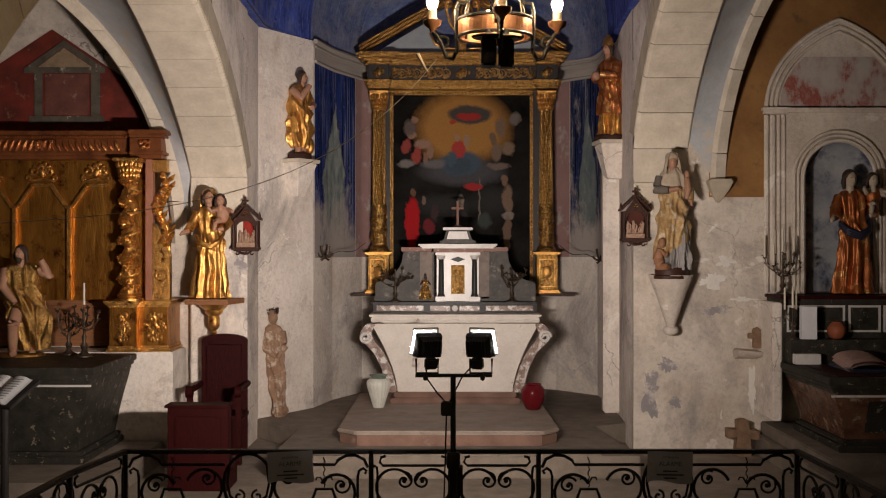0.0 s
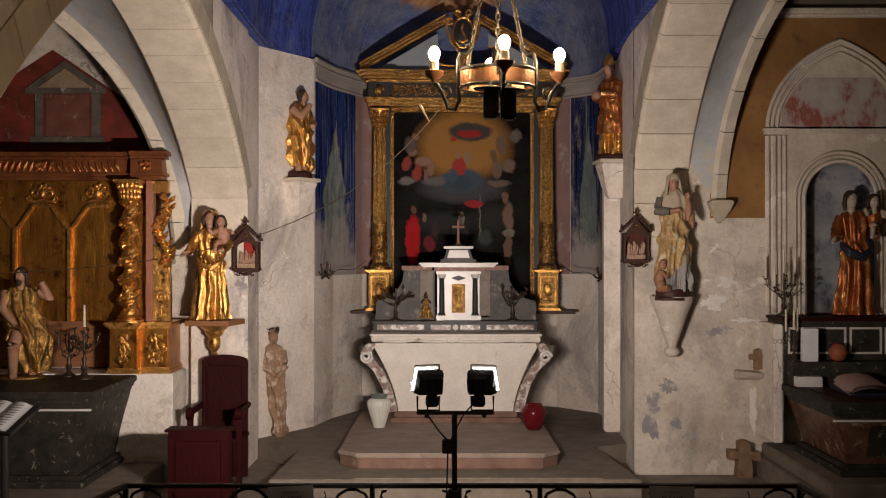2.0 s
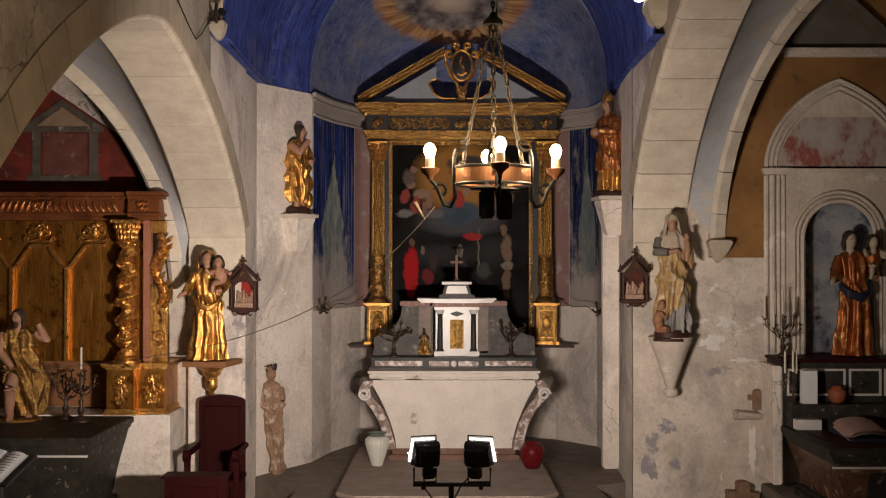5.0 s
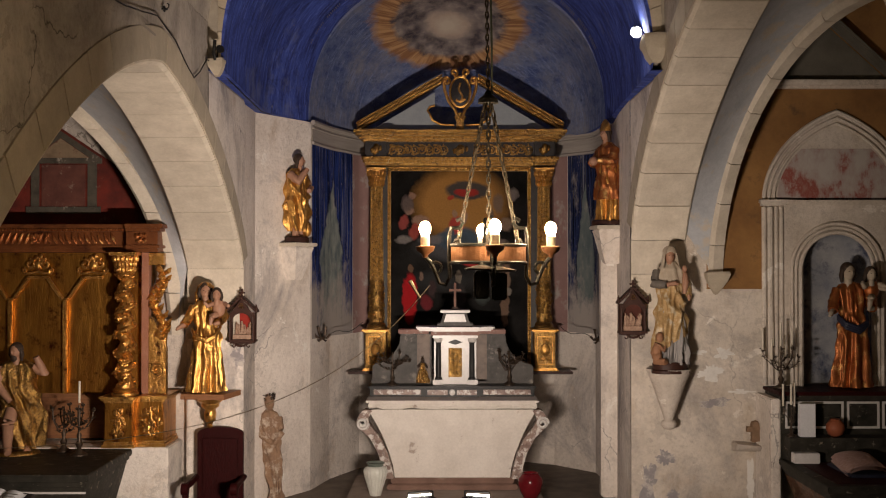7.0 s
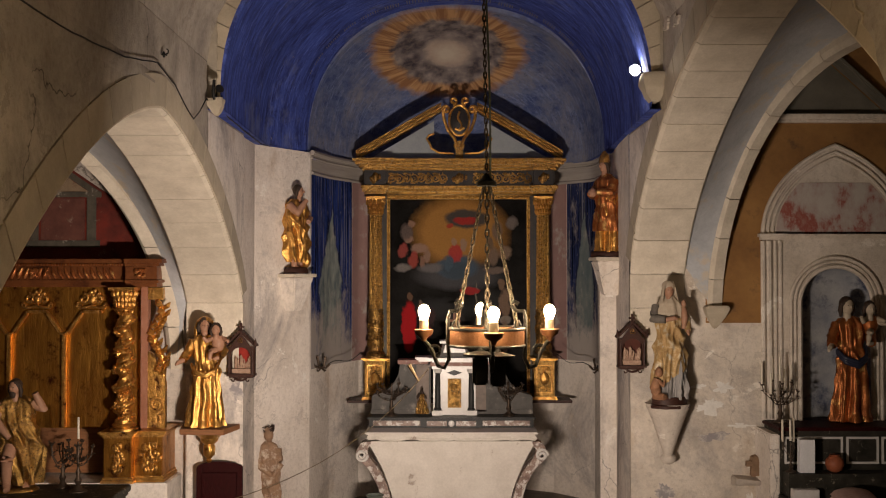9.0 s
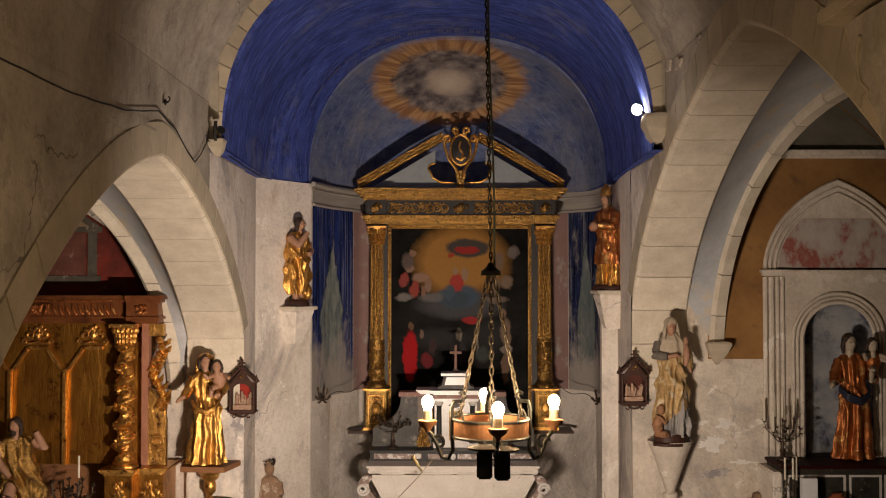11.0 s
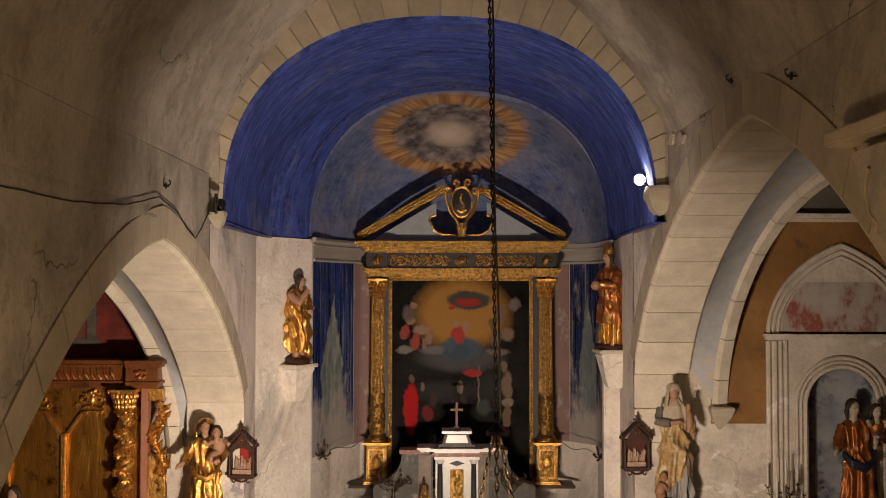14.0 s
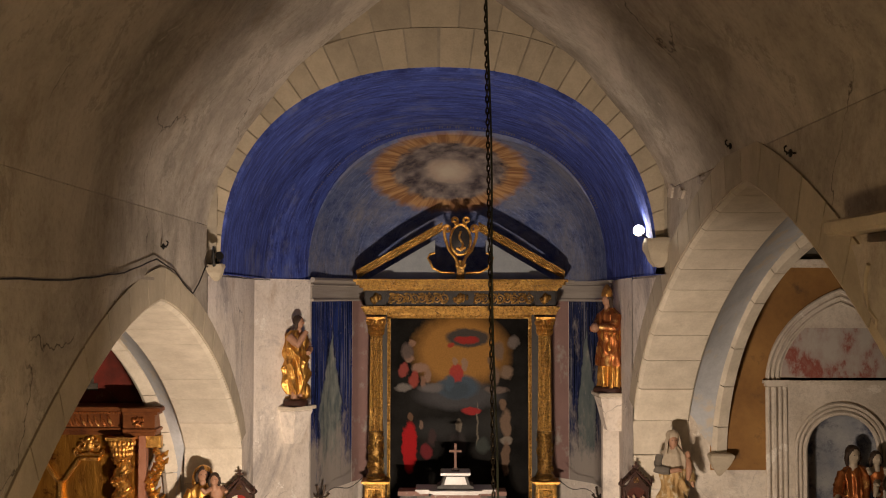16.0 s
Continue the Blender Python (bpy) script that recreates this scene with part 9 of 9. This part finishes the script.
# bracket blocks at the springing of the chancel arch
for name, x, y, z, label in (("arch_bracket", -1.84, 9.02, 4.381, "small weathered stone bracket with a hanging lamp hook"), ("arch_bracket", 1.80, 9.12, 4.563, "small weathered stone bracket at the arch springing")):
    b = thing(name, label, "bracket", at=pose(x, y, z), local=True)
    bm = bmesh.new()
    rings = []
    for zz, w in ((-0.14, 0.03), (-0.08, 0.07), (-0.02, 0.10), (0.06, 0.11), (0.10, 0.10)):
        q = 0.55 if x < 0 else 1.0
        rings.append([(-w * q, -w * q, zz * q), (w * q, -w * q, zz * q), (w * q, 0.1 * q, zz * q), (-w * q, 0.1 * q, zz * q)])
    v = skin(bm, rings, True)
    bm.faces.new(v[0])
    bm.faces.new(v[-1])
    bmesh.ops.subdivide_edges(bm, edges=bm.edges[:], cuts=2, use_grid_fill=True)
    for vv in bm.verts:
        vv.co += 0.014 * noise.noise_vector(vv.co * 14)
    part("stone", bm, STONE_GREY, b, smooth=True)
    bm = bmesh.new()
    if x < 0:
        tube(bm, [(0.0, -0.05, 0.04), (-0.01, -0.07, 0.10), (0.0, -0.07, 0.20)], 0.014, 7)
        lathe(bm, [(0.012, -0.03), (0.034, 0.0), (0.036, 0.012), (0.02, 0.012)], 14, pose(0.045, -0.09, 0.12, 70, 0, 40))
    else:
        tube(bm, [(-0.1, -0.05, 0.1), (-0.16, -0.08, 0.13), (-0.2, -0.1, 0.15)], 0.006, 6)
    part("hook", bm, IRON, b, smooth=True)

for x, y, z in ((LX + 0.02, 7.6, 4.52), (RX - 0.03, 7.0, 5.14), (RX - 0.03, 5.81, 4.940)):
    h = thing("wall_hook", "rusty iron hook fixed in the plaster wall", "hook", group="wall hooks", at=pose(x, y, z) @ Matrix.Scale(0.65, 4), local=True)
    s = 1 if x < 0 else -1
    bm = bmesh.new()
    tube(bm, [(-s * 0.05, 0, 0), (s * 0.02, 0, 0), (s * 0.045, 0, 0.015), (s * 0.05, 0, 0.045), (s * 0.03, 0, 0.06)], 0.008, 6)
    tube(bm, [(s * 0.02, -0.03, 0.0), (s * 0.03, 0.0, -0.01), (s * 0.02, 0.035, 0.005)], 0.007, 6)
    part("hook_bar", bm, IRON, h, smooth=True)
    bm = bmesh.new()
    ball(bm, s * 0.0, 0, 0, 0.015, 0.035, 0.035)
    part("rosette", bm, IRON, h, smooth=True)


def sconce(x, y, z, s):
    c = thing("wall_sconce", "rusty iron branched sconce with loose wires on the wall", "sconce", group="wall sconces", at=pose(x, y, z) @ Matrix.Scale(1.5, 4), local=True)
    bm = bmesh.new()
    tube(bm, [(0, 0.14, 0.0), (0, 0.0, -0.01), (0.0, -0.06, 0.03)], 0.008, 6)
    part("arm", bm, IRON, c, smooth=True)
    rnd = random.Random(9)
    for k in range(6):
        bm = bmesh.new()
        a = k * 1.05
        tube(bm, [(0, -0.03, 0), (0.035 * math.cos(a), -0.05, 0.02 * math.sin(a)), (0.055 * math.cos(a), -0.05, 0.05 * math.sin(a) + 0.02), (0.06 * math.cos(a), -0.05, 0.065 * math.sin(a) + 0.03)], [0.007, 0.008, 0.009, 0.012], 6)
        part("branch", bm, BRONZE, c, smooth=True)
    bm = bmesh.new()
    pts = [(s * (0.02 + 0.035 * k), 0.10 - 0.0 * k, 0.02 * math.sin(k * 0.9) + 0.012 * k) for k in range(9)]
    tube(bm, pts, 0.003, 5)
    part("wire", bm, IRON, c)


sconce(-1.352, 12.62, 1.908, 1)
sconce(1.826, 12.75, 1.874, -1)

# cut stone of the near right springer, with a carved volute
sp = tagged(new("trim_springer_right"), "weathered stone impost block with a carved curl on the pier", "impost", kind="structure")
bm = bmesh.new()
x1 = RX + 0.02
rows = []
for k in range(10):
    f = k / 9
    z = 3.55 + 0.86 * f
    w = 0.02 + 0.10 * f ** 0.8
    rows.append([(x1, 4.30 + 0.55 * f, z), (x1 - w, 4.28 + 0.55 * f, z), (x1 - w, 3.9, z), (x1, 3.9, z)])
v = skin(bm, rows)
bmesh.ops.subdivide_edges(bm, edges=bm.edges[:], cuts=2, use_grid_fill=True)
for vv in bm.verts:
    if vv.co.x < x1 - 0.01:
        vv.co += 0.03 * noise.noise_vector(vv.co * 5)
part("block", bm, PLASTER_GREY, sp, smooth=True)
bm = bmesh.new()
box(bm, x1 - 0.15, x1 + 0.0, 3.9, 5.05, 4.46, 4.53)
part("impost_slab", bm, STONE_GREY, sp, bevel=0.012)
bm = bmesh.new()
tube(bm, [(x1 - 0.12, 4.60, 4.32), (x1 - 0.115, 4.64, 4.27), (x1 - 0.11, 4.655, 4.20), (x1 - 0.10, 4.64, 4.13), (x1 - 0.09, 4.59, 4.09), (x1 - 0.085, 4.62, 4.06)], 0.010, 7)
part("curl", bm, STONE_GREY, sp, smooth=True)

# lectern book beside the left altar
lb = thing("open_missal", "open white missal on a dark slanted reading desk", "book", at=pose(-3.3, 8.2, 0.7))
m = pose(-3.34, 8.3, 0.924, 32, 0, -28)
bm = bmesh.new()
box(bm, -0.33, 0.24, -0.17, 0.17, -0.03, -0.004, m)
desk = part("desk_top", bm, BLACK_WOOD, lb, bevel=0.004)
for sx in (-1, 1):
    bm = bmesh.new()
    rows = []
    for k in range(9):
        f = k / 8
        rows.append([m @ Vector((-0.03 + sx * 0.21 * f, yy, 0.002 + 0.028 * math.sin(math.pi * min(1, f * 1.15)) ** 0.6)) for yy in (-0.15, 0.15)])
    skin(bm, rows)
    skin(bm, [[m @ Vector((-0.03 + sx * 0.21 * k / 8, yy, 0.0)) for yy in (-0.15, 0.15)] for k in range(9)])
    pg = part("page_block", bm, PAPER, lb, smooth=True)
    for k in range(9):
        bm = bmesh.new()
        box(bm, -0.03 + sx * 0.05 - 0.015 * (sx < 0) - (0.11 if sx < 0 else 0), -0.03 + sx * 0.05 + (0.125 if sx > 0 else 0.0), -0.12 + 0.028 * k, -0.114 + 0.028 * k, 0.0325, 0.033, m)
        part("text_line", bm, BLUE_CLOTH, pg)
bm = bmesh.new()
p = m @ Vector((0, 0, -0.03))
tube(bm, [(p.x, p.y, 0.0), (p.x, p.y, p.z)], 0.03, 10)
part("desk_post", bm, BLACK_WOOD, lb)
bm = bmesh.new()
lathe(bm, [(0.2, 0.0), (0.2, 0.03), (0.05, 0.06)], 18, pose(p.x, p.y, 0.0))
part("desk_foot", bm, BLACK_WOOD, lb)


# black cable along the left wall, over the arch and to the vault
wc = thing("wall_cable", "thin black cable clipped along the wall and arch", "cable", at=pose(LX + 0.01, 7.4, 4.3))
bm = bmesh.new()
knots = [(-1.916, 1.0, 4.25), (-1.916, 3.2, 4.262), (-1.914, 4.71, 4.256), (-1.914, 5.74, 4.264), (-1.908, 6.67, 4.318), (-1.905, 7.41, 4.43), (-1.905, 7.9, 4.36), (-1.905, 8.3, 4.24), (-1.91, 8.52, 4.20), (-1.91, 8.72, 4.28), (-1.90, 8.92, 4.42), (-1.86, 9.2, 4.41), (-1.84, 9.6, 4.35), (-1.85, 10.4, 4.345), (-1.87, 11.4, 4.345), (-1.80, 11.75, 4.345)]
fine = []
for a, b in zip(knots, knots[1:]):
    for k in range(6):
        p = Vector(a).lerp(Vector(b), k / 6)
        fine.append(p + Vector((0, 0, 0.006 * noise.noise(p * 4))))
tube(bm, fine, 0.005, 6)
part("flex", bm, IRON, wc, smooth=True)

# weathered sockets of broken stone at the right springing
for k, (y, z, w, h) in enumerate(((8.55, 4.98, 0.16, 0.05), (8.9, 5.03, 0.12, 0.06), (7.9, 5.02, 0.10, 0.04), (7.35, 5.15, 0.08, 0.03))):
    bm = bmesh.new()
    ring = []
    for j in range(22):
        a = 2 * math.pi * j / 22
        q = 0.7 + 0.6 * noise.noise((math.cos(a) * 1.7 + k * 3, math.sin(a) * 1.7, k))
        ring.append((y + w * q * math.cos(a), z + h * q * math.sin(a)))
    a0 = [bm.verts.new((RX - 0.018, yy, zz)) for yy, zz in ring]
    b0 = [bm.verts.new((RX + 0.004, yy, zz)) for yy, zz in ring]
    bm.faces.new(a0)
    for j in range(22):
        bm.faces.new((a0[j], a0[(j + 1) % 22], b0[(j + 1) % 22], b0[j]))
    tagged(part("trim_rough_patch_" + str(k + 1), bm, PLASTER_RAW), "rough broken plaster patch at the arch", "wall patch", kind="structure")


# ---- floor slabs of the chancel, last ----
rnd = random.Random(4)
slab_root = bpy.data.objects["floor_chancel"]
y = 9.52
while y < 12.6:
    dy = 0.36 + 0.2 * rnd.random()
    x = -1.50 + 0.1 * rnd.random()
    while x < 1.62:
        dx = 0.5 + 0.5 * rnd.random()
        x1 = min(x + dx, 1.62)
        cy = y + dy / 2
        inside = x > -1.40 and x1 < 1.60 and not (y + dy > 9.98 and x1 > -0.97 and x < 1.08 and not (x1 < -0.94 or x > 1.06))
        if inside and x1 - x > 0.12:
            bm = bmesh.new()
            box(bm, x + 0.005, x1 - 0.005, y + 0.005, y + dy - 0.005, 0.2, 0.208 + 0.004 * rnd.random())
            part("slab", bm, FLOOR, slab_root)
        x = x1
    y += dy
